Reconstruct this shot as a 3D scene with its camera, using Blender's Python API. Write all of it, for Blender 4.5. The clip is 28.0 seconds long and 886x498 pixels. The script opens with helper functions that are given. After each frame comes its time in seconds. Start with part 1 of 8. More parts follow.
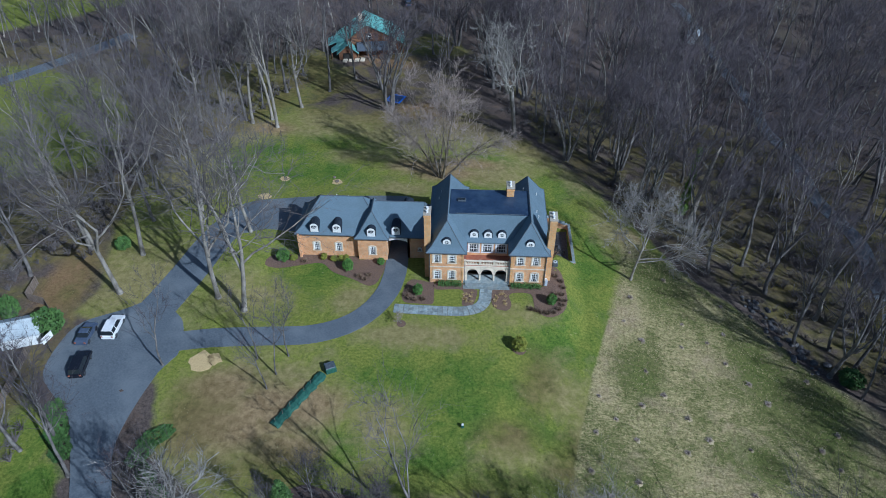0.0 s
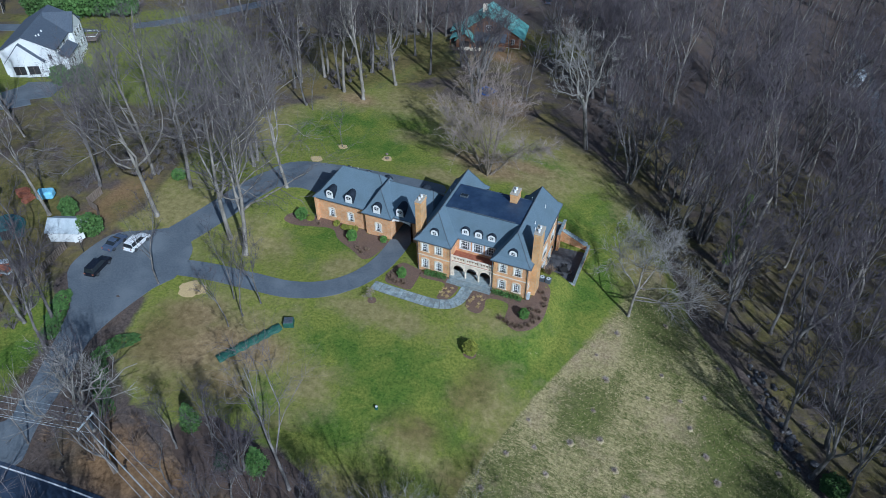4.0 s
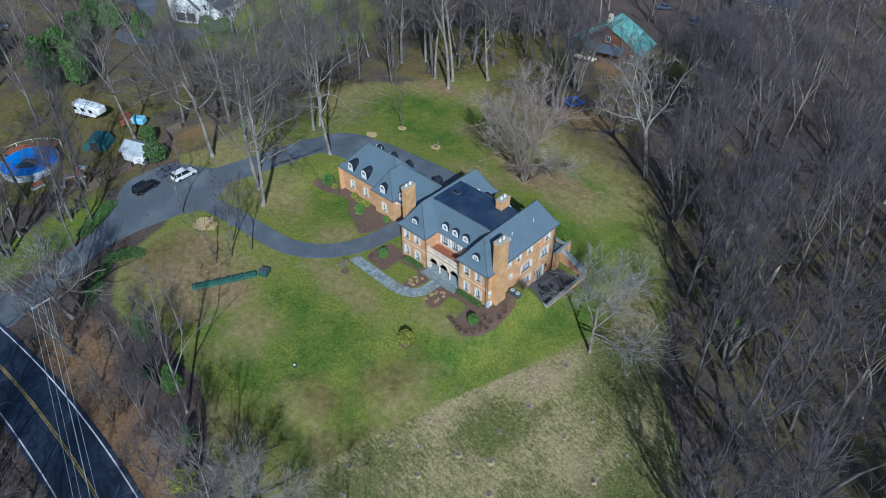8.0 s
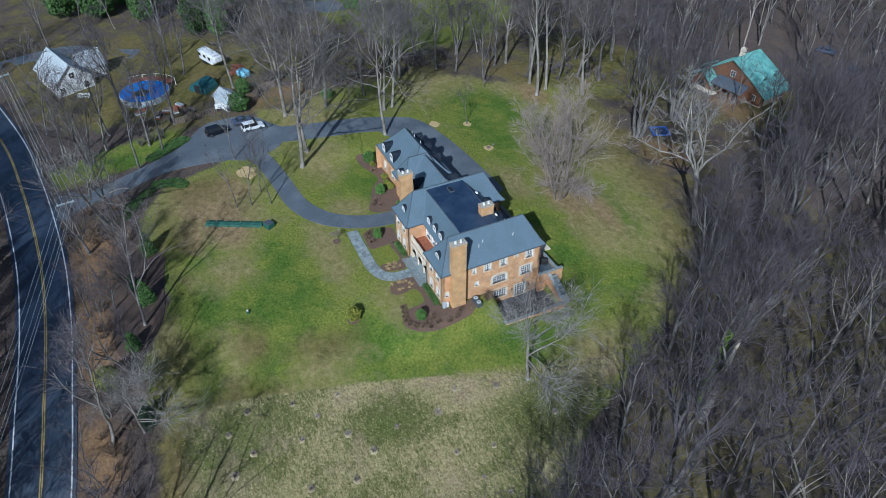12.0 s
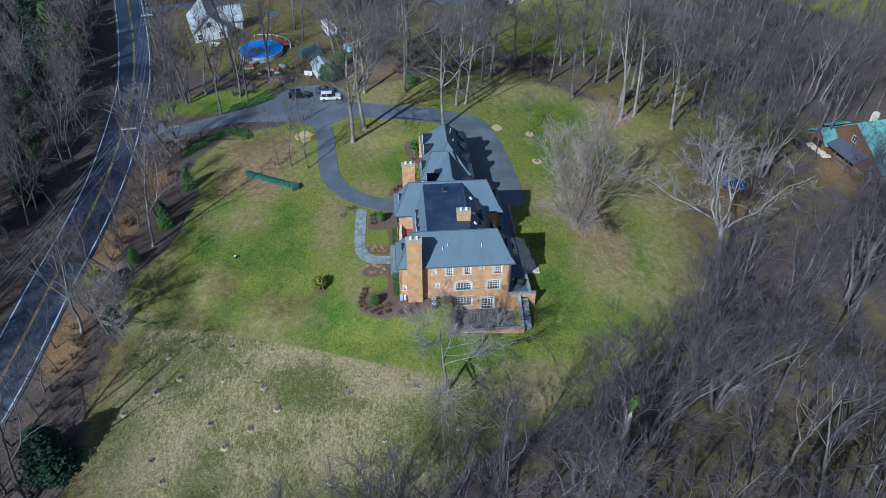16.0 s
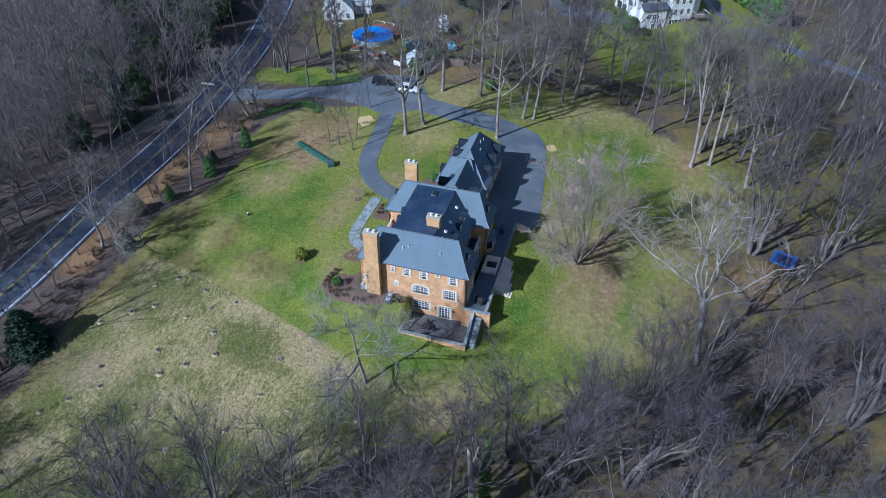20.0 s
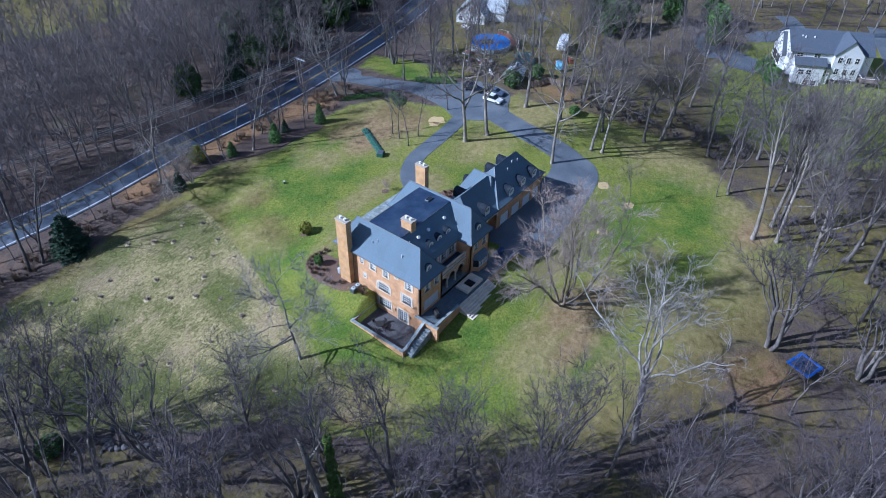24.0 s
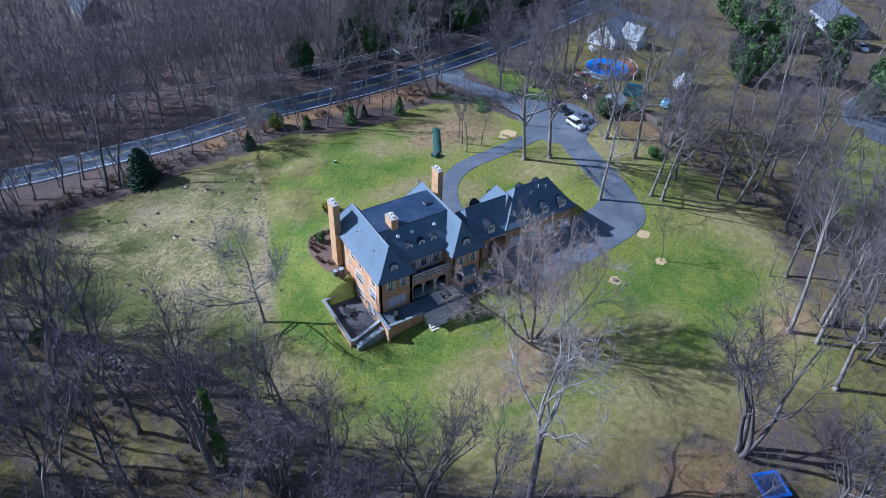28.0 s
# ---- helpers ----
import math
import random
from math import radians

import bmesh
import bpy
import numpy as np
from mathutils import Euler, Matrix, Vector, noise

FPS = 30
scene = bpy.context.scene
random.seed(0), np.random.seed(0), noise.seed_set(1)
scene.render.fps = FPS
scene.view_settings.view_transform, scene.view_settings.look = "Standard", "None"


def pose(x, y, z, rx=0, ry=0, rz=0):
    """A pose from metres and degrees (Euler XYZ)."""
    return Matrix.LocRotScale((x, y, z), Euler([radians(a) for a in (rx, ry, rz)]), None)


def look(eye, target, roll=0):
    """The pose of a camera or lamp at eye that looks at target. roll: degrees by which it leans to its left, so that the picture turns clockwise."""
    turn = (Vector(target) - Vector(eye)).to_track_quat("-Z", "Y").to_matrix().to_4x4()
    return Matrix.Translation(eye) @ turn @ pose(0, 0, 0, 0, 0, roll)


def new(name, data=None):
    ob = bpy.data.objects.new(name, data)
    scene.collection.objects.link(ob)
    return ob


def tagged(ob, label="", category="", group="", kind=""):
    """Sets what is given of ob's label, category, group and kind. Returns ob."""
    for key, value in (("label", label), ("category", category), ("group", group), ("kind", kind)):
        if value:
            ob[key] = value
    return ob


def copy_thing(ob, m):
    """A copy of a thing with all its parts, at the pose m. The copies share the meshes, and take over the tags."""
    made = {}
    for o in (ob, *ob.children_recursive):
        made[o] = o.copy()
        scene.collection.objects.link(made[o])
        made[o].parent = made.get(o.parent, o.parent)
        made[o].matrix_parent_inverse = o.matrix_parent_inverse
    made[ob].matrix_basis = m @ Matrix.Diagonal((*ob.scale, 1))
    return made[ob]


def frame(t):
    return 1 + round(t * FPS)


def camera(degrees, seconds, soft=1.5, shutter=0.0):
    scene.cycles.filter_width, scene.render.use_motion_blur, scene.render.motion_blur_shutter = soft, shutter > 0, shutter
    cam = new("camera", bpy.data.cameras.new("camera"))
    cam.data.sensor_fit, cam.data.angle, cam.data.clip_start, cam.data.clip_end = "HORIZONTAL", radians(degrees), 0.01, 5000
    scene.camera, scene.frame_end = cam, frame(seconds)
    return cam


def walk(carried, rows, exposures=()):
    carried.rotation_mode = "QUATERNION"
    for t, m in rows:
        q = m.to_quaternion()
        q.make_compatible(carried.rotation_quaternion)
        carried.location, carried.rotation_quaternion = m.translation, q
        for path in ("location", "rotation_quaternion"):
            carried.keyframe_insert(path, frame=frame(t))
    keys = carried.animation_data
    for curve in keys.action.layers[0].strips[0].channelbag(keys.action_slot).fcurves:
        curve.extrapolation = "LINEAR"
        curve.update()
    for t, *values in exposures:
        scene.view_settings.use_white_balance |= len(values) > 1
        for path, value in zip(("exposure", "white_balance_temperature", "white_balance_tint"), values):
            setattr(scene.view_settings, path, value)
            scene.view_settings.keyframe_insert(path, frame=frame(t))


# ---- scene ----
cam = camera(65.3, 28.0, soft=0.92)
METRES, EYE, TILT, LEAN, TURN = 232.0, 74.6, -40.0, 0.0, 2.8
ROWS = [
    (0.0, 0.0, 0.0, 0.0, 0.0, 0.0, -0.0),
    (0.5, 0.0166, -0.0001, 0.0002, 1.93, -0.09, -1.55),
    (1.0, 0.0332, 0.0003, 0.0005, 3.82, -0.22, -3.08),
    (1.5, 0.0493, 0.0012, 0.0012, 5.58, -0.37, -4.58),
    (2.0, 0.065, 0.0027, 0.0027, 7.4, -0.61, -6.09),
    (2.5, 0.081, 0.0048, 0.0043, 9.43, -0.88, -7.73),
    (3.0, 0.0969, 0.0071, 0.0066, 11.48, -1.25, -9.38),
    (3.5, 0.1129, 0.01, 0.0093, 13.58, -1.7, -11.02),
    (5.5, 0.1787, 0.0271, 0.0257, 21.46, -3.88, -16.79),
    (6.0, 0.195, 0.0335, 0.0306, 23.63, -4.51, -18.26),
    (6.5, 0.211, 0.0406, 0.036, 26.01, -5.27, -19.85),
    (7.0, 0.2267, 0.0483, 0.0423, 28.51, -6.17, -21.43),
    (7.5, 0.242, 0.0568, 0.0484, 31.03, -7.07, -22.95),
    (8.0, 0.2569, 0.0656, 0.0555, 33.6, -8.12, -24.43),
    (8.5, 0.2709, 0.0749, 0.0626, 36.03, -9.13, -25.77),
    (9.0, 0.2844, 0.0846, 0.0701, 38.47, -10.18, -27.06),
    (9.5, 0.2973, 0.095, 0.0778, 41.07, -11.35, -28.35),
    (10.0, 0.3097, 0.1059, 0.0861, 43.85, -12.65, -29.62),
    (10.5, 0.321, 0.117, 0.095, 46.59, -14.05, -30.82),
    (11.0, 0.332, 0.1282, 0.1039, 49.37, -15.45, -32.0),
    (11.5, 0.3417, 0.14, 0.1136, 52.14, -16.97, -33.04),
    (12.0, 0.351, 0.1518, 0.1231, 55.15, -18.59, -34.14),
    (12.5, 0.3596, 0.1641, 0.1333, 58.18, -20.3, -35.11),
    (14.5, 0.3855, 0.2122, 0.1749, 70.39, -27.65, -38.59),
    (15.0, 0.3903, 0.2256, 0.1863, 73.77, -29.78, -39.15),
    (15.5, 0.3941, 0.2391, 0.1983, 77.25, -32.02, -39.6),
    (16.0, 0.3975, 0.2533, 0.2102, 80.49, -34.05, -39.87),
    (16.5, 0.3995, 0.2659, 0.2213, 83.52, -36.0, -40.12),
    (17.0, 0.4012, 0.2797, 0.233, 86.88, -38.13, -40.3),
    (17.5, 0.4018, 0.2933, 0.2448, 90.28, -40.29, -40.44),
    (18.0, 0.4014, 0.3071, 0.2572, 93.73, -42.53, -40.42),
    (18.5, 0.4001, 0.3208, 0.27, 97.24, -44.81, -40.28),
    (19.0, 0.3978, 0.3346, 0.2828, 100.75, -47.07, -40.03),
    (19.5, 0.3954, 0.3484, 0.2949, 104.15, -49.15, -39.73),
    (20.0, 0.3917, 0.3621, 0.3068, 107.52, -51.22, -39.28),
    (20.5, 0.387, 0.3756, 0.3186, 110.94, -53.31, -38.76),
    (21.0, 0.3812, 0.3893, 0.3307, 114.23, -55.3, -38.12),
    (21.5, 0.3743, 0.4025, 0.3423, 117.42, -57.2, -37.43),
    (23.5, 0.3403, 0.454, 0.384, 130.23, -64.13, -33.69),
    (24.0, 0.3299, 0.465, 0.3933, 132.97, -65.56, -32.67),
    (24.5, 0.3192, 0.4761, 0.4019, 135.71, -66.91, -31.61),
    (25.0, 0.3077, 0.4866, 0.4103, 138.42, -68.19, -30.46),
    (25.5, 0.2956, 0.4962, 0.4186, 141.03, -69.43, -29.28),
    (26.0, 0.2832, 0.5053, 0.4265, 143.67, -70.63, -28.02),
    (26.5, 0.2701, 0.5145, 0.4338, 146.31, -71.71, -26.68),
    (27.0, 0.2562, 0.523, 0.4411, 148.94, -72.79, -25.22),
    (27.5, 0.2421, 0.5314, 0.4479, 151.41, -73.69, -23.79),
    (28.0, 0.2279, 0.5392, 0.4539, 153.77, -74.47, -22.4),
]
walk(cam, [(t, pose(-3.2, -80.0, EYE, TILT, LEAN, TURN) @ pose(METRES * x, METRES * y, METRES * z, 90 + pitch, roll, yaw)) for t, x, y, z, yaw, pitch, roll in ROWS],
     exposures=[(0.0, -0.18, 4960, 6.0), (10.0, -0.23, 5180, 5.5), (17.0, -0.06, 5050, 8.0), (21.0, 0.16, 4900, 12.5), (28.0, 0.40, 4800, 17.5)])

# ---- light and exposure ----
SUN_AZ, SUN_EL = radians(-40.0), radians(35.0)      # the sun stands to the south-east (+x, -y)
SUN_WAY = Vector((math.cos(SUN_AZ) * math.cos(SUN_EL), math.sin(SUN_AZ) * math.cos(SUN_EL), math.sin(SUN_EL)))
world = bpy.data.worlds.new("sky")
scene.world = world
world.use_nodes = True
wn = world.node_tree.nodes
sky = wn.new("ShaderNodeTexSky")
sky.sky_type, sky.sun_disc, sky.sun_elevation, sky.sun_rotation = "NISHITA", False, SUN_EL, radians(130.0)
sky.air_density, sky.dust_density, sky.ozone_density = 1.2, 1.0, 1.0
world.node_tree.links.new(sky.outputs[0], wn["Background"].inputs[0])
wn["Background"].inputs[1].default_value = 0.076
sun = new("sun", bpy.data.lights.new("sun", "SUN"))
sun.data.energy, sun.data.angle, sun.data.color = 5.0, radians(0.6), (1.0, 0.96, 0.90)
sun.matrix_world = look(SUN_WAY * 300, (0, 0, 0))
scene.view_settings.exposure = 0.0


# ---- materials ----
def mat(name, dark, light, scale=1.0, rough=0.8, bump=0.0, metal=0.0, patch=None, patch_scale=0.1, patch_amount=0.5,
        vary=0.0, stretch=(1, 1, 1), spec=0.5, space="world", detail=8.0):
    """A procedural surface: fine grain between two colours, larger patches of a third, relief, and a tint per object."""
    m = bpy.data.materials.new(name)
    m.use_nodes = True
    n, l = m.node_tree.nodes, m.node_tree.links
    b = n["Principled BSDF"]
    b.inputs["Roughness"].default_value, b.inputs["Metallic"].default_value = rough, metal
    b.inputs["Specular IOR Level"].default_value = spec
    if space == "world":
        where = n.new("ShaderNodeNewGeometry").outputs["Position"]
    else:
        where = n.new("ShaderNodeTexCoord").outputs["Object"]
    mp = n.new("ShaderNodeMapping")
    mp.inputs["Scale"].default_value = stretch
    l.new(where, mp.inputs["Vector"])
    fine = n.new("ShaderNodeTexNoise")
    fine.inputs["Scale"].default_value, fine.inputs["Detail"].default_value, fine.inputs["Roughness"].default_value = scale, detail, 0.65
    l.new(mp.outputs[0], fine.inputs["Vector"])
    ramp = n.new("ShaderNodeValToRGB")
    ramp.color_ramp.elements[0].position, ramp.color_ramp.elements[1].position = 0.33, 0.67
    ramp.color_ramp.elements[0].color, ramp.color_ramp.elements[1].color = (*dark, 1), (*light, 1)
    l.new(fine.outputs["Fac"], ramp.inputs["Fac"])
    colour = ramp.outputs["Color"]
    if patch:
        big = n.new("ShaderNodeTexNoise")
        big.inputs["Scale"].default_value, big.inputs["Detail"].default_value = patch_scale, 5.0
        l.new(where, big.inputs["Vector"])
        edge = n.new("ShaderNodeMapRange")
        edge.inputs["From Min"].default_value, edge.inputs["From Max"].default_value, edge.inputs["To Max"].default_value = 0.45, 0.65, patch_amount
        l.new(big.outputs["Fac"], edge.inputs["Value"])
        mix = n.new("ShaderNodeMix")
        mix.data_type = "RGBA"
        l.new(edge.outputs[0], mix.inputs["Factor"])
        l.new(colour, mix.inputs["A"])
        mix.inputs["B"].default_value = (*patch, 1)
        colour = mix.outputs["Result"]
    if vary:
        info = n.new("ShaderNodeObjectInfo")
        rng = n.new("ShaderNodeMapRange")
        rng.inputs["To Min"].default_value, rng.inputs["To Max"].default_value = 1 - vary, 1 + vary
        l.new(info.outputs["Random"], rng.inputs["Value"])
        hsv = n.new("ShaderNodeHueSaturation")
        l.new(rng.outputs[0], hsv.inputs["Value"])
        l.new(colour, hsv.inputs["Color"])
        colour = hsv.outputs["Color"]
    l.new(colour, b.inputs["Base Color"])
    if bump:
        bp = n.new("ShaderNodeBump")
        bp.inputs["Strength"].default_value, bp.inputs["Distance"].default_value = bump, 0.05
        l.new(fine.outputs["Fac"], bp.inputs["Height"])
        l.new(bp.outputs[0], b.inputs["Normal"])
    return m


def glass_mat(name, colour=(0.02, 0.025, 0.03), rough=0.05):
    m = bpy.data.materials.new(name)
    m.use_nodes = True
    b = m.node_tree.nodes["Principled BSDF"]
    b.inputs["Base Color"].default_value, b.inputs["Roughness"].default_value = (*colour, 1), rough
    b.inputs["Specular IOR Level"].default_value = 0.6
    return m


def masonry(name, brick, brick_dark, mortar, size=(0.22, 0.075), gap=0.010, tint=None):
    """Brickwork whose courses follow the wall it is on."""
    m = bpy.data.materials.new(name)
    m.use_nodes = True
    n, l = m.node_tree.nodes, m.node_tree.links
    b = n["Principled BSDF"]
    b.inputs["Roughness"].default_value = 0.85
    pos = n.new("ShaderNodeNewGeometry")
    sep = n.new("ShaderNodeSeparateXYZ")
    l.new(pos.outputs["Position"], sep.inputs[0])
    add = n.new("ShaderNodeMath")
    l.new(sep.outputs["X"], add.inputs[0])
    l.new(sep.outputs["Y"], add.inputs[1])
    com = n.new("ShaderNodeCombineXYZ")
    l.new(add.outputs[0], com.inputs["X"])
    l.new(sep.outputs["Z"], com.inputs["Y"])
    tex = n.new("ShaderNodeTexBrick")
    tex.inputs["Scale"].default_value = 1.0
    tex.inputs["Brick Width"].default_value, tex.inputs["Row Height"].default_value = size
    tex.inputs["Mortar Size"].default_value = gap
    tex.inputs["Color1"].default_value, tex.inputs["Color2"].default_value, tex.inputs["Mortar"].default_value = (*brick, 1), (*brick_dark, 1), (*mortar, 1)
    l.new(com.outputs[0], tex.inputs["Vector"])
    big = n.new("ShaderNodeTexNoise")
    big.inputs["Scale"].default_value, big.inputs["Detail"].default_value = 0.9, 6.0
    l.new(pos.outputs["Position"], big.inputs["Vector"])
    edge = n.new("ShaderNodeMapRange")
    edge.inputs["From Min"].default_value, edge.inputs["From Max"].default_value = 0.35, 0.75
    edge.inputs["To Min"].default_value, edge.inputs["To Max"].default_value = 0.82, 1.18
    l.new(big.outputs["Fac"], edge.inputs["Value"])
    hsv = n.new("ShaderNodeHueSaturation")
    l.new(edge.outputs[0], hsv.inputs["Value"])
    l.new(tex.outputs["Color"], hsv.inputs["Color"])
    l.new(hsv.outputs[0], b.inputs["Base Color"])
    bp = n.new("ShaderNodeBump")
    bp.inputs["Strength"].default_value, bp.inputs["Distance"].default_value = 0.4, 0.01
    l.new(tex.outputs["Fac"], bp.inputs["Height"])
    bp.invert = True
    l.new(bp.outputs[0], b.inputs["Normal"])
    return m


BRICK = masonry("orange_brick", (0.69, 0.358, 0.150), (0.58, 0.265, 0.100), (0.60, 0.47, 0.32))
BRICK_BUFF = masonry("buff_brick", (0.66, 0.36, 0.13), (0.58, 0.29, 0.10), (0.5, 0.40, 0.26))
STONE = mat("limestone", (0.64, 0.545, 0.41), (0.78, 0.69, 0.55), 3.0, 0.85, 0.2, patch=(0.42, 0.38, 0.3), patch_scale=0.8)
WHITE = mat("white_paint", (0.72, 0.72, 0.70), (0.82, 0.82, 0.80), 2.0, 0.5, 0.05)
SLATE = mat("grey_slate", (0.090, 0.133, 0.170), (0.150, 0.208, 0.254), 5.0, 0.78, 0.22, patch=(0.10, 0.142, 0.168), patch_scale=0.5, stretch=(1, 1, 3))
DECK = mat("dark_membrane", (0.014, 0.029, 0.064), (0.03, 0.052, 0.10), 1.2, 0.5, 0.1, patch=(0.055, 0.085, 0.13), patch_scale=0.3)
HOOD = mat("dark_hood_metal", (0.012, 0.017, 0.026), (0.028, 0.036, 0.05), 3.0, 0.85, 0.1, spec=0.15, patch=(0.04, 0.05, 0.065), patch_scale=1.0)
LEAD = mat("lead_sheet", (0.07, 0.085, 0.10), (0.13, 0.15, 0.17), 3.0, 0.5, 0.1, metal=0.3)
GLASS = glass_mat("window_glass")
DARK = mat("dark_interior", (0.02, 0.018, 0.016), (0.04, 0.035, 0.03), 1.0, 0.9)
ASPHALT = mat("drive_asphalt", (0.076, 0.091, 0.110), (0.136, 0.156, 0.178), 4.0, 0.6, 0.2, patch=(0.175, 0.196, 0.214), patch_scale=0.22, patch_amount=0.6)
ROADTAR = mat("road_asphalt", (0.012, 0.021, 0.042), (0.026, 0.039, 0.068), 5.0, 0.34, 0.06, patch=(0.052, 0.071, 0.108), patch_scale=0.06, patch_amount=0.7, spec=0.6)
LINE_WHITE = mat("white_line", (0.55, 0.55, 0.55), (0.8, 0.8, 0.8), 8.0, 0.7)
LINE_YELLOW = mat("yellow_line", (0.30, 0.22, 0.06), (0.5, 0.37, 0.10), 8.0, 0.7)
# mulch for the road bed, its colour darkened for the shade there
MULCH_SHADED = mat("dark_wet_mulch", (0.04, 0.028, 0.024), (0.10, 0.068, 0.054), 7.0, 0.9, 0.6, patch=(0.13, 0.085, 0.055), patch_scale=0.5)
MULCH = mat("bark_mulch", (0.075, 0.047, 0.034), (0.205, 0.132, 0.096), 9.0, 0.95, 0.6, patch=(0.16, 0.10, 0.06), patch_scale=0.6)
FLAG = mat("bluestone", (0.16, 0.20, 0.21), (0.34, 0.385, 0.385), 2.2, 0.8, 0.2, patch=(0.23, 0.23, 0.20), patch_scale=1.2, vary=0.25)
BARK_PALE = mat("pale_bark", (0.12, 0.104, 0.086), (0.37, 0.343, 0.303), 1.6, 0.9, 0.4, patch=(0.20, 0.17, 0.13), patch_scale=0.9, stretch=(1, 1, 0.35), space="object", vary=0.15)
BARK_WHITE = mat("mottled_bark", (0.10, 0.088, 0.07), (0.44, 0.42, 0.38), 1.0, 0.9, 0.4, patch=(0.13, 0.115, 0.09), patch_scale=0.35, patch_amount=0.85, stretch=(1, 1, 0.35), space="object")
BARK = mat("grey_bark", (0.054, 0.048, 0.046), (0.17, 0.156, 0.147), 2.4, 0.95, 0.5, patch=(0.34, 0.318, 0.29), patch_scale=0.35, stretch=(1, 1, 0.3), space="object", vary=0.2)
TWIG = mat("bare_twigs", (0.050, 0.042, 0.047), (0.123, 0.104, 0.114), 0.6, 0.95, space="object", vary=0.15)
# next two: twigs paled, putting distance haze into their colour
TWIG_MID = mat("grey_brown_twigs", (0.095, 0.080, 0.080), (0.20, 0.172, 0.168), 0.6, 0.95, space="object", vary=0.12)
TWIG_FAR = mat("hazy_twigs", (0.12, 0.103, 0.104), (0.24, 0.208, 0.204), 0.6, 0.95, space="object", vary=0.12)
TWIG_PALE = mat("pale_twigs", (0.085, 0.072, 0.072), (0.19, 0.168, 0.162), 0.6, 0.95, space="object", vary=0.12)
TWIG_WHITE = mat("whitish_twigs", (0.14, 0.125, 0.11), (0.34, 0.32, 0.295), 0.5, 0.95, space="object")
BARK_TAN = mat("tan_bark", (0.12, 0.095, 0.07), (0.27, 0.225, 0.17), 2.0, 0.95, 0.4, stretch=(1, 1, 0.35), space="object", vary=0.1)
TWIG_TAN = mat("tan_twigs", (0.22, 0.175, 0.15), (0.42, 0.34, 0.29), 0.6, 0.95, space="object", vary=0.12)
LEAF = mat("evergreen_leaves", (0.033, 0.08, 0.018), (0.11, 0.205, 0.045), 1.5, 0.8, vary=0.2)
LEAF_YELLOW = mat("yellow_green_leaves", (0.11, 0.14, 0.016), (0.34, 0.34, 0.05), 1.5, 0.8)
LEAF_BOX = mat("clipped_box_leaves", (0.045, 0.115, 0.02), (0.15, 0.28, 0.055), 1.5, 0.8, vary=0.15)
IVY = mat("ivy_leaves", (0.075, 0.14, 0.02), (0.20, 0.29, 0.05), 1.2, 0.8)
LEAF_BLUE = mat("spruce_needles", (0.010, 0.032, 0.016), (0.032, 0.075, 0.034), 1.5, 0.85)
BRUSH = mat("dry_brush", (0.13, 0.085, 0.055), (0.26, 0.185, 0.125), 1.0, 0.95, vary=0.15)
TEAL_ROOF = mat("green_metal_roof", (0.15, 0.38, 0.35), (0.25, 0.53, 0.48), 0.8, 0.45, 0.05, metal=0.1, patch=(0.11, 0.28, 0.27), patch_scale=0.5, patch_amount=0.8)
LOG = mat("log_siding", (0.12, 0.056, 0.03), (0.23, 0.11, 0.055), 2.0, 0.8, 0.3, stretch=(0.4, 0.4, 5))
SIDING = mat("white_siding", (0.66, 0.68, 0.68), (0.78, 0.79, 0.78), 3.0, 0.6, 0.15, stretch=(0.2, 0.2, 6))
ROOF_DARK = mat("dark_shingles", (0.05, 0.065, 0.09), (0.11, 0.13, 0.16), 4.0, 0.85, 0.3, patch=(0.07, 0.09, 0.12), patch_scale=0.5)
ROOF_PALE = mat("pale_roof", (0.36, 0.41, 0.44), (0.56, 0.60, 0.62), 2.0, 0.6, 0.1, patch=(0.36, 0.42, 0.45), patch_scale=0.5)
BLACK = mat("black_rubber", (0.012, 0.012, 0.012), (0.03, 0.03, 0.03), 5.0, 0.8)
CHROME = mat("bright_metal", (0.45, 0.45, 0.46), (0.6, 0.6, 0.62), 3.0, 0.25, metal=1.0)
BLUE = mat("pool_blue", (0.01, 0.12, 0.55), (0.02, 0.22, 0.75), 0.8, 0.25, 0.1, patch=(0.02, 0.3, 0.8), patch_scale=0.3)
POLEWOOD = mat("weathered_wood", (0.12, 0.09, 0.07), (0.26, 0.21, 0.17), 4.0, 0.9, 0.3, stretch=(1, 1, 0.2))
RUST = mat("rust_red_boards", (0.22, 0.07, 0.04), (0.34, 0.13, 0.07), 3.0, 0.85, 0.2)
GREEN_NET = mat("dark_green_cloth", (0.015, 0.07, 0.05), (0.035, 0.12, 0.085), 4.0, 0.7, 0.3)
STRAW = mat("straw", (0.38, 0.27, 0.12), (0.62, 0.47, 0.24), 7.0, 0.95, 0.5)
GRAVEL = mat("dark_slabs", (0.05, 0.05, 0.055), (0.12, 0.12, 0.13), 5.0, 0.9, 0.3)


# ---- small building helpers ----
def part(name, bm, material, parent=None, label="", smooth=False):
    """Link a bmesh as one mesh object under a thing or a part."""
    me = bpy.data.meshes.new(name)
    bm.normal_update()
    bm.to_mesh(me)
    bm.free()
    me.materials.append(material)
    if smooth:
        me.shade_smooth()
    ob = new(name, me)
    ob.parent = parent
    return tagged(ob, label) if label else ob


def again(ob, m, parent=None):
    """Another object on the same mesh."""
    o = new(ob.name.split(".")[0], ob.data)
    o.parent = parent if parent else ob.parent
    o.matrix_basis = m
    return o


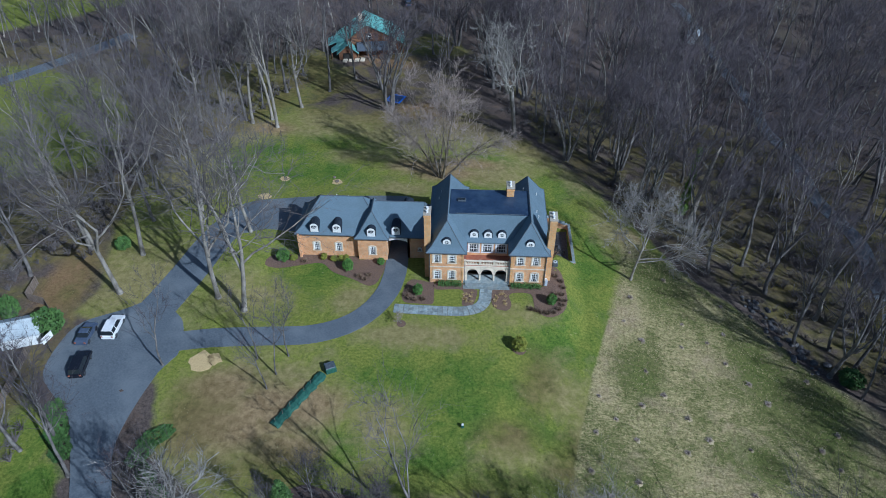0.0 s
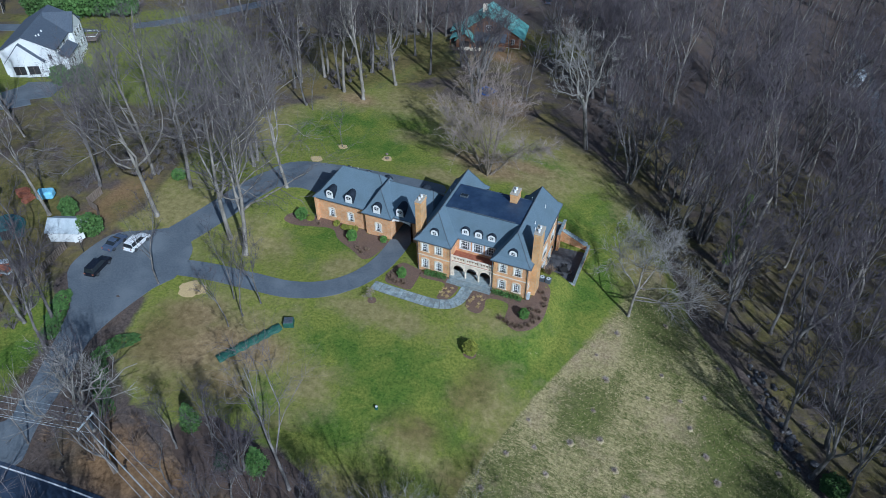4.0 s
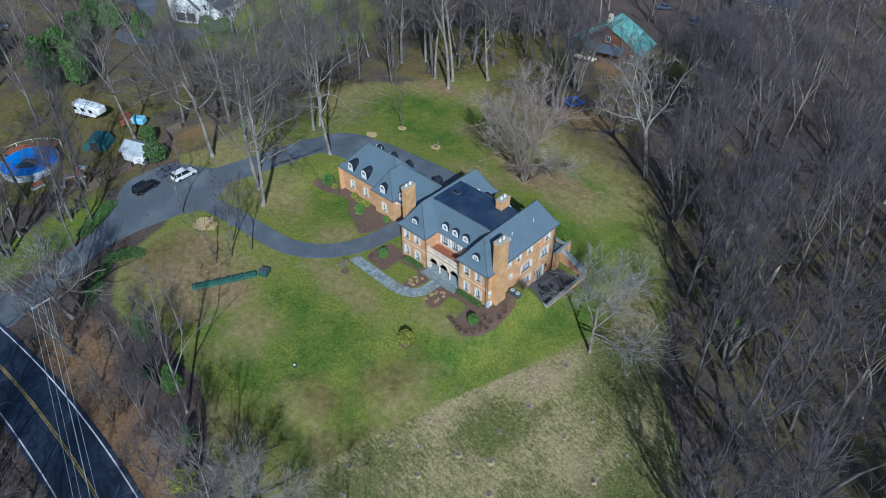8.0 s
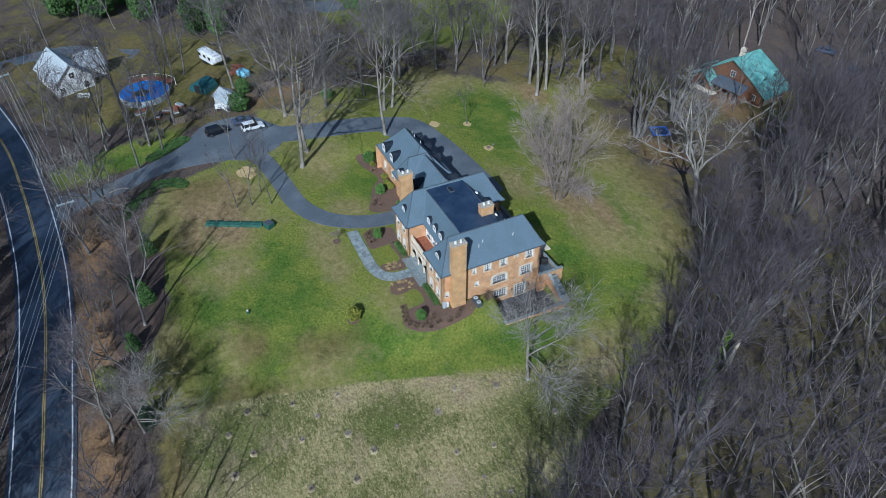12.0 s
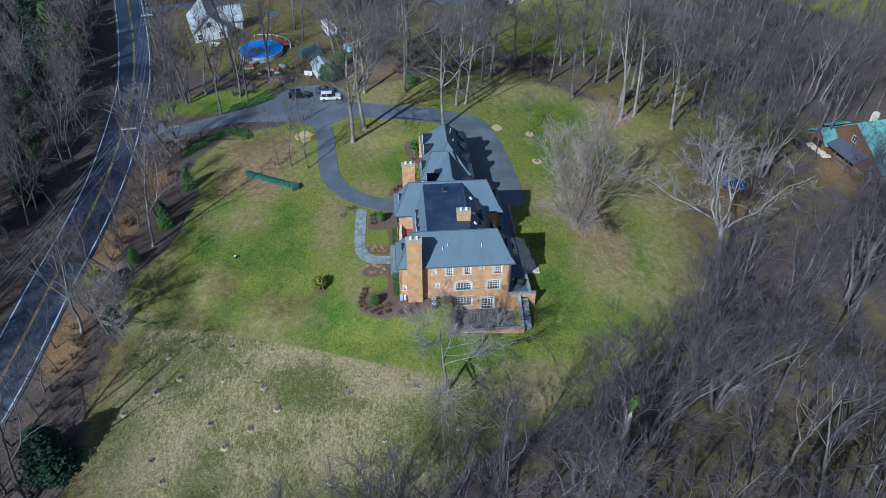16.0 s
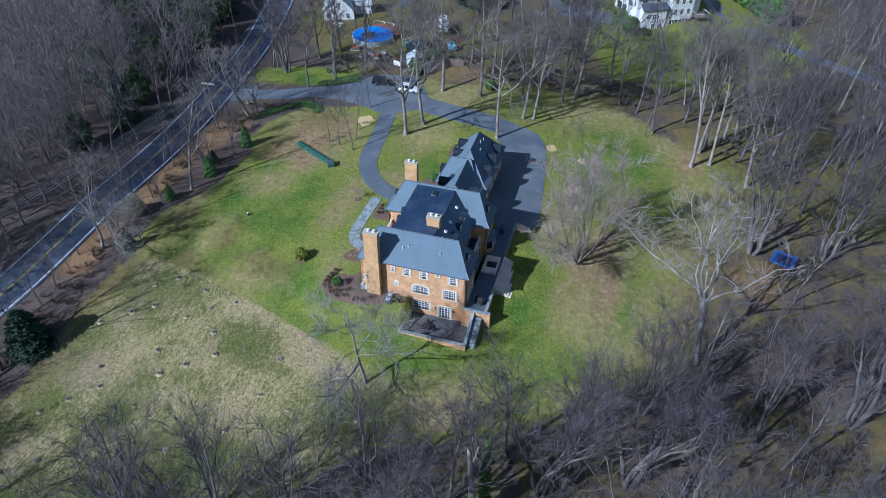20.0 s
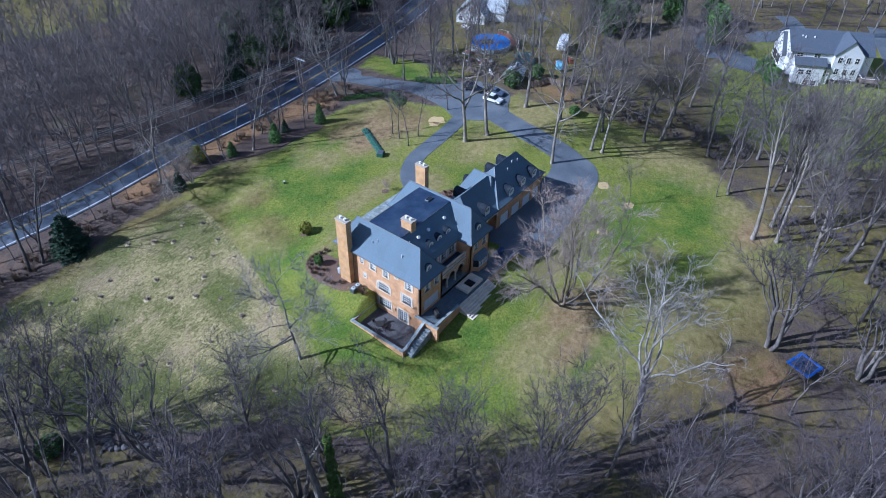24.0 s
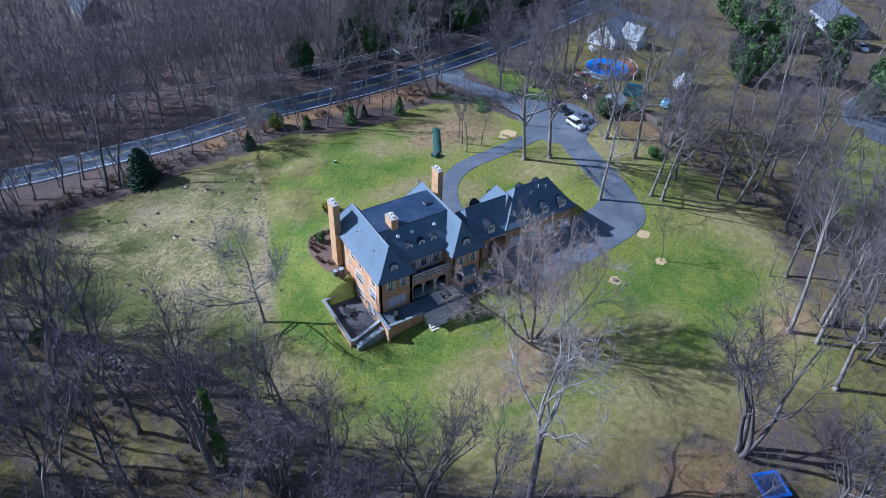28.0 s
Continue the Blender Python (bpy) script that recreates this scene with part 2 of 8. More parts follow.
def thing(name, label, category, at=None, group="", kind=""):
    ob = new(name)
    ob.empty_display_size = 0.3
    if at is not None:
        ob.matrix_basis = at
    return tagged(ob, label, category, group, kind)


def box(bm, x0, x1, y0, y1, z0, z1, bevel=0.0):
    vs = bmesh.ops.create_cube(bm, size=1.0, matrix=Matrix.LocRotScale(((x0 + x1) / 2, (y0 + y1) / 2, (z0 + z1) / 2), None, (x1 - x0, y1 - y0, z1 - z0)))["verts"]
    if bevel:
        bmesh.ops.bevel(bm, geom=list({e for v in vs for e in v.link_edges}), offset=bevel, segments=1, affect="EDGES")
    return bm


def bx(*a, bevel=0.0):
    return box(bmesh.new(), *a, bevel=bevel)


def rod(bm, p, q, r0, r1=None, sides=8):
    p, q = Vector(p), Vector(q)
    m = Matrix.Translation((p + q) / 2) @ (q - p).to_track_quat("Z", "Y").to_matrix().to_4x4()
    bmesh.ops.create_cone(bm, cap_ends=True, segments=sides, radius1=r0, radius2=r0 if r1 is None else r1, depth=(q - p).length, matrix=m)
    return bm


def poly(bm, pts):
    return bm.faces.new([bm.verts.new(p) for p in pts])


def prism(bm, outline, way):
    """An outline of points, extruded by the vector way."""
    way = Vector(way)
    a = [bm.verts.new(p) for p in outline]
    b = [bm.verts.new(Vector(p) + way) for p in outline]
    n = len(a)
    bm.faces.new(a)
    bm.faces.new(b[::-1])
    for i in range(n):
        bm.faces.new((a[i], b[i], b[(i + 1) % n], a[(i + 1) % n]))
    bmesh.ops.recalc_face_normals(bm, faces=bm.faces[:])
    return bm


def sp(v, w):
    return np.log1p(np.exp(np.clip(v / w, -40, 40))) * w


def sm(a, b, v):
    t = np.clip((v - a) / (b - a), 0, 1)
    return t * t * (3 - 2 * t)


def ground_z(x, y):
    """The lie of the land: level round the house, falling to the creek and to the back."""
    z = (0.03 - 0.0203 * x + 0.0257 * np.minimum(y, 60) - 0.134 * sp(x - 0.5, 1.5) - 0.094 * sp(y - 6.4, 2.5) + 0.165 * sp(x - 52, 5)
         + 0.085 * sp(y - 85, 6) - 0.04 * sp(-x - 85, 8) + 0.0257 * sp(-60 - y, 6))
    drop = sm(-8, -4.5, x)                             # the lawn lies lower along the back terrace
    dx, dy = np.maximum(np.maximum(-34 - x, x - 10.5), 0), np.maximum(np.maximum(-3 - y, (y - 19 + 7 * drop) * (1 + 0.8 * drop)), 0)
    hollow = 3.0 * np.exp(-((x + 115.5) ** 2 + (y - 40) ** 2) / 110) + 1.2 * np.exp(-((x + 124) ** 2 + (y - 25) ** 2) / 90)     # below the white house
    return z * sm(0, 1, np.hypot(dx / 5, dy / 9)) - hollow


def gz(x, y):
    return float(ground_z(np.float64(x), np.float64(y)))


def curve_through(pts, closed=False, step=1.5):
    """A smooth line through points of the plan."""
    p = [Vector((*q, 0)) for q in pts]
    n, out = len(p), []
    for i in range(n if closed else n - 1):
        a, b, c, d = (p[(i + k) % n] if closed else p[min(max(i + k, 0), n - 1)] for k in (-1, 0, 1, 2))
        m = max(1, int((c - b).length / step))
        for j in range(m):
            t = j / m
            q = 0.5 * (2 * b + (c - a) * t + (2 * a - 5 * b + 4 * c - d) * t * t + (3 * b - a - 3 * c + d) * t ** 3)
            out.append((q.x, q.y))
    return out if closed else out + [pts[-1]]


def ribbon(name, line, left, right, lift, material, parent=None, cuts=4):
    """A strip along a line of the plan, draped over the ground, with a skirt at its edges."""
    bm, rows = bmesh.new(), []
    for i, (x, y) in enumerate(line):
        a, b = line[max(i - 1, 0)], line[min(i + 1, len(line) - 1)]
        t = Vector((b[0] - a[0], b[1] - a[1])).normalized()
        row = []
        for k in range(cuts + 1):
            o = left + (right - left) * k / cuts
            u, v = x - t.y * o, y + t.x * o
            row.append(bm.verts.new((u, v, gz(u, v) + lift)))
        row = [bm.verts.new(row[0].co - Vector((0, 0, 0.25)))] + row + [bm.verts.new(row[-1].co - Vector((0, 0, 0.25)))]
        rows.append(row)
    for r, s in zip(rows, rows[1:]):
        for k in range(len(r) - 1):
            bm.faces.new((r[k], r[k + 1], s[k + 1], s[k]))
    bmesh.ops.recalc_face_normals(bm, faces=bm.faces[:])
    if sum(f.normal.z for f in bm.faces) < 0:
        bmesh.ops.reverse_faces(bm, faces=bm.faces[:])
    return part(name, bm, material, parent)


def drape(name, outline, lift, material, parent=None, longest=2.5, level=None):
    """A patch of the plan, draped over the ground, with a skirt round it."""
    bm = bmesh.new()
    f = bm.faces.new([bm.verts.new((x, y, 0)) for x, y in outline])
    f.normal_update()
    if f.normal.z < 0:
        f.normal_flip()
    bmesh.ops.triangulate(bm, faces=[f])
    for _ in range(6):
        long = [e for e in bm.edges if e.calc_length() > longest]
        if not long:
            break
        bmesh.ops.subdivide_edges(bm, edges=long, cuts=1, use_grid_fill=False)
        bmesh.ops.triangulate(bm, faces=bm.faces[:])
    for v in bm.verts:
        v.co.z = (gz(v.co.x, v.co.y) if level is None else level) + lift
    rim = [e for e in bm.edges if e.is_boundary]
    new_geom = bmesh.ops.extrude_edge_only(bm, edges=rim)["geom"]
    for v in (g for g in new_geom if isinstance(g, bmesh.types.BMVert)):
        v.co.z -= 0.3
    return part(name, bm, material, parent)


def inside(px, py, outline):
    """Which points of the plan lie in an outline, and how far each is from its edge."""
    hit, far = np.zeros(px.shape, bool), np.full(px.shape, 1e9)
    for (x0, y0), (x1, y1) in zip(outline, outline[1:] + outline[:1]):
        cross = ((y0 > py) != (y1 > py)) & (px < (x1 - x0) * (py - y0) / (y1 - y0 + 1e-12) + x0)
        hit ^= cross
        d = np.array([x1 - x0, y1 - y0])
        t = np.clip(((px - x0) * d[0] + (py - y0) * d[1]) / (d @ d), 0, 1)
        far = np.minimum(far, np.hypot(px - x0 - t * d[0], py - y0 - t * d[1]))
    return hit, far


def soft(px, py, outline, width):
    hit, far = inside(px, py, outline)
    return sm(-width, width, np.where(hit, far, -far))


# ---- the ground ----
LAWN = [(-45, -22), (-42.5, -32), (-34, -38), (-24, -38.5), (-20, -36.5), (-12, -36.5), (-6, -38.5), (0, -42), (15, -44), (32, -44), (50, -44.5), (58, -37), (62, -25),
        (52, -13), (45, -3), (41, 3), (33, 11), (26, 27), (16, 43), (9, 54), (2, 63), (-2, 78), (-5, 95), (-16, 106), (-26, 93), (-36, 90), (-44, 76), (-47, 62), (-52, 50),
        (-58, 40), (-66, 30), (-64, 10), (-60, -5), (-62, -10), (-54, -12)]
FIELD = [(10.2, -38), (11, -30), (15, -15), (18.3, -5), (21, 3), (23.4, 13), (25, 22), (30, 14), (36, 7), (43, 1), (47, -7), (56, -15), (62, -25), (58, -38), (45, -43), (30, -42.5), (16, -40.5)]
# olive leafy verge, darkened as well for the woods' shadow on it
ROADSIDE = [(8, -38.5), (16, -40.5), (30, -42.5), (45, -43), (58, -38), (62, -42), (58, -52), (30, -50), (8, -48)]
MEADOWS = [[(-75, 30), (-105, 18), (-140, 20), (-160, 60), (-125, 85), (-95, 75), (-78, 55)], [(-68, -42), (-88, -56), (-112, -60), (-120, -35), (-105, -10), (-85, -2), (-70, -8)],
           [(-40, -132), (-28, -124), (-4, -132), (6, -150), (10, -170), (-30, -180), (-50, -152)], [(-150, 100), (-60, 150), (-60, 170), (-200, 170)]]
THIN = [(4, -30, 7, 4), (10, -19, 4, 9), (-30, -23, 10, 7), (-2, -38, 9, 3), (-14, -28, 7, 7), (-8, 38, 15, 7), (-22, 48, 16, 9), (-20, 80, 22, 16), (2, 34, 9, 5), (-52, 47, 11, 8), (-36, -3, 7, 5), (-21, -3, 4, 4), (-55, -2, 9, 10)]
THIN += [(-6, 58, 16, 8), (-16, 54, 12, 6), (-30, 60, 12, 8), (-2, 44, 8, 5), (30, -41, 14, 5), (-34, -30, 9, 6), (-12, 74, 14, 8), (18, 36, 6, 8), (-10, -11, 9, 2.5), (8, 45, 8, 8), (22, 20, 4, 9), (-28, 40, 8, 4), (6, -6, 6, 3), (-6, 51, 12, 7), (-35, 55, 10, 10), (-22, 68, 13, 9), (-8, 68, 10, 10), (-25, -24, 12, 8), (14, -24, 5, 10), (-58, 30, 9, 12), (4, 38, 8, 5), (-16, 27, 7, 3)]
PARTLY = [([(26, 27), (41, 3), (52, -12), (66, -10), (84, 10), (82, 62), (40, 84), (4, 82), (9, 54)], 0.5), ([(-58, -32), (-72, -40), (-100, -28), (-112, 15), (-74, 48), (-62, 42), (-56, 10), (-60, -8)], 0.5), ([(-60, 42), (-78, 80), (-46, 100), (-30, 80), (-40, 60), (-50, 48)], 0.68),
          ([(-40, 92), (-42, 112), (-10, 112), (-2, 95)], 0.68), ([(-62, -30), (-78, -56), (-118, -68), (-175, -88), (-210, -20), (-190, 90), (-90, 110), (-60, 60), (-60, 0)], 0.47)]
VERGE = [(-55.5, -28), (-51, -36), (-49, -50), (-57, -53), (-61, -42), (-63, -29), (-61, -25)]
LUSH = [(-55, -38, 5, 12), (-64, -40, 5, 8), (-8, -31, 8, 4), (4, -34, 8, 4), (8, -26, 5, 5), (-48, 33, 9, 6), (-38, 40, 10, 4), (-18, -30, 6, 4), (-12, -35.5, 9, 2.5), (-6, -26, 6, 4), (-14, -19, 9, 4), (-4, -20, 9, 6), (-3, -24, 5, 5), (-27, 2, 9, 6), (-34, 32, 12, 5), (5, 25, 14, 5), (18, 10, 5, 12), (-2, 40, 12, 6), (15, 33, 8, 6), (-45, 40, 9, 6), (-30, 44, 10, 5), (10, -10, 7, 9)]
# dull olive lawn by the road, its shade put into the colour too
DULL = [(-14, -37, 13, 5), (3, -37.5, 11, 7), (-27, -34, 10, 5), (11, -31, 5, 9), (-38, -27, 7, 9), (3, -27, 6, 4), (7, -18, 4, 8)]
# browner field edge, also darkened for the shade of roadside trees
WORN_SHADED = [(18, -40, 11, 4), (34, -40.5, 14, 5), (50, -39, 10, 5), (57, -27, 4, 9)]
# greener growth, with tree shade on the field put into the same patches
GREEN_SHADED = [(41, -10, 6, 7), (50, -18, 7, 8), (28, 8, 4, 8), (55, -30, 6, 9), (32, -38, 12, 5), (48, -42, 9, 5), (22, -14, 3, 5), (17, -34, 5, 7), (36, -26, 5, 4), (14, -41, 5, 3)]
BARE = [(-33, -28, 8, 4), (-24, -24, 7, 4), (-27, -46, 9, 4), (-8, -48, 12, 3.5), (12, -49.5, 6, 3), (-29, -25, 8, 5), (-25, -31, 6, 3), (-36, -22, 6, 4), (-8, 34, 8, 4), (-3, 38, 7, 3), (-47, 50, 6, 4), (-15, 62, 6, 5), (-25, 92, 8, 5), (-66, -4, 4, 8), (26, 18, 3, 4), (-12, 36, 9, 4)]


ROAD = curve_through([(330, -175), (200, -118), (120, -85), (85, -74), (58, -66.5), (40, -62.5), (24, -58), (12, -56), (-2, -54.6), (-16, -54), (-32, -54.4), (-54, -56.8), (-75, -60.6),
                      (-112, -71.5), (-170, -92), (-300, -150)], step=3)

def graded(core0, core1, step, far):
    a, s = [core1], step
    while a[-1] < far:
        s *= 1.12
        a.append(a[-1] + s)
    b, s = [core0], step
    while b[-1] > -far:
        s *= 1.12
        b.append(b[-1] - s)
    return np.array(b[::-1] + list(np.arange(core0 + step, core1, step)) + a)


xs, ys = graded(-66, 60, 0.6, 2200), graded(-60, 70, 0.6, 2200)
GX, GY = np.meshgrid(xs, ys)
gx, gy = GX.ravel(), GY.ravel()
gh = ground_z(gx, gy)
rough_land = np.array([noise.noise((x * 0.09, y * 0.09, 0)) for x, y in zip(gx, gy)])
lawn = np.where(gy > 24, soft(gx, gy, LAWN, 7.0), soft(gx, gy, LAWN, 2.5))
to_road = np.full(len(gx), 99.0)
for x, y in ROAD:
    to_road = np.minimum(to_road, np.hypot(gx - x, gy - y))
gh = gh + rough_land * 0.25 * (1 - lawn) * (np.hypot(gx, gy) < 250) * sm(6.0, 11.0, to_road)
gh = np.where((gx > 8.6) & (gx < 14.3) & (gy > 8.9) & (gy < 18.6), -3.4, gh)      # the sunken court beside the house
gh = np.where((gx > -8.8) & (gx < 8.6) & (gy > 1) & (gy < 17), -3.5, gh)          # cellar
far_off = np.hypot(gx, gy)
gh = gh + np.where(far_off > 300, (far_off - 300) * 0.02, 0)
me = bpy.data.meshes.new("ground")
nx, ny = len(xs), len(ys)
idx = np.arange(nx * ny).reshape(ny, nx)
quads = np.stack([idx[:-1, :-1], idx[:-1, 1:], idx[1:, 1:], idx[1:, :-1]], -1).reshape(-1, 4)
me.from_pydata(np.c_[gx, gy, gh].tolist(), [], quads.tolist())
field = np.where(gx + gy > 16, soft(gx, gy, FIELD, 4.0), soft(gx, gy, FIELD, 1.1))
shaded_field = np.max([np.exp(-((gx - a) / c) ** 2 - ((gy - b) / d) ** 2) for a, b, c, d in GREEN_SHADED], 0)
meadow = np.max([soft(gx, gy, m, 5) for m in MEADOWS], 0)
lush = np.max([np.exp(-((gx - a) / c) ** 2 - ((gy - b) / d) ** 2) for a, b, c, d in LUSH], 0)
bare = np.max([np.exp(-((gx - a) / c) ** 2 - ((gy - b) / d) ** 2) for a, b, c, d in BARE], 0)
thin = np.max([np.exp(-((gx - a) / c) ** 2 - ((gy - b) / d) ** 2) for a, b, c, d in THIN], 0)
partly = np.maximum(np.max([soft(gx, gy, m, 4) * w for m, w in PARTLY], 0), soft(gx, gy, VERGE, 2.5) * 0.75)

coarse = np.maximum(np.max([soft(gx, gy, m, 6) * (1 - soft(gx, gy, MEADOWS[0], 5) * 0.85) for m, w in PARTLY], 0), np.maximum(soft(gx, gy, MEADOWS[1], 5) * 0.62, soft(gx, gy, MEADOWS[2], 8) * 0.8)) * (1 - lawn * 0.75) * (1 - soft(gx, gy, VERGE, 2.5))
coarse = np.maximum(coarse, soft(gx, gy, ROADSIDE, 2.5) * 0.8)
dull = np.max([np.exp(-((gx - a) / c) ** 2 - ((gy - b) / d) ** 2) for a, b, c, d in DULL], 0)
worn_shaded = np.max([np.exp(-((gx - a) / c) ** 2 - ((gy - b) / d) ** 2) for a, b, c, d in WORN_SHADED], 0)
coarse = np.maximum(coarse, np.maximum(dull * 0.66 * lawn, worn_shaded * 0.8))
coarse = np.maximum(coarse, lawn * sm(38, 56, gy + 0.25 * gx) * 0.78)
for key, values in (("coarse", coarse), ("thin", thin), ("lawn", np.maximum(np.maximum(lawn * (1 - 0.56 * sm(40, 58, gy + 0.25 * gx)) * (1 - 0.45 * soft(gx, gy, ROADSIDE, 2.5)), meadow * 0.85), partly)), ("field", field * (1 - 0.5 * worn_shaded)), ("greener", shaded_field), ("lush", lush), ("bare", bare)):
    me.attributes.new(key, "FLOAT", "POINT").data.foreach_set("value", values.astype(np.float32))
me.shade_smooth()
ground = tagged(new("ground", me), "grass lawn, dry field and brown leaf litter", "ground", kind="structure")


def ground_material():
    m = bpy.data.materials.new("ground_cover")
    m.use_nodes = True
    n, l = m.node_tree.nodes, m.node_tree.links
    b = n["Principled BSDF"]
    b.inputs["Roughness"].default_value = 0.95
    b.inputs["Specular IOR Level"].default_value = 0.15
    pos = n.new("ShaderNodeNewGeometry").outputs["Position"]

    def tex(scale, detail=6.0, rough=0.6, distortion=0.0):
        t = n.new("ShaderNodeTexNoise")
        t.inputs["Scale"].default_value, t.inputs["Detail"].default_value = scale, detail
        t.inputs["Roughness"].default_value, t.inputs["Distortion"].default_value = rough, distortion
        l.new(pos, t.inputs["Vector"])
        return t.outputs["Fac"]

    def attr(name):
        a = n.new("ShaderNodeAttribute")
        a.attribute_name = name
        return a.outputs["Fac"]

    def span(v, a, c, lo=0.0, hi=1.0):
        r = n.new("ShaderNodeMapRange")
        r.inputs["From Min"].default_value, r.inputs["From Max"].default_value = a, c
        r.inputs["To Min"].default_value, r.inputs["To Max"].default_value = lo, hi
        l.new(v, r.inputs["Value"])
        return r.outputs[0]

    def calc(op, a, c):
        q = n.new("ShaderNodeMath")
        q.operation = op
        for i, v in enumerate((a, c)):
            if isinstance(v, (int, float)):
                q.inputs[i].default_value = v
            else:
                l.new(v, q.inputs[i])
        return q.outputs[0]

    def mix(f, a, c):
        q = n.new("ShaderNodeMix")
        q.data_type = "RGBA"
        l.new(f, q.inputs["Factor"])
        for key, v in (("A", a), ("B", c)):
            if isinstance(v, tuple):
                q.inputs[key].default_value = (*v, 1)
            else:
                l.new(v, q.inputs[key])
        return q.outputs["Result"]

    grain, tuft, patch, wide = tex(2.6, 8, 0.75), tex(0.9, 7, 0.7), tex(0.22, 6, 0.62, 0.6), tex(0.07, 5)
    speck = tex(0.8, 3, 0.8)
    # mown lawn: green, with straw-coloured thin parts
    green = mix(span(grain, 0.32, 0.68), (0.078, 0.108, 0.016), (0.275, 0.288, 0.056))
    deep = mix(span(grain, 0.32, 0.68), (0.034, 0.078, 0.010), (0.142, 0.208, 0.032))
    thin = mix(span(tuft, 0.35, 0.65), (0.185, 0.150, 0.062), (0.335, 0.275, 0.125))
    lawn_c = mix(span(calc("ADD", patch, calc("MULTIPLY", attr("lush"), 0.22)), 0.53, 0.76), green, deep)
    lawn_c = mix(span(calc("SUBTRACT", calc("ADD", calc("ADD", patch, calc("MULTIPLY", tuft, 0.6)), calc("MULTIPLY", attr("thin"), 0.55)), calc("MULTIPLY", attr("lush"), 0.30)), 0.78, 1.25, 0, 0.85), lawn_c, thin)
    earth = mix(span(tuft, 0.35, 0.65), (0.19, 0.125, 0.062), (0.36, 0.26, 0.14))
    lawn_c = mix(span(calc("ADD", calc("MULTIPLY", attr("bare"), 0.8), calc("MULTIPLY", patch, 0.5)), 0.50, 0.92, 0, 0.9), lawn_c, earth)
    rough_c = mix(span(tuft, 0.36, 0.64), (0.072, 0.070, 0.018), (0.19, 0.155, 0.054))
    rough_c = mix(span(wide, 0.42, 0.62, 0, 0.6), rough_c, (0.18, 0.125, 0.060))
    lawn_c = mix(span(calc("ADD", attr("coarse"), calc("MULTIPLY", calc("SUBTRACT", patch, 0.5), 0.8)), 0.25, 0.75, 0, 0.92), lawn_c, rough_c)
    fleck = tex(2.2, 3, 0.75)
    lawn_c = mix(span(calc("ADD", fleck, calc("MULTIPLY", patch, 0.35)), 0.86, 0.92, 0, 0.55), lawn_c, (0.40, 0.37, 0.19))
    lawn_c = mix(span(speck, 0.69, 0.74, 0, 0.4), lawn_c, (0.42, 0.38, 0.2))
    # unmown field: lodged straw in short strokes over green and brown
    stroke = n.new("ShaderNodeTexNoise")
    along = n.new("ShaderNodeMapping")
    along.inputs["Rotation"].default_value, along.inputs["Scale"].default_value = (0, 0, 0.7), (1.0, 2.6, 1.0)
    l.new(pos, along.inputs["Vector"])
    stroke.inputs["Scale"].default_value, stroke.inputs["Detail"].default_value, stroke.inputs["Roughness"].default_value, stroke.inputs["Distortion"].default_value = 0.9, 8.0, 0.78, 1.2
    l.new(along.outputs[0], stroke.inputs["Vector"])
    stroke = stroke.outputs["Fac"]
    under = mix(span(grain, 0.36, 0.64), (0.068, 0.08, 0.022), (0.175, 0.175, 0.06))
    dry = mix(span(grain, 0.36, 0.66), (0.21, 0.172, 0.075), (0.53, 0.445, 0.23))
    straw_part = calc("ADD", calc("ADD", stroke, calc("MULTIPLY", wide, 0.55)), calc("MULTIPLY", patch, 0.45))
    field_c = mix(span(calc("SUBTRACT", straw_part, calc("MULTIPLY", attr("greener"), 0.2)), 0.89, 1.07), under, dry)
    field_c = mix(span(calc("ADD", wide, calc("MULTIPLY", tuft, 0.3)), 0.65, 0.78, 0, 0.65), field_c, mix(span(grain, 0.36, 0.64), (0.20, 0.14, 0.085), (0.40, 0.31, 0.21)))
    field_c = mix(span(calc("ADD", patch, calc("MULTIPLY", attr("greener"), 0.3)), 0.60, 0.86, 0, 0.75), field_c, mix(span(grain, 0.36, 0.64), (0.06, 0.082, 0.018), (0.165, 0.18, 0.05)))
    # woodland floor
    litter = mix(span(grain, 0.33, 0.67), (0.052, 0.041, 0.037), (0.15, 0.117, 0.098))
    litter = mix(span(patch, 0.52, 0.74, 0, 0.5), litter, (0.185, 0.12, 0.08))
    litter = mix(span(wide, 0.55, 0.72, 0, 0.35), litter, (0.11, 0.115, 0.05))
    litter = mix(span(calc("ADD", calc("MULTIPLY", attr("bare"), 0.7), calc("MULTIPLY", patch, 0.6)), 0.42, 0.78, 0, 0.85), litter, mix(span(grain, 0.35, 0.65), (0.15, 0.088, 0.042), (0.34, 0.21, 0.105)))
    edge = calc("ADD", attr("lawn"), calc("MULTIPLY", calc("SUBTRACT", patch, 0.5), 1.1))
    colour = mix(span(edge, 0.35, 0.65), litter, lawn_c)
    colour = mix(span(calc("ADD", attr("field"), calc("MULTIPLY", calc("SUBTRACT", tuft, 0.5), 0.35)), 0.35, 0.65), colour, field_c)
    l.new(colour, b.inputs["Base Color"])
    bp = n.new("ShaderNodeBump")
    bp.inputs["Strength"].default_value, bp.inputs["Distance"].default_value = 0.55, 0.22
    l.new(calc("ADD", grain, calc("MULTIPLY", tuft, 1.5)), bp.inputs["Height"])
    l.new(bp.outputs[0], b.inputs["Normal"])
    return m


me.materials.append(ground_material())

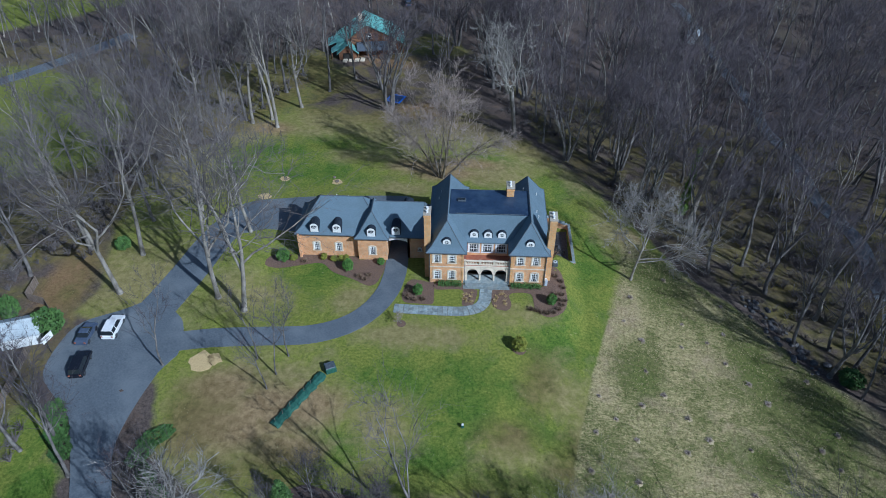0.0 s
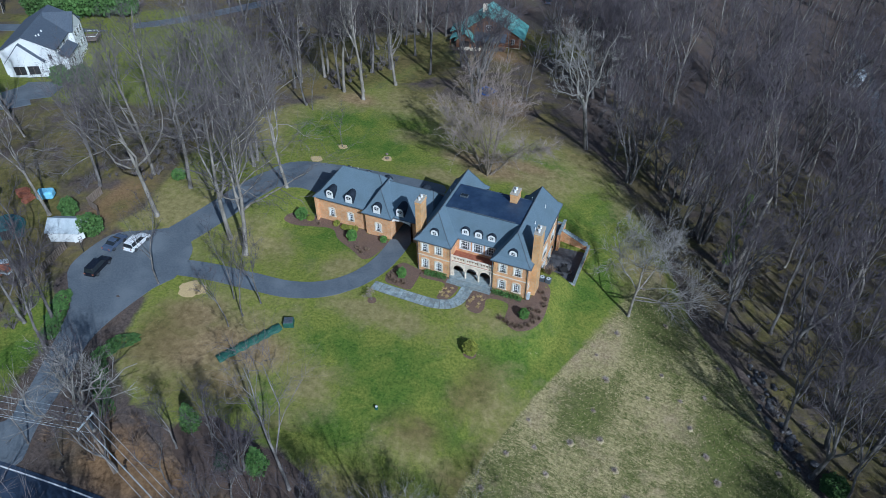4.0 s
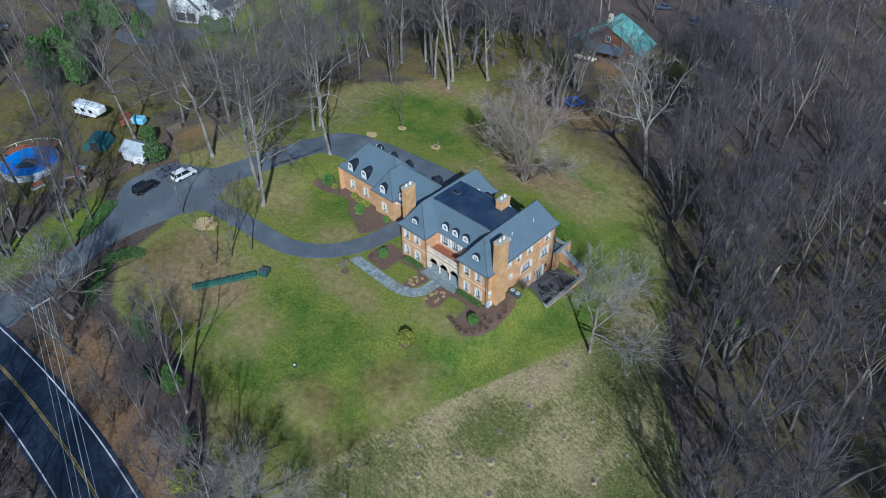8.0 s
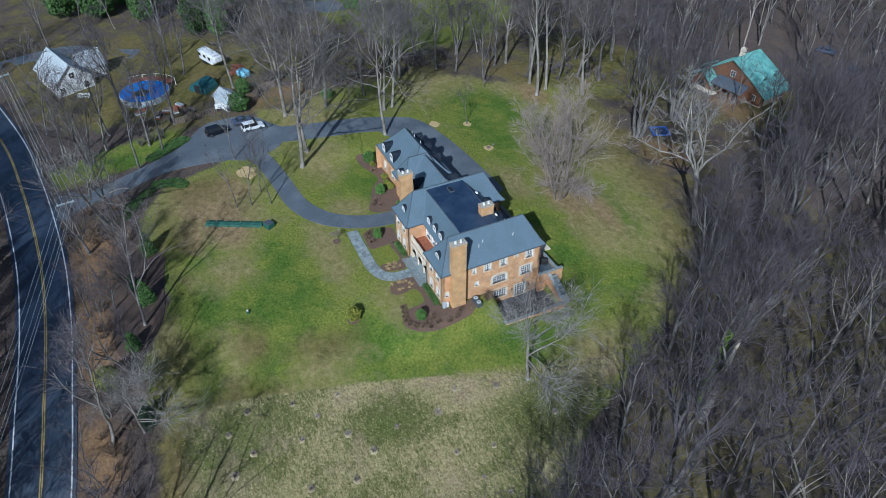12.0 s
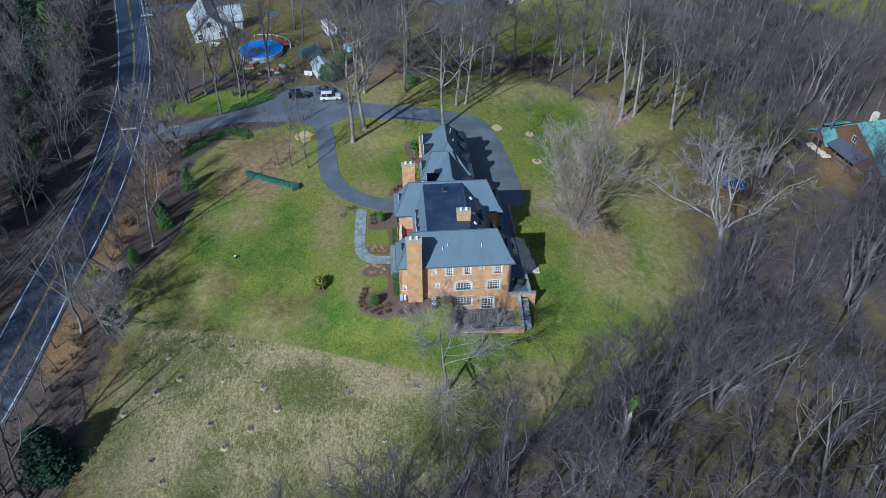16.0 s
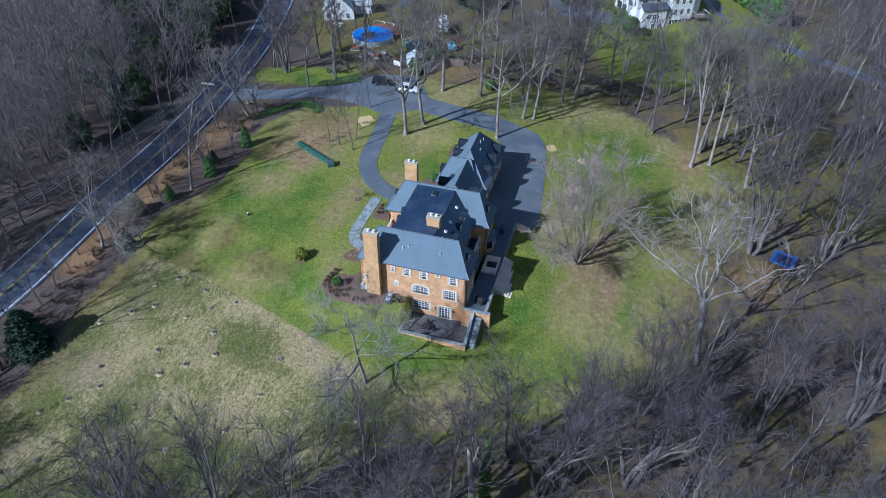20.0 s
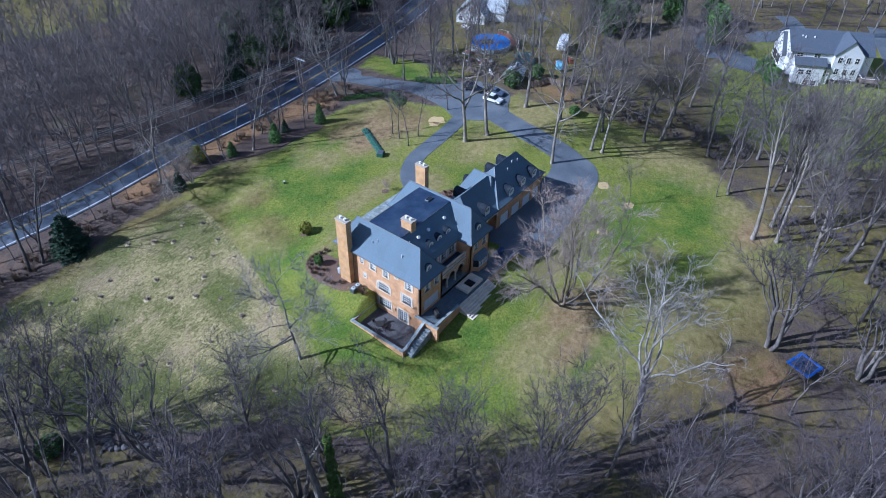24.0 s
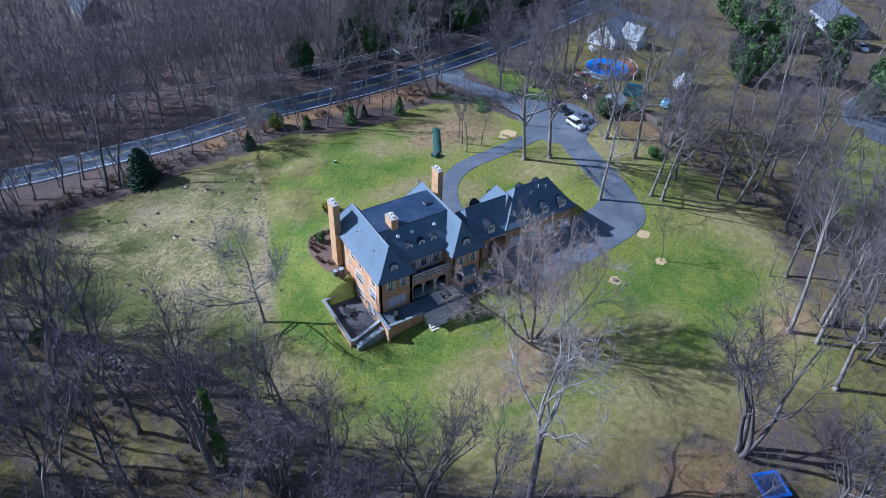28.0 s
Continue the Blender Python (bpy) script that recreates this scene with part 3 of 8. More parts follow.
# ---- road and drive ----
n, l = ROADTAR.node_tree.nodes, ROADTAR.node_tree.links          # greyer eastwards: the road's sky sheen is put into the colour
where, split = n.new("ShaderNodeNewGeometry"), n.new("ShaderNodeSeparateXYZ")
l.new(where.outputs["Position"], split.inputs[0])
old, grain, pale, blend = n.new("ShaderNodeMapRange"), n.new("ShaderNodeTexNoise"), n.new("ShaderNodeValToRGB"), n.new("ShaderNodeMix")
# old holds the share of painted sheen, rising with x
old.inputs["From Min"].default_value, old.inputs["From Max"].default_value, old.inputs["To Max"].default_value = -12.0, 36.0, 0.85
l.new(split.outputs["X"], old.inputs["Value"])
grain.inputs["Scale"].default_value, grain.inputs["Detail"].default_value = 0.5, 8.0
l.new(where.outputs["Position"], grain.inputs["Vector"])
pale.color_ramp.elements[0].position, pale.color_ramp.elements[1].position = 0.35, 0.68
pale.color_ramp.elements[0].color, pale.color_ramp.elements[1].color = (0.06, 0.078, 0.105, 1), (0.17, 0.195, 0.225, 1)
l.new(grain.outputs["Fac"], pale.inputs["Fac"])
blend.data_type = "RGBA"
l.new(old.outputs[0], blend.inputs["Factor"])
base = n["Principled BSDF"].inputs["Base Color"]
l.new(base.links[0].from_socket, blend.inputs["A"])
l.new(pale.outputs["Color"], blend.inputs["B"])
l.new(blend.outputs["Result"], base)
road = thing("road", "dark two-lane asphalt road with painted lines", "road", kind="structure")
ribbon("asphalt", ROAD, -4.1, 4.1, 0.13, ROADTAR, road, 6)
for o in (-3.55, 3.55):
    ribbon("edge_line", ROAD, o - 0.09, o + 0.09, 0.145, LINE_WHITE, road, 1)
for o in (-0.12, 0.12):
    ribbon("centre_line", ROAD, o - 0.07, o + 0.07, 0.145, LINE_YELLOW, road, 1)

PARK = curve_through([(-40.4, -51), (-42.3, -45.6), (-44.5, -38), (-46.8, -30.8), (-45.4, -20), (-43.8, -16.9), (-44.5, -12), (-46.5, -9), (-51.5, -7), (-55.0, -9.0), (-59.5, -11.6),
                      (-61, -15), (-61, -21), (-58, -24.5), (-54.6, -27.5), (-52.2, -32), (-49.5, -38), (-47.5, -44), (-48, -51)], True, 1.2)
drive = thing("driveway", "grey asphalt driveway with a turning loop", "driveway", kind="structure")
drape("parking_area", PARK, 0.07, ASPHALT, drive)
ribbon("drive_loop", curve_through([(-45.5, -14.6), (-40, -13.4), (-33, -12.6), (-26, -11.8), (-21.0, -9.6), (-17.8, -6.3), (-15.8, -2.2), (-15.0, 2), (-14.9, 7), (-14.9, 14)], step=1),
       -1.8, 1.8, 0.058, ASPHALT, drive)
ribbon("drive_loop", curve_through([(-50, -10), (-48.5, -5), (-47, 1), (-45.8, 7), (-44.2, 12.5), (-41, 16.5)], step=1), -2.6, 3.3, 0.045, ASPHALT, drive)
drape("court", curve_through([(-46.5, 13), (-46, 17.5), (-42.5, 20.6), (-36, 22.2), (-30, 23.0), (-22, 23.8), (-14.5, 24.0), (-13.5, 21), (-13.2, 16), (-13.2, 12.5), (-18, 12.4), (-26, 12.4), (-33, 12.4), (-38.5, 12.0), (-42, 10.5)], True, 1.2),
      0.052, ASPHALT, drive)

# ---- the mansion ----
def wall(name, length, z0, z1, openings, at, material, parent, thick=0.35):
    """A wall along local x, its outside at y = 0, with openings (x0, x1, z0, z1) cut through it."""
    us = sorted({0.0, length, *(o[0] for o in openings), *(o[1] for o in openings)})
    vs = sorted({z0, z1, *(o[2] for o in openings), *(o[3] for o in openings)})
    bm = bmesh.new()
    solid = {}
    for i, (a, b) in enumerate(zip(us, us[1:])):
        for j, (c, d) in enumerate(zip(vs, vs[1:])):
            u, v = (a + b) / 2, (c + d) / 2
            solid[i, j] = not any(o[0] < u < o[1] and o[2] < v < o[3] for o in openings)
    for (i, j), s in solid.items():
        if not s:
            continue
        a, b, c, d = us[i], us[i + 1], vs[j], vs[j + 1]
        poly(bm, [(a, 0, c), (b, 0, c), (b, 0, d), (a, 0, d)])
        poly(bm, [(a, thick, d), (b, thick, d), (b, thick, c), (a, thick, c)])
        for (k, m), q in (((i - 1, j), [(a, 0, c), (a, 0, d), (a, thick, d), (a, thick, c)]), ((i + 1, j), [(b, 0, d), (b, 0, c), (b, thick, c), (b, thick, d)]),
                          ((i, j - 1), [(a, 0, c), (a, thick, c), (b, thick, c), (b, 0, c)]), ((i, j + 1), [(a, 0, d), (b, 0, d), (b, thick, d), (a, thick, d)])):
            if not solid.get((k, m), False):
                poly(bm, q)
    bmesh.ops.remove_doubles(bm, verts=bm.verts[:], dist=1e-4)
    ob = part(name, bm, material, parent)
    ob.matrix_basis = at
    return ob


def ring(bm, outer, inner, y0, y1):
    """A frame between two outlines (x, z) of equal count, from y0 to y1."""
    n = len(outer)
    o0, o1 = [bm.verts.new((x, y0, z)) for x, z in outer], [bm.verts.new((x, y1, z)) for x, z in outer]
    i0, i1 = [bm.verts.new((x, y0, z)) for x, z in inner], [bm.verts.new((x, y1, z)) for x, z in inner]
    for k in range(n):
        j = (k + 1) % n
        bm.faces.new((o0[k], o0[j], i0[j], i0[k]))
        bm.faces.new((i0[k], i0[j], i1[j], i1[k]))
        bm.faces.new((o0[j], o0[k], o1[k], o1[j]))
        bm.faces.new((o1[j], o1[k], i1[k], i1[j]))
    bmesh.ops.recalc_face_normals(bm, faces=bm.faces[:])
    return bm


def arch_outline(w, h, rise, n=8):
    """Half-width w, height h to the crown, arc of that rise."""
    pts = [(-w, 0), (w, 0)]
    if rise <= 0:
        return pts + [(w, h)] + [(w - 2 * w * k / n, h) for k in range(1, n)] + [(-w, h)]
    return pts + [(w * math.cos(math.pi * k / n), h - rise + rise * math.sin(math.pi * k / n)) for k in range(n + 1)]


class Windows:
    """Window kinds, each built once: a stone surround with a frame, glazing bars and a pane under it."""
    kinds = {}

    @classmethod
    def place(cls, parent, at, w, h, cols, rows, rise=0.0, edge=0.18, trim=None, name="window"):
        key = (w, h, cols, rows, rise, edge, name)
        if key not in cls.kinds:
            t = trim or STONE
            a = part(name, ring(bmesh.new(), arch_outline(w / 2 + edge, h + edge, rise), arch_outline(w / 2 - 0.02, h - 0.02, rise * 0.9), -0.06, 0.12), t, parent)
            f = part("frame", ring(bmesh.new(), arch_outline(w / 2, h, rise * 0.9), arch_outline(w / 2 - 0.17, h - 0.15, rise * 0.85), 0.02, 0.16), WHITE, a)
            g = []
            for k in range(1, cols):
                x = -w / 2 + w * k / cols
                g.append(part("glazing_bar", bx(x - 0.038, x + 0.038, 0.05, 0.11, 0.05, h - 0.05 - (rise * 0.25 if rise else 0)), WHITE, a))
            for k in range(1, rows):
                z = h * k / rows
                g.append(part("glazing_bar", bx(-w / 2 + 0.05, w / 2 - 0.05, 0.055, 0.105, z - 0.034, z + 0.034), WHITE, a))
            bm = bmesh.new()
            prism(bm, [(x * 0.97, 0.09, z * 0.99 + 0.01) for x, z in arch_outline(w / 2, h, rise * 0.9)], (0, 0.02, 0))
            p = part("pane", bm, GLASS, a)
            s = part("sill", bx(-w / 2 - edge - 0.06, w / 2 + edge + 0.06, -0.13, 0.1, -0.14, 0.0, bevel=0.02), t, a)
            cls.kinds[key] = (a, (f, *g, p, s))
            a.matrix_basis = at
            return a
        a, kids = cls.kinds[key]
        o = again(a, at, parent)
        for k in kids:
            again(k, Matrix(), o)
        return o


def hip(name, x0, x1, y0, y1, z, r0, r1, zr, along, parent, material=None, flare=0.24, lift=0.16):
    """A hipped roof with a kick at the eaves; the ridge runs from r0 to r1 along x or y."""
    c = ((x0 + x1) / 2, (y0 + y1) / 2)
    ridge = [(r0, c[1], zr), (r1, c[1], zr)] if along == "x" else [(c[0], r0, zr), (c[0], r1, zr)]
    corners = [(x0, y0), (x1, y0), (x1, y1), (x0, y1)]
    own = [0, 1, 1, 0] if along == "x" else [0, 0, 1, 1]
    bm = bmesh.new()
    low = [bm.verts.new((x, y, z - 0.16)) for x, y in corners]
    eave = [bm.verts.new((x, y, z)) for x, y in corners]
    mid = []
    for (x, y), k in zip(corners, own):
        r = ridge[k]
        mid.append(bm.verts.new((x + (r[0] - x) * flare, y + (r[1] - y) * flare, z + (zr - z) * lift)))
    top = [bm.verts.new(r) for r in ridge]
    for k in range(4):
        j = (k + 1) % 4
        bm.faces.new((low[k], low[j], eave[j], eave[k]))
        bm.faces.new((eave[k], eave[j], mid[j], mid[k]))
        if own[k] == own[j]:
            bm.faces.new((mid[k], mid[j], top[own[k]]))
        else:
            bm.faces.new((mid[k], mid[j], top[own[j]], top[own[k]]))
    bm.faces.new(low[::-1])
    bmesh.ops.recalc_face_normals(bm, faces=bm.faces[:])
    roof = part(name, bm, material or SLATE, parent)
    bm = bmesh.new()
    for k in range(4):                                                   # lead rolls on hips and ridge
        a = Vector((*corners[k], z))
        r = Vector(ridge[own[k]])
        m = Vector((a.x + (r.x - a.x) * flare, a.y + (r.y - a.y) * flare, z + (zr - z) * lift))
        rod(bm, a, m, 0.06, sides=5)
        rod(bm, m, r, 0.06, sides=5)
    rod(bm, ridge[0], ridge[1], 0.08, sides=5)
    part("ridge_cap", bm, LEAD, roof)
    bm = bmesh.new()
    for k in range(4):                                                   # gutter
        j = (k + 1) % 4
        rod(bm, (*corners[k], z - 0.06), (*corners[j], z - 0.06), 0.09, sides=6)
    part("gutter", bm, LEAD, roof)
    return roof


class Dormers:
    """Small arched dormers: a white face with an oval light under a rounded slate hood."""
    kinds = {}

    @classmethod
    def place(cls, parent, at, w=1.2, h=1.4, deep=2.2, oval=False):
        key = (w, h, deep, oval)
        if key not in cls.kinds:
            r = w / 2
            out = arch_outline(r, h, r * 0.95, 10)
            inn = arch_outline(r - 0.05, h - 0.05, r * 0.9, 10)
            bm = bmesh.new()
            prism(bm, [(x, 0.03, z) for x, z in arch_outline(r + 0.10, h + 0.10, r * 0.95, 10)], (0, deep, 0))
            hood = part("dormer", bm, HOOD, parent)
            a = r * 0.78 if oval else r * 0.52
            n = len(out)
            el = [(a * math.cos(t), h * 0.56 + (a * 0.62 if oval else a * 0.95) * math.sin(t)) for t in (-2.36 + k * 2 * math.pi / n for k in range(n))]
            face = part("face", ring(bmesh.new(), out, el, 0.0, 0.10), WHITE, hood)
            bm = bmesh.new()
            prism(bm, [(x * 1.04, 0.05, z) for x, z in el], (0, 0.03, 0))
            pane = part("pane", bm, GLASS, hood)
            bars = [part("glazing_bar", bx(-0.03, 0.03, 0.015, 0.07, h * 0.56 - a, h * 0.56 + a), WHITE, hood),
                    part("glazing_bar", bx(-a, a, 0.02, 0.065, h * 0.56 - 0.03, h * 0.56 + 0.03), WHITE, hood)]
            cls.kinds[key] = (hood, (face, pane, *bars))
            hood.matrix_basis = at
            return hood
        hood, kids = cls.kinds[key]
        o = again(hood, at, parent)
        for k in kids:
            again(k, Matrix(), o)
        return o


POT = mat("weathered_cap", (0.30, 0.26, 0.20), (0.50, 0.45, 0.37), 4.0, 0.9, 0.3)


def chimney(parent, x, y, wx, wy, z0, z1, pots=2):
    c = part("chimney", bx(x - wx / 2, x + wx / 2, y - wy / 2, y + wy / 2, z0, z1 - 0.55, bevel=0.015), BRICK_BUFF, parent, "orange brick chimney stack")
    bm = bmesh.new()
    box(bm, x - wx / 2 - 0.07, x + wx / 2 + 0.07, y - wy / 2 - 0.07, y + wy / 2 + 0.07, z1 - 0.55, z1 - 0.40, bevel=0.02)
    box(bm, x - wx / 2 - 0.01, x + wx / 2 + 0.01, y - wy / 2 - 0.01, y + wy / 2 + 0.01, z1 - 0.40, z1 - 0.15)
    part("corbel", bm, BRICK_BUFF, c)
    bm = bmesh.new()
    box(bm, x - wx / 2 - 0.10, x + wx / 2 + 0.10, y - wy / 2 - 0.10, y + wy / 2 + 0.10, z1 - 0.15, z1 - 0.03, bevel=0.03)
    part("cap", bm, POT, c, "weathered stone chimney cap")
    for k in range(pots):
        u = (k + 0.5) / pots - 0.5
        px, py = (x, y + u * wy * 0.8) if wy > wx else (x + u * wx * 0.8, y)
        bm = bmesh.new()
        rod(bm, (px, py, z1 - 0.06), (px, py, z1 + 0.30), 0.19, 0.15, 10)
        rod(bm, (px, py, z1 + 0.28), (px, py, z1 + 0.34), 0.20, 0.20, 10)
        part("chimney_pot", bm, WHITE, c)
    return c


HX0, HX1, HX2, HX3 = -9.3, -3.95, 3.35, 8.8          # outer and inner sides of the two pavilions
HY0, HY1 = 0.6, 17.4
EAVE = 6.4
house = thing("mansion", "large orange brick mansion with grey slate hipped roofs", "house")


def south(x, y, z=0):
    return pose(x, y, z)


def north(x, y, z=0):
    return pose(x, y, z, 0, 0, 180)


def east(x, y, z=0):
    return pose(x, y, z, 0, 0, 90)


def west(x, y, z=0):
    return pose(x, y, z, 0, 0, -90)


# front walls of the pavilions
for a, b, wx in ((HX0, HX1, (-8.05, -5.75)), (HX2, HX3, (4.8, 7.15))):
    ops = []
    for x in wx:
        ops += [(x - a - 0.55, x - a + 0.55, 4.2, 5.75), (x - a - 0.55, x - a + 0.55, 0.85, 2.45)]
    wall("wall", b - a, -0.6, EAVE, ops, south(a, HY0), BRICK, house)
    for x in wx:
        Windows.place(house, south(x, HY0, 4.2), 1.1, 1.55, 3, 4)
        Windows.place(house, south(x, HY0, 0.85), 1.1, 1.75, 3, 4, 0.35)
    part("string_course", bx(a - 0.05, b + 0.05, HY0 - 0.07, HY0 + 0.02, 3.25, 3.42), STONE, house)
    part("cornice", bx(a - 0.12, b + 0.12, HY0 - 0.16, HY0 + 0.02, 6.06, 6.24), STONE, house)
    for k in range(15):                                                  # quoins at both corners
        z = -0.2 + 0.4 * k
        s = 0.42 if k % 2 else 0.28
        part("quoin", bx(a - 0.02, a + s, HY0 - 0.025, HY0 + 0.02, z + 0.01, z + 0.37), BRICK_BUFF, house)
        part("quoin", bx(b - s, b + 0.02, HY0 - 0.025, HY0 + 0.02, z + 0.01, z + 0.37), BRICK_BUFF, house)

# back walls of the pavilions
for a, b, wx in ((HX0, HX1, (-7.7, -5.5)), (HX2, HX3, (4.75, 7.0))):
    m = (a + b) / 2
    ops = [(b - x - 0.6, b - x + 0.6, 4.2, 5.75) for x in wx] + [(b - m - 1.6, b - m + 1.6, 0.9, 2.4)]
    wall("wall", b - a, -3.4, EAVE, ops, north(b, HY1), BRICK, house)
    for x in wx:
        Windows.place(house, north(x, HY1, 4.2), 1.2, 1.55, 4, 3)
    for k in range(5):
        Windows.place(house, north(m - 1.28 + 0.64 * k, HY1, 0.9), 0.52, 1.5, 2, 3, 0.0, 0.06, WHITE)
    part("cornice", bx(a - 0.12, b + 0.12, HY1 - 0.02, HY1 + 0.16, 6.06, 6.24), STONE, house)

# east wall, three storeys above the sunken court
ops, cuts = [], ((5.8, 4.7, 0.6, 0.95, 2, 2, 0), (8.05, 4.45, 1.05, 1.45, 3, 4, 0), (10.75, 4.45, 1.05, 1.45, 3, 4, 0), (12.95, 5.45, 0.55, 0.5, 2, 1, 0), (15.3, 4.4, 1.3, 1.55, 4, 4, 0),
                 (1.3, 1.85, 0.55, 0.8, 2, 2, 0), (6.3, 2.05, 0.6, 0.8, 2, 2, 0), (10.2, 1.25, 2.6, 1.75, 6, 4, 0.75), (14.85, 1.2, 2.0, 1.75, 5, 4, 0), (10.3, -2.0, 2.7, 1.75, 6, 4, 0), (14.05, -3.0, 2.0, 2.4, 4, 5, 0))
for y, z, w, h, c, r, rise in cuts:
    ops.append((y - HY0 - w / 2, y - HY0 + w / 2, z, z + h - rise * 0.4))
wall("wall", HY1 - HY0, -3.6, EAVE, ops, east(HX3, HY0), BRICK, house)
for y, z, w, h, c, r, rise in cuts:
    Windows.place(house, east(HX3, y, z), w, h, c, r, rise, 0.2 if w > 0.9 else 0.1, name="door" if z < -2.5 else "window")
part("string_course", bx(HX3 - 0.02, HX3 + 0.07, HY0, HY1, -0.35, -0.18), BRICK_BUFF, house)
part("cornice", bx(HX3 - 0.02, HX3 + 0.16, HY0, HY1, 6.06, 6.24), STONE, house)
for y in (12.6, 15.6):
    bm = bmesh.new()
    box(bm, HX3, HX3 + 0.16, y - 0.08, y + 0.08, -1.45, -1.05, bevel=0.03)
    part("wall_lantern", bm, BLACK, house)
# west wall and the inner walls of the two courts
wall("wall", HY1 - HY0, -0.6, EAVE, [], west(HX0, HY1), BRICK, house)
for x, y0, y1, turn in ((HX1, HY0, 3.5, east), (HX1, 14.8, HY1, east)):
    wall("wall", y1 - y0, -0.2, EAVE, [], turn(x, y0), BRICK, house)
for x, y0, y1 in ((HX2, HY0, 3.5), (HX2, 14.8, HY1)):
    wall("wall", y1 - y0, -0.2, EAVE, [], west(x, y1), BRICK, house)
# centre: upper walls set back behind the balconies
for y, turn, x0, zs in ((3.5, south, HX1, 4.15), (14.8, north, HX2, 4.15)):
    ops, mids = [], (-2.45, -0.3, 1.85)
    for x in mids:
        u = abs(x - x0)
        ops.append((u - 0.8, u + 0.8, zs, zs + 1.6))
    wall("wall", HX2 - HX1, 0.0, EAVE - 0.1, ops, turn(x0, y), BRICK, house)
    for x in mids:
        Windows.place(house, turn(x, y, zs), 1.6, 1.6, 4, 3, 0.0, 0.14, WHITE)
part("cornice", bx(HX1, HX2, 3.34, 3.5, 6.0, 6.2), WHITE, house)
part("cornice", bx(HX1, HX2, 14.8, 14.96, 6.0, 6.2), WHITE, house)


def arcade(y, out, stone, label):
    """Three arches on columns, a balcony floor above, and its balustrade."""
    yy = (y, y + 0.4) if out < 0 else (y - 0.4, y)
    mids, r, spring = (-2.5, -0.3, 1.9), 0.86, 1.85
    bm = bmesh.new()
    edges = [HX1, -1.4, 0.8, HX2]
    for k, m in enumerate(mids):
        a, b = edges[k], edges[k + 1]
        arc = [(m + r * math.cos(math.pi * j / 12), yy[0], spring + r * math.sin(math.pi * j / 12)) for j in range(13)]
        prism(bm, [(b, yy[0], spring)] + arc + [(a, yy[0], spring), (a, yy[0], 3.3), (b, yy[0], 3.3)], (0, 0.4, 0))
    for a, b in ((HX1, -2.5 - r), (1.9 + r, HX2)):
        box(bm, a, b, yy[0], yy[1], -0.1, spring)
    arc_ob = part("arcade", bm, stone, house, label)
    for k, m in enumerate(mids):
        o = [(m + (r + 0.2) * math.cos(math.pi * j / 12), spring + (r + 0.2) * math.sin(math.pi * j / 12)) for j in range(13)]
        i = [(m + (r - 0.01) * math.cos(math.pi * j / 12), spring + (r - 0.01) * math.sin(math.pi * j / 12)) for j in range(13)]
        part("archivolt", ring(bmesh.new(), o, i, yy[0] - 0.05, yy[1] + 0.05), STONE, arc_ob)
    for x in (-1.4, 0.8):
        bm = bmesh.new()
        rod(bm, (x, sum(yy) / 2, 0.05), (x, sum(yy) / 2, spring - 0.15), 0.17, 0.15, 12)
        box(bm, x - 0.24, x + 0.24, yy[0] - 0.04, yy[1] + 0.04, -0.05, 0.12, bevel=0.02)
        box(bm, x - 0.24, x + 0.24, yy[0] - 0.04, yy[1] + 0.04, spring - 0.18, spring, bevel=0.03)
        part("column", bm, STONE, arc_ob)
    back = 3.5 if out < 0 else 14.8
    part("balcony_floor", bx(HX1, HX2, min(yy[0], back), max(yy[1], back), 3.3, 3.45), RUST if out < 0 else DECK, house)
    part("balcony_cornice", bx(HX1 - 0.0, HX2, yy[0] - 0.1, yy[1] + 0.1, 3.2, 3.38, bevel=0.03), STONE, house)
    bal = part("balustrade", bx(HX1, HX2, yy[0] + 0.05, yy[1] - 0.05, 4.15, 4.32, bevel=0.03), STONE, house, "pale stone balustrade")
    part("plinth", bx(HX1, HX2, yy[0] + 0.05, yy[1] - 0.05, 3.45, 3.62), STONE, bal)
    post = None
    for x in (HX1 + 0.2, -1.4, 0.8, HX2 - 0.2):
        part("pier", bx(x - 0.18, x + 0.18, yy[0] + 0.02, yy[1] - 0.02, 3.45, 4.36, bevel=0.02), STONE, bal)
    for k in range(26):
        x = HX1 + 0.5 + (HX2 - HX1 - 1.0) * k / 25
        if min(abs(x + 1.4), abs(x - 0.8)) < 0.25:
            continue
        if post is None:
            bm = bmesh.new()
            for z0, z1, r0, r1 in ((0, 0.12, 0.05, 0.085), (0.12, 0.3, 0.085, 0.05), (0.3, 0.53, 0.05, 0.06)):
                rod(bm, (0, 0, z0), (0, 0, z1), r0, r1, 7)
            post = part("baluster", bm, STONE, bal)
            post.matrix_basis = pose(x, sum(yy) / 2, 3.62)
        else:
            again(post, pose(x, sum(yy) / 2, 3.62))
    floor_y = (yy[0] - 0.4, back) if out < 0 else (back, yy[1] + 0.4)
    part("porch_floor", bx(HX1, HX2, *floor_y, -0.25, 0.27 if out < 0 else 0.06), FLAG, house)
    door_at = south(-0.3, 3.48) if out < 0 else north(-0.3, 14.82)
    for x in (-2.5, -0.3, 1.9):
        d = Windows.place(house, (south if out < 0 else north)(x, 3.47 if out < 0 else 14.83, 0.04), 1.3, 2.35, 3, 4, 0.3, 0.12, name="door")


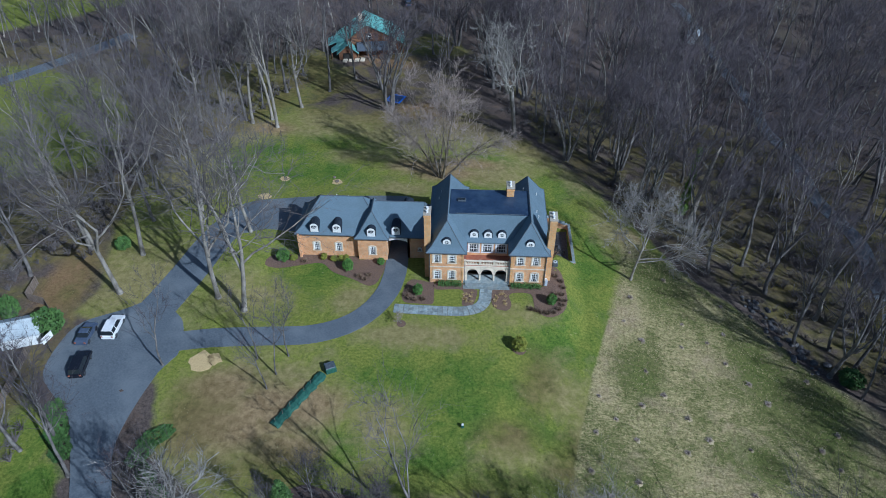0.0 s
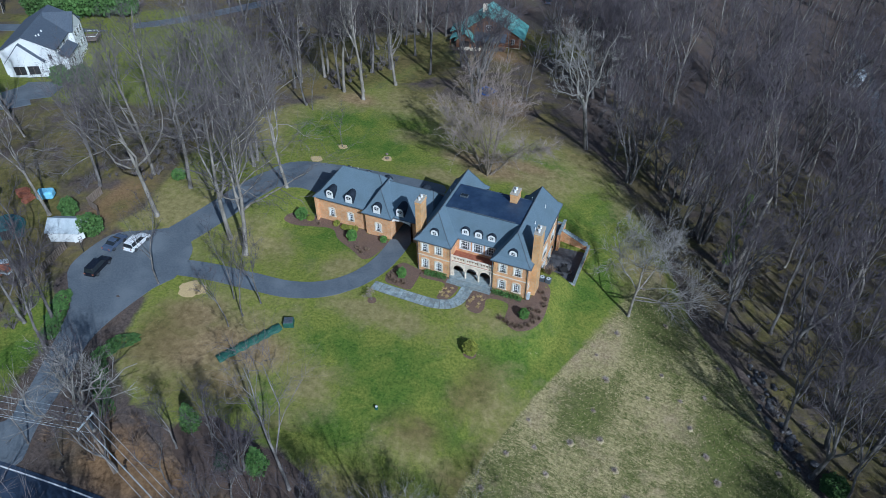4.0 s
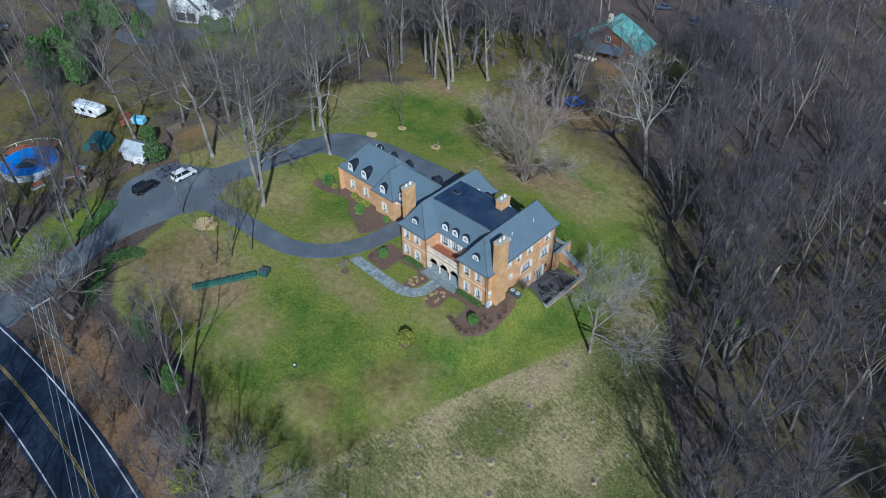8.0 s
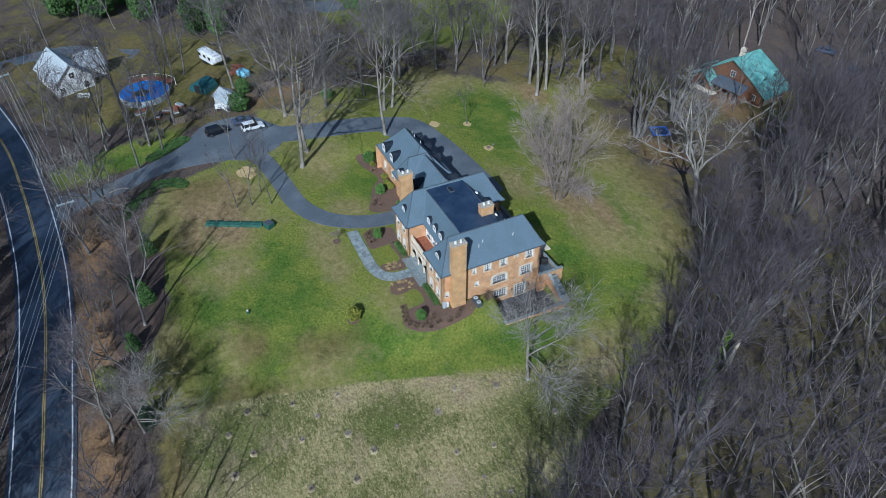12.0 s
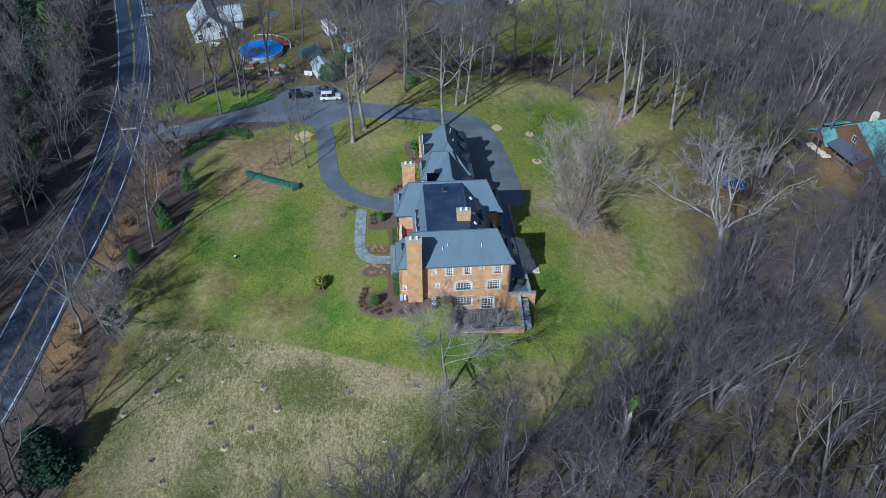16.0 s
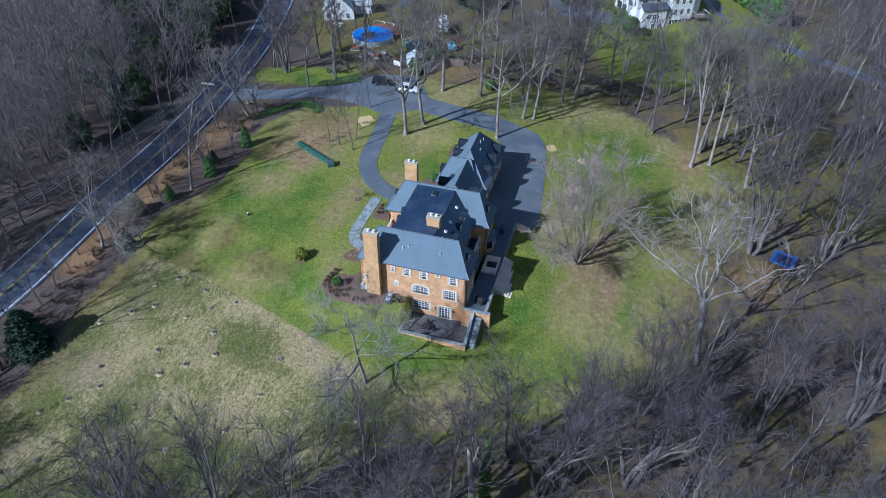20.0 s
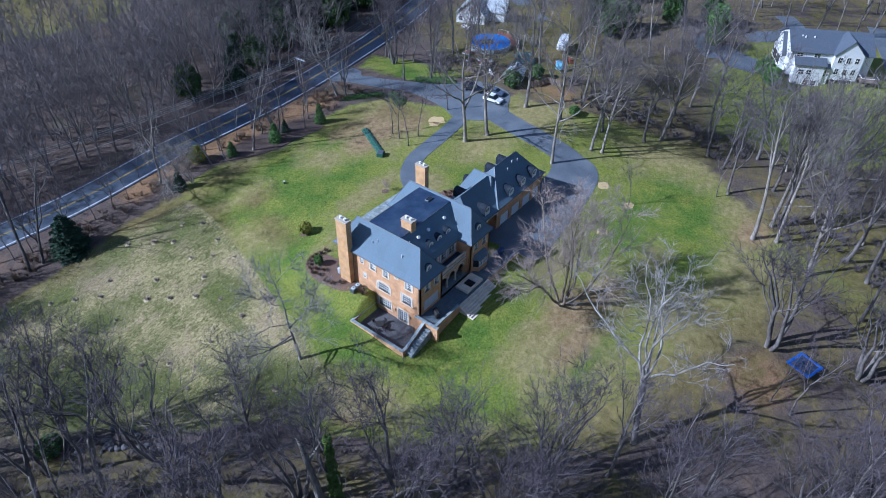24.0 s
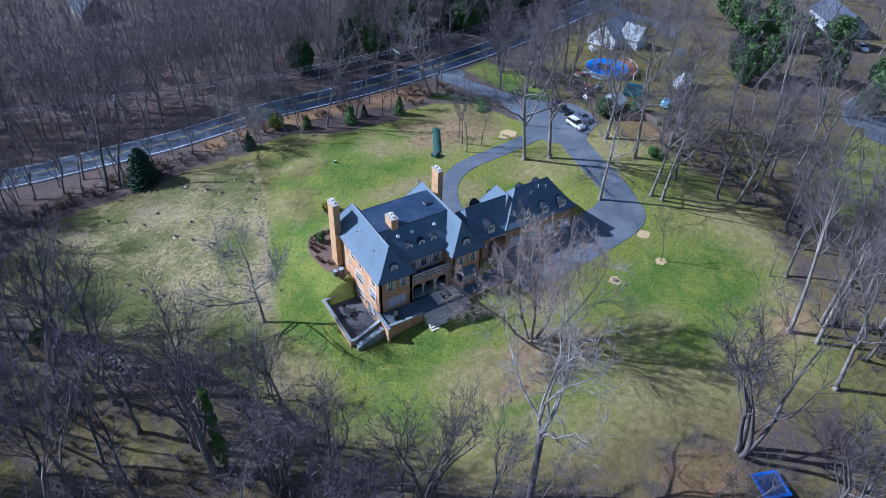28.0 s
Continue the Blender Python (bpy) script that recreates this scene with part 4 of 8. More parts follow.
arcade(0.95, -1, STONE, "limestone arcade of three round arches")
arcade(16.6, 1, BRICK, "brick arcade of three round arches")
for k in range(2):
    part("front_step", bx(-3.7 - 0.25 * k, 3.1 + 0.25 * k, 0.15 - 0.45 * (k + 1), 0.55 - 0.45 * k, -0.3, 0.18 - 0.09 * k, bevel=0.02), FLAG, house, "bluestone entrance step")

# roofs
hip("roof", -9.75, -3.5, 0.15, 17.85, EAVE, 2.75, 15.3, 10.75, "y", house)
hip("roof", 2.9, 9.25, 0.15, 17.85, EAVE, 2.75, 15.3, 10.75, "y", house)
bm = bmesh.new()
prism(bm, [(-6.6, 3.05, 6.2), (-6.6, 3.05, 6.35), (-6.6, 3.55, 7.05), (-6.6, 5.0, 10.4), (-6.6, 11.3, 10.4), (-6.6, 14.7, 7.15), (-6.6, 15.25, 6.35), (-6.6, 15.25, 6.2)], (12.7, 0, 0))
centre_roof = part("roof", bm, SLATE, house)
bm = bmesh.new()
box(bm, -6.35, 5.9, 4.95, 11.35, 10.35, 10.52, bevel=0.03)
part("flat_roof", bm, DECK, house, "dark membrane flat roof deck")
for y in (4.98, 11.32):
    bm = bmesh.new()
    rod(bm, (-5.4, y, 10.5), (5.0, y, 10.5), 0.07, sides=6)
    part("ridge_cap", bm, LEAD, centre_roof)
hatch = part("skylight", bx(-5.2, -3.9, 8.0, 8.8, 10.5, 10.75, bevel=0.03), LEAD, house)
part("pane", bx(-5.1, -4.0, 8.1, 8.7, 10.75, 10.78), GLASS, hatch)
for x in (-2.45, -0.3, 1.85):
    Dormers.place(house, south(x, 3.5, 6.75))
    Dormers.place(house, north(x, 14.0, 7.2))
for x in (-6.6, 6.1):
    Dormers.place(house, south(x, 1.0, 7.05))
    Dormers.place(house, north(x, 17.0, 7.05))
for x in (-3.4, 0.6, 3.0):                                                # round roof lights on the back slope
    bm = bmesh.new()
    rod(bm, (x, 12.4, 9.45), (x, 12.55, 9.62), 0.3, 0.26, 12)
    part("roof_light", bm, WHITE, house)
for x, y, z in ((5.3, 12.6, 9.8), (7.5, 12.9, 8.7), (7.6, 7.1, 8.5), (7.3, 7.9, 8.9), (-8.0, 13, 8.6), (-8.3, 11.7, 8.2)):
    bm = bmesh.new()
    rod(bm, (x, y, z - 0.3), (x, y, z + 0.45), 0.06, 0.06, 8)
    part("vent_pipe", bm, WHITE, house)
chimney(house, -9.62, 2.85, 0.95, 2.1, -0.6, 12.45)
chimney(house, 9.3, 2.85, 1.05, 2.2, -2.2, 12.1)
chimney(house, 3.1, 10.6, 1.15, 2.0, 10.2, 12.2)
for x, y in ((HX0 + 0.1, 0.5), (HX3 - 0.1, 0.5), (HX3 + 0.07, 3.95), (HX3 + 0.07, 17.3), (-3.75, 0.52), (3.15, 0.52)):
    bm = bmesh.new()
    rod(bm, (x, y, -0.4 if y < 1 else -2.9), (x, y, EAVE - 0.1), 0.055, sides=6)
    part("downpipe", bm, LEAD, house)
# cellar slab and floors keep the inside dark
for z in (-3.45, 0.0, 3.35):
    part("floor_slab", bx(HX0 + 0.3, HX3 - 0.3, 3.8, 14.5, z - 0.15, z), DARK, house)

# ---- the wing with the carriage passage ----
WE = 4.7
wall("wall", 9.8, -0.4, WE, [(2.35, 3.35, 1.2, 2.75), (6.0, 7.0, 1.2, 2.75)], south(-31.0, 6.25), BRICK, house)
for x in (-28.15, -24.5):
    Windows.place(house, south(x, 6.25, 1.2), 1.0, 1.7, 3, 4, 0.35)
wall("wall", 4.7, -0.4, WE, [(1.85, 2.85, 1.2, 2.75)], south(-21.2, 5.5), BRICK, house)
Windows.place(house, south(-18.85, 5.5, 1.2), 1.0, 1.7, 3, 4, 0.35)
wall("wall", 8.6, -0.4, WE, [], west(-31.0, 14.1), BRICK, house)
wall("wall", 8.0, -0.4, WE, [], east(-16.5, 5.9), BRICK, house)
garage_doors = [(1.2 + 3.6 * k, 3.9 + 3.6 * k, -0.4, 2.3) for k in range(4)]
wall("wall", 14.5, -0.4, WE, garage_doors, north(-16.5, 14.1), BRICK, house)
for k in range(4):
    x = -16.5 - 2.55 - 3.6 * k
    d = part("garage_door", bx(x - 1.35, x + 1.35, 13.8, 13.92, -0.1, 2.3), WHITE, house)
    for j in range(4):
        part("panel", bx(x - 1.25, x + 1.25, 13.92, 13.96, 0.02 + 0.57 * j, 0.52 + 0.57 * j, bevel=0.02), WHITE, d)
wall("wall", 3.9, -0.4, WE - 0.3, [(1.7, 2.3, 1.6, 2.3)], south(-13.2, 6.3), BRICK, house)
Windows.place(house, south(-11.2, 6.3, 1.6), 0.6, 0.7, 2, 2, 0.3, 0.08)
wall("wall", 7.8, -0.4, WE - 0.3, [], west(-13.2, 14.1), BRICK, house)
wall("wall", 3.9, -0.4, WE - 0.3, [], north(-9.3, 14.1), BRICK, house)
for y in (6.2, 13.8):                                                     # beams over the passage
    bm = bmesh.new()
    arc = [(-14.85 + 1.65 * math.cos(math.pi * j / 10), y, 3.25 + 0.55 * math.sin(math.pi * j / 10)) for j in range(11)]
    prism(bm, arc + [(-16.5, y, 4.6), (-13.2, y, 4.6)], (0, 0.35, 0))
    part("passage_arch", bm, WHITE, house, "white timber arch over the carriage passage")
part("passage_ceiling", bx(-16.5, -13.2, 6.5, 13.8, 4.1, 4.2), DARK, house)
hip("roof", -31.45, -16.1, 5.8, 14.55, WE, -27.4, -20.6, 9.4, "x", house)
hip("roof", -19.2, -9.2, 5.9, 14.5, WE - 0.15, -18.6, -10.6, 8.6, "x", house)
hip("roof", -21.65, -16.05, 5.0, 13.0, WE, 7.2, 10.8, 8.75, "y", house)
for x in (-28.15, -24.5):
    Dormers.place(house, south(x, 6.08, 5.05), 1.3, 1.65, 2.6, True)
Dormers.place(house, south(-18.85, 5.3, 5.05), 1.3, 1.65, 2.6, True)
Dormers.place(house, south(-15.0, 6.1, 4.95), 1.3, 1.6, 2.6, True)
for x in (-20.8, -24.7, -28.4, -13.5):
    Dormers.place(house, north(x, 14.0, 5.0), 1.4, 1.7, 2.8, True)
for x, y, z in ((-26.5, 11.2, 8.4), (-23.2, 11.4, 8.2), (-25, 11, 8.7)):
    bm = bmesh.new()
    rod(bm, (x, y, z - 0.3), (x, y, z + 0.4), 0.06, 0.06, 8)
    part("vent_pipe", bm, WHITE, house)
# bay window at the back
bm = bmesh.new()
prism(bm, [(-8.3, 17.38, 0.0), (-7.7, 18.3, 0.0), (-5.4, 18.3, 0.0), (-4.8, 17.38, 0.0)], (0, 0, 0.9))
bay = part("bay_window", bm, BRICK, house)
bm = bmesh.new()
prism(bm, [(-8.2, 17.38, 0.9), (-7.65, 18.22, 0.9), (-5.45, 18.22, 0.9), (-4.9, 17.38, 0.9)], (0, 0, 1.6))
part("pane", bm, GLASS, bay)
bm = bmesh.new()
for k in range(6):
    x = -7.65 + 2.2 * k / 5
    box(bm, x - 0.07, x + 0.07, 18.2, 18.3, 0.9, 2.5)
for z in (0.92, 1.7, 2.45):
    box(bm, -7.7, -5.4, 18.21, 18.29, z - 0.05, z + 0.05)
part("frame", bm, WHITE, bay)
bm = bmesh.new()
low = [bm.verts.new(p) for p in ((-8.5, 17.38, 2.5), (-7.8, 18.5, 2.5), (-5.3, 18.5, 2.5), (-4.6, 17.38, 2.5))]
top = [bm.verts.new(p) for p in ((-7.9, 17.38, 3.3), (-5.2, 17.38, 3.3))]
for f in ((low[0], low[1], top[0]), (low[1], low[2], top[1], top[0]), (low[2], low[3], top[1]), (low[3], low[2], low[1], low[0]), (low[0], top[0], top[1], low[3])):
    bm.faces.new(f)
part("roof", bm, SLATE, bay)

# ---- courts and terraces round the house ----
court = thing("sunken_court", "sunken stone-paved court with low brick walls", "terrace", kind="structure")
part("paving", bx(HX3 + 0.01, 14.35, 8.75, 18.7, -3.3, -3.05), GRAVEL, court)
for a in ((HX3 + 0.02, 14.7, 8.35, 8.7), (14.3, 14.68, 8.7, 18.95)):
    w = part("wall", bx(*a, -3.4, -1.85), BRICK, court)
    part("coping", bx(a[0] - 0.05, a[1] + 0.05, a[2] - 0.05, a[3] + 0.05, -1.85, -1.70, bevel=0.02), FLAG, w)
for k in range(11):
    x = 14.0 - 0.44 * k
    part("step", bx(x - 0.46, x, 18.98, 20.2, -3.0, -2.15 + 0.19 * k, bevel=0.01), FLAG, court)
bm = bmesh.new()
prism(bm, [(9.6, 18.62, -3.4), (14.3, 18.62, -3.4), (14.3, 18.62, -1.75), (13.6, 18.62, -1.7), (9.6, 18.62, 0.25)], (0, 0.34, 0))
w = part("wall", bm, BRICK, court, "sloping brick stair wall")
bm = bmesh.new()
prism(bm, [(9.6, 18.56, 0.25), (13.6, 18.56, -1.7), (14.3, 18.56, -1.75), (14.3, 18.56, -1.63), (13.6, 18.56, -1.57), (9.6, 18.56, 0.38)], (0, 0.46, 0))
part("coping", bm, FLAG, w)
terrace = thing("back_terrace", "bluestone terrace with brick retaining walls", "terrace", kind="structure")
# terrace bluestone darkened: the house's shade is put into its colour
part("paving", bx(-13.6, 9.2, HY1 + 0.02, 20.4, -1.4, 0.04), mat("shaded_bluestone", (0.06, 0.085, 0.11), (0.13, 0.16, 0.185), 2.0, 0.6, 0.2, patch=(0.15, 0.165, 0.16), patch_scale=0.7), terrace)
part("wall", bx(9.2, 9.6, 17.0, 21.4, -3.2, 0.5), BRICK, terrace)
part("coping", bx(9.14, 9.66, 17.0, 21.46, 0.5, 0.6, bevel=0.02), FLAG, terrace)
part("wall", bx(3.3, 9.2, 20.4, 20.75, -2.5, 0.3), BRICK, terrace)
part("coping", bx(3.25, 9.2, 20.35, 20.82, 0.3, 0.4, bevel=0.02), FLAG, terrace)
part("wall", bx(-13.6, -5.2, 20.4, 20.75, -1.6, 0.3), BRICK, terrace)
part("coping", bx(-13.65, -5.15, 20.35, 20.82, 0.3, 0.4, bevel=0.02), FLAG, terrace)
for k in range(7):
    part("step", bx(-5.0, 3.1, 20.4 + 0.42 * k, 20.86 + 0.42 * k, -2.0, -0.14 - 0.18 * k, bevel=0.015), STONE, terrace, "broad pale stone step")
spa = thing("hot_tub", "square sunken tub with a pale stone surround", "hot tub", pose(-1.9, 18.9, 0.04))
for a in ((-2.1, -0.8, -1.2, 1.2), (0.8, 2.1, -1.2, 1.2), (-0.8, 0.8, -1.2, -0.75), (-0.8, 0.8, 0.9, 1.2)):
    part("bench", bx(*a, 0.0, 0.45, bevel=0.02), STONE, spa)
part("water", bx(-0.8, 0.8, -0.75, 0.9, 0.0, 0.2), GLASS, spa)

# ---- bare trees ----
def quick_mesh(name, verts, quads, material, smooth=False):
    me = bpy.data.meshes.new(name)
    quads = np.asarray(quads, np.int32)
    corners = quads[quads >= 0]                        # a fourth corner of -1 makes a triangle
    sizes = (quads >= 0).sum(1)
    me.vertices.add(len(verts))
    me.vertices.foreach_set("co", np.asarray(verts, np.float32).ravel())
    me.loops.add(len(corners))
    me.loops.foreach_set("vertex_index", corners)
    me.polygons.add(len(quads))
    me.polygons.foreach_set("loop_start", (np.cumsum(sizes) - sizes).astype(np.int32))
    me.update(calc_edges=True)
    me.materials.append(material)
    if smooth:
        me.shade_smooth()
    return me


def tubes(segs, sides, rng):
    """Tapered tubes (sides >= 3), flat slivers (2) or pointed slivers (1) along segments of p, q, r0, r1."""
    s = np.array(segs, float).reshape(-1, 8)
    p, q, r0, r1 = s[:, :3], s[:, 3:6], s[:, 6:7], s[:, 7:8]
    d = (q - p) / np.maximum(np.linalg.norm(q - p, axis=1, keepdims=True), 1e-6)
    ref = np.where(np.abs(d[:, 2:3]) < 0.9, [[0, 0, 1.0]], [[1.0, 0, 0]])
    u = np.cross(d, ref)
    u /= np.linalg.norm(u, axis=1, keepdims=True)
    v = np.cross(d, u)
    n, out = len(s), []
    if sides == 1:
        a = rng.uniform(0, np.pi, (n, 1))
        w = u * np.cos(a) + v * np.sin(a)
        verts = np.stack([p - w * r0, p + w * r0, q], 1).reshape(-1, 3)
        return verts, np.c_[np.arange(3 * n).reshape(-1, 3), np.full(n, -1)]
    if sides == 2:
        a = rng.uniform(0, np.pi, (n, 1))
        w = u * np.cos(a) + v * np.sin(a)
        verts = np.stack([p - w * r0, p + w * r0, q + w * r1, q - w * r1], 1).reshape(-1, 3)
        return verts, np.arange(4 * n).reshape(-1, 4)
    ang = np.arange(sides) * 2 * np.pi / sides
    w = u[:, None] * np.cos(ang)[None, :, None] + v[:, None] * np.sin(ang)[None, :, None]
    lo, hi = p[:, None] + w * r0[:, None], q[:, None] + w * r1[:, None]
    verts = np.concatenate([lo, hi], 1).reshape(-1, 3)
    k = np.arange(sides)
    j = (k + 1) % sides
    face = np.stack([k, j, j + sides, k + sides], -1)
    return verts, (face[None] + (np.arange(n) * 2 * sides)[:, None, None]).reshape(-1, 4)


def joined(groups, rng):
    vs, fs, at = [], [], 0
    for segs, sides in groups:
        if not segs:
            continue
        v, f = tubes(segs, sides, rng)
        vs.append(v)
        fs.append(np.where(f < 0, -1, f + at))
        at += len(v)
    return np.concatenate(vs), np.concatenate(fs)


def grow(seed, height=20.0, stems=1, bole=0.35, limbs=11, spread=0.5, up=0.55, radius=0.32, rich=(5, 5, 3), lean=0.05, twig=0.03, fine=2, reaches=(0.24, 0.40), tilts=(0.35, 0.7), bend=0.2, leaders=2, parts=4, wander=0.075, butt=0.0, whip=(0.4, 0.8)):
    """A bare tree: stems, limbs and ever finer branches, as segments by order."""
    rng = np.random.default_rng(seed)
    orders = [[], [], [], [], []]

    def shoot(p, d, length, r, order, parts, end=0.25, bend=0.16, lift=0.0):
        pts, step = [np.array(p)], length / parts
        for k in range(parts):
            d = d + rng.normal(0, bend, 3) + np.array([0, 0, lift])
            d = d / np.linalg.norm(d)
            pts.append(pts[-1] + d * step)
        rs = [r * (1 - (1 - end) * k / parts) for k in range(parts + 1)]
        for a, b, r0, r1 in zip(pts, pts[1:], rs, rs[1:]):
            orders[order].append((*a, *b, r0, r1))
        return pts, rs

    def side(d, angle):
        ref = rng.normal(size=3)
        w = np.cross(d, ref)
        w /= np.linalg.norm(w)
        return d * math.cos(angle) + w * math.sin(angle)

    for s in range(stems):
        tilt = lean if stems == 1 else rng.uniform(*tilts)
        az = rng.uniform(0, 6.28) if stems == 1 else 6.28 * s / stems + rng.uniform(-0.4, 0.4)
        d = np.array([math.cos(az) * tilt, math.sin(az) * tilt, 1.0])
        d /= np.linalg.norm(d)
        h = height * (1 if stems == 1 else rng.uniform(0.75, 0.95))
        base = np.array([0, 0, butt - 0.5]) + (0 if stems == 1 else np.array([math.cos(az), math.sin(az), 0]) * 0.25)
        pts, rs = shoot(base, d, h * 0.86, radius if stems == 1 else radius * 0.7, 0, 8, 0.16, wander if stems == 1 else wander * 1.6, 0.05)
        if s == 0 and butt:                                    # one short thick bole under all the stems
            for z0, z1, r0, r1 in ((-0.6, 0.6, 2.3, 1.75), (0.6, butt * 0.6, 1.75, 1.55), (butt * 0.6, butt + 0.3, 1.55, 1.7)):
                orders[0].append((0, 0, z0, 0, 0, z1, radius * r0, radius * r1))
        if s == 0 and stems == 1:
            orders[0].append((*(base), *(base + d * 1.1), radius * 1.5, radius * 0.98))
        for k in range(limbs):
            f = bole + (1 - bole) * (k + rng.uniform(0, 1)) / limbs
            x = f * 8
            i = min(int(x), 7)
            p = pts[i] + (pts[i + 1] - pts[i]) * (x - i)
            big = k < leaders and stems == 1               # the lowest limbs rise as second leaders
            r = rs[i] * (0.66 if big else 0.4)
            axis = (pts[i + 1] - pts[i]) / np.linalg.norm(pts[i + 1] - pts[i])
            ld = side(axis, rng.uniform(spread * 0.75, spread * 1.45)) + np.array([0, 0, up * 0.2])
            ld /= np.linalg.norm(ld)
            reach = height * rng.uniform(*reaches) * (1.15 - 0.65 * (f - bole) / (1 - bole)) * (1.25 if big else 1.0)
            lp, lr = shoot(p, ld, reach, r, 1, parts, 0.3, bend, up * 0.2 + (0.16 if big else 0.0))
            for _ in range(rich[0]):
                g = rng.uniform(0.25, 1.0) * parts
                i2 = min(int(g), parts - 1)
                p2 = lp[i2] + (lp[i2 + 1] - lp[i2]) * (g - i2)
                d2 = side((lp[i2 + 1] - lp[i2]) / (reach / parts), rng.uniform(0.4, 0.95)) + np.array([0, 0, 0.15])
                d2 /= np.linalg.norm(d2)
                l2 = reach * rng.uniform(0.3, 0.55)
                bp_, br = shoot(p2, d2, l2, max(lr[i2] * 0.55, 0.03), 2, 3, 0.4, 0.2, 0.05)
                for _ in range(rich[1]):
                    i3 = rng.integers(0, 3)
                    p3 = bp_[i3] + (bp_[i3 + 1] - bp_[i3]) * rng.uniform(0, 1)
                    d3 = side((bp_[i3 + 1] - bp_[i3]) / (l2 / 3), rng.uniform(0.35, 0.9))
                    l3 = l2 * rng.uniform(0.4, 0.75)
                    cp, cr = shoot(p3, d3, l3, twig * 0.9, 3, fine, 0.6, 0.2, 0.06)
                    for _ in range(rich[2]):
                        i4 = rng.integers(0, fine)
                        p4 = cp[i4] + (cp[i4 + 1] - cp[i4]) * rng.uniform(0, 1)
                        d4 = side((cp[i4 + 1] - cp[i4]) / (l3 / fine), rng.uniform(0.3, 0.8))
                        shoot(p4, d4, l3 * rng.uniform(*whip), twig * 0.62, 4, 1, 0.35, 0.1, 0.05)
    return orders


class Trees:
    """Tree kinds, built once each; a tree has a trunk with limbs, and a crown of branches and twigs."""
    kinds = {}

    @classmethod
    def place(cls, key, x, y, h, label, category="tree", group="trees", turn=0.0, tip=0.0, sink=0.0):
        h *= TREE_KINDS[key][3]
        at = pose(x, y, gz(x, y) - 0.05 - sink, tip, 0, turn) @ Matrix.Diagonal((h / 20, h / 20, h / 20, 1))
        if key not in cls.kinds:
            args, bark, twig, _ = TREE_KINDS[key]
            o = grow(**args)
            rng = np.random.default_rng(args["seed"] + 100)
            t = thing("tree", label, category, at, group)
            if "butt" in args:                                 # dark scaly bole under pale limbs
                low = [g for g in o[0] if g[0] == g[3] == 0 and g[1] == g[4] == 0]
                v, f = joined([(low, 10)], rng)
                new("bole", quick_mesh("bole", v, f, BARK, True)).parent = t
                o[0] = [g for g in o[0] if g not in low]
            v, f = joined([(o[0], 8), (o[1], 5)], rng)
            new("trunk", quick_mesh("trunk", v, f, bark, True)).parent = t
            v, f = joined([(o[2], 3), (o[3], 2), (o[4], 1)], rng)
            new("crown", quick_mesh("crown", v, f, twig)).parent = t
            cls.kinds[key] = t
            return t
        t = copy_thing(cls.kinds[key], at)
        t.scale = (h / 20,) * 3
        return tagged(t, label, category, group)


TREE_KINDS = {
    "tall_a": (dict(seed=3, bole=0.32, limbs=14, leaders=3, wander=0.045, spread=0.95, radius=0.275, rich=(6, 6, 5), twig=0.016, reaches=(0.34, 0.52), bend=0.27, parts=6, whip=(0.5, 1.0)), BARK_PALE, TWIG_PALE, 1.2),
    "tall_b": (dict(seed=8, bole=0.38, limbs=12, leaders=3, wander=0.03, spread=0.85, radius=0.255, rich=(6, 6, 5), twig=0.016, reaches=(0.32, 0.48), bend=0.27, parts=6, whip=(0.5, 1.0)), BARK_PALE, TWIG_PALE, 1.2),
    "tall_c": (dict(seed=21, bole=0.30, limbs=14, leaders=3, wander=0.045, spread=0.95, radius=0.28, rich=(6, 6, 5), twig=0.016, reaches=(0.34, 0.52), bend=0.27, parts=6, whip=(0.5, 1.0)), BARK_PALE, TWIG_PALE, 1.2),
    "straight": (dict(seed=73, bole=0.48, limbs=12, spread=0.5, up=0.7, radius=0.25, rich=(6, 5, 4), twig=0.016, wander=0.03, lean=0.03, reaches=(0.22, 0.34), leaders=1), BARK_PALE, TWIG_PALE, 1.2),
}
TREE_KINDS.update({
    "grey_a": (dict(seed=5, bole=0.34, limbs=11, spread=0.6, up=0.8, radius=0.28, rich=(5, 5, 5), twig=0.02, parts=5, bend=0.24, whip=(0.55, 1.15), reaches=(0.26, 0.42)), BARK, TWIG, 1.1),
    "grey_b": (dict(seed=13, bole=0.28, limbs=12, spread=0.55, up=0.8, radius=0.26, rich=(5, 5, 5), twig=0.02, parts=5, bend=0.24, whip=(0.55, 1.15), reaches=(0.26, 0.42)), BARK, TWIG, 1.1),
    "grey_c": (dict(seed=17, bole=0.24, limbs=11, spread=0.7, up=0.8, radius=0.30, rich=(5, 5, 5), twig=0.02, parts=5, bend=0.24, whip=(0.55, 1.15), reaches=(0.28, 0.44), leaders=3, wander=0.1), BARK, TWIG, 1.1),
    "fork_a": (dict(seed=31, stems=3, bole=0.38, limbs=9, spread=0.7, radius=0.42, rich=(6, 5, 5), twig=0.019, tilts=(0.12, 0.4)), BARK_PALE, TWIG_PALE, 1.3),
    "sycamore": (dict(seed=36, stems=7, butt=10.8, bole=0.30, limbs=10, spread=0.9, up=0.5, radius=0.25, rich=(4, 4, 3), twig=0.022, tilts=(0.10, 0.68), bend=0.40, wander=0.15, parts=6, reaches=(0.16, 0.32)), BARK_WHITE, TWIG_WHITE, 1.0),
})
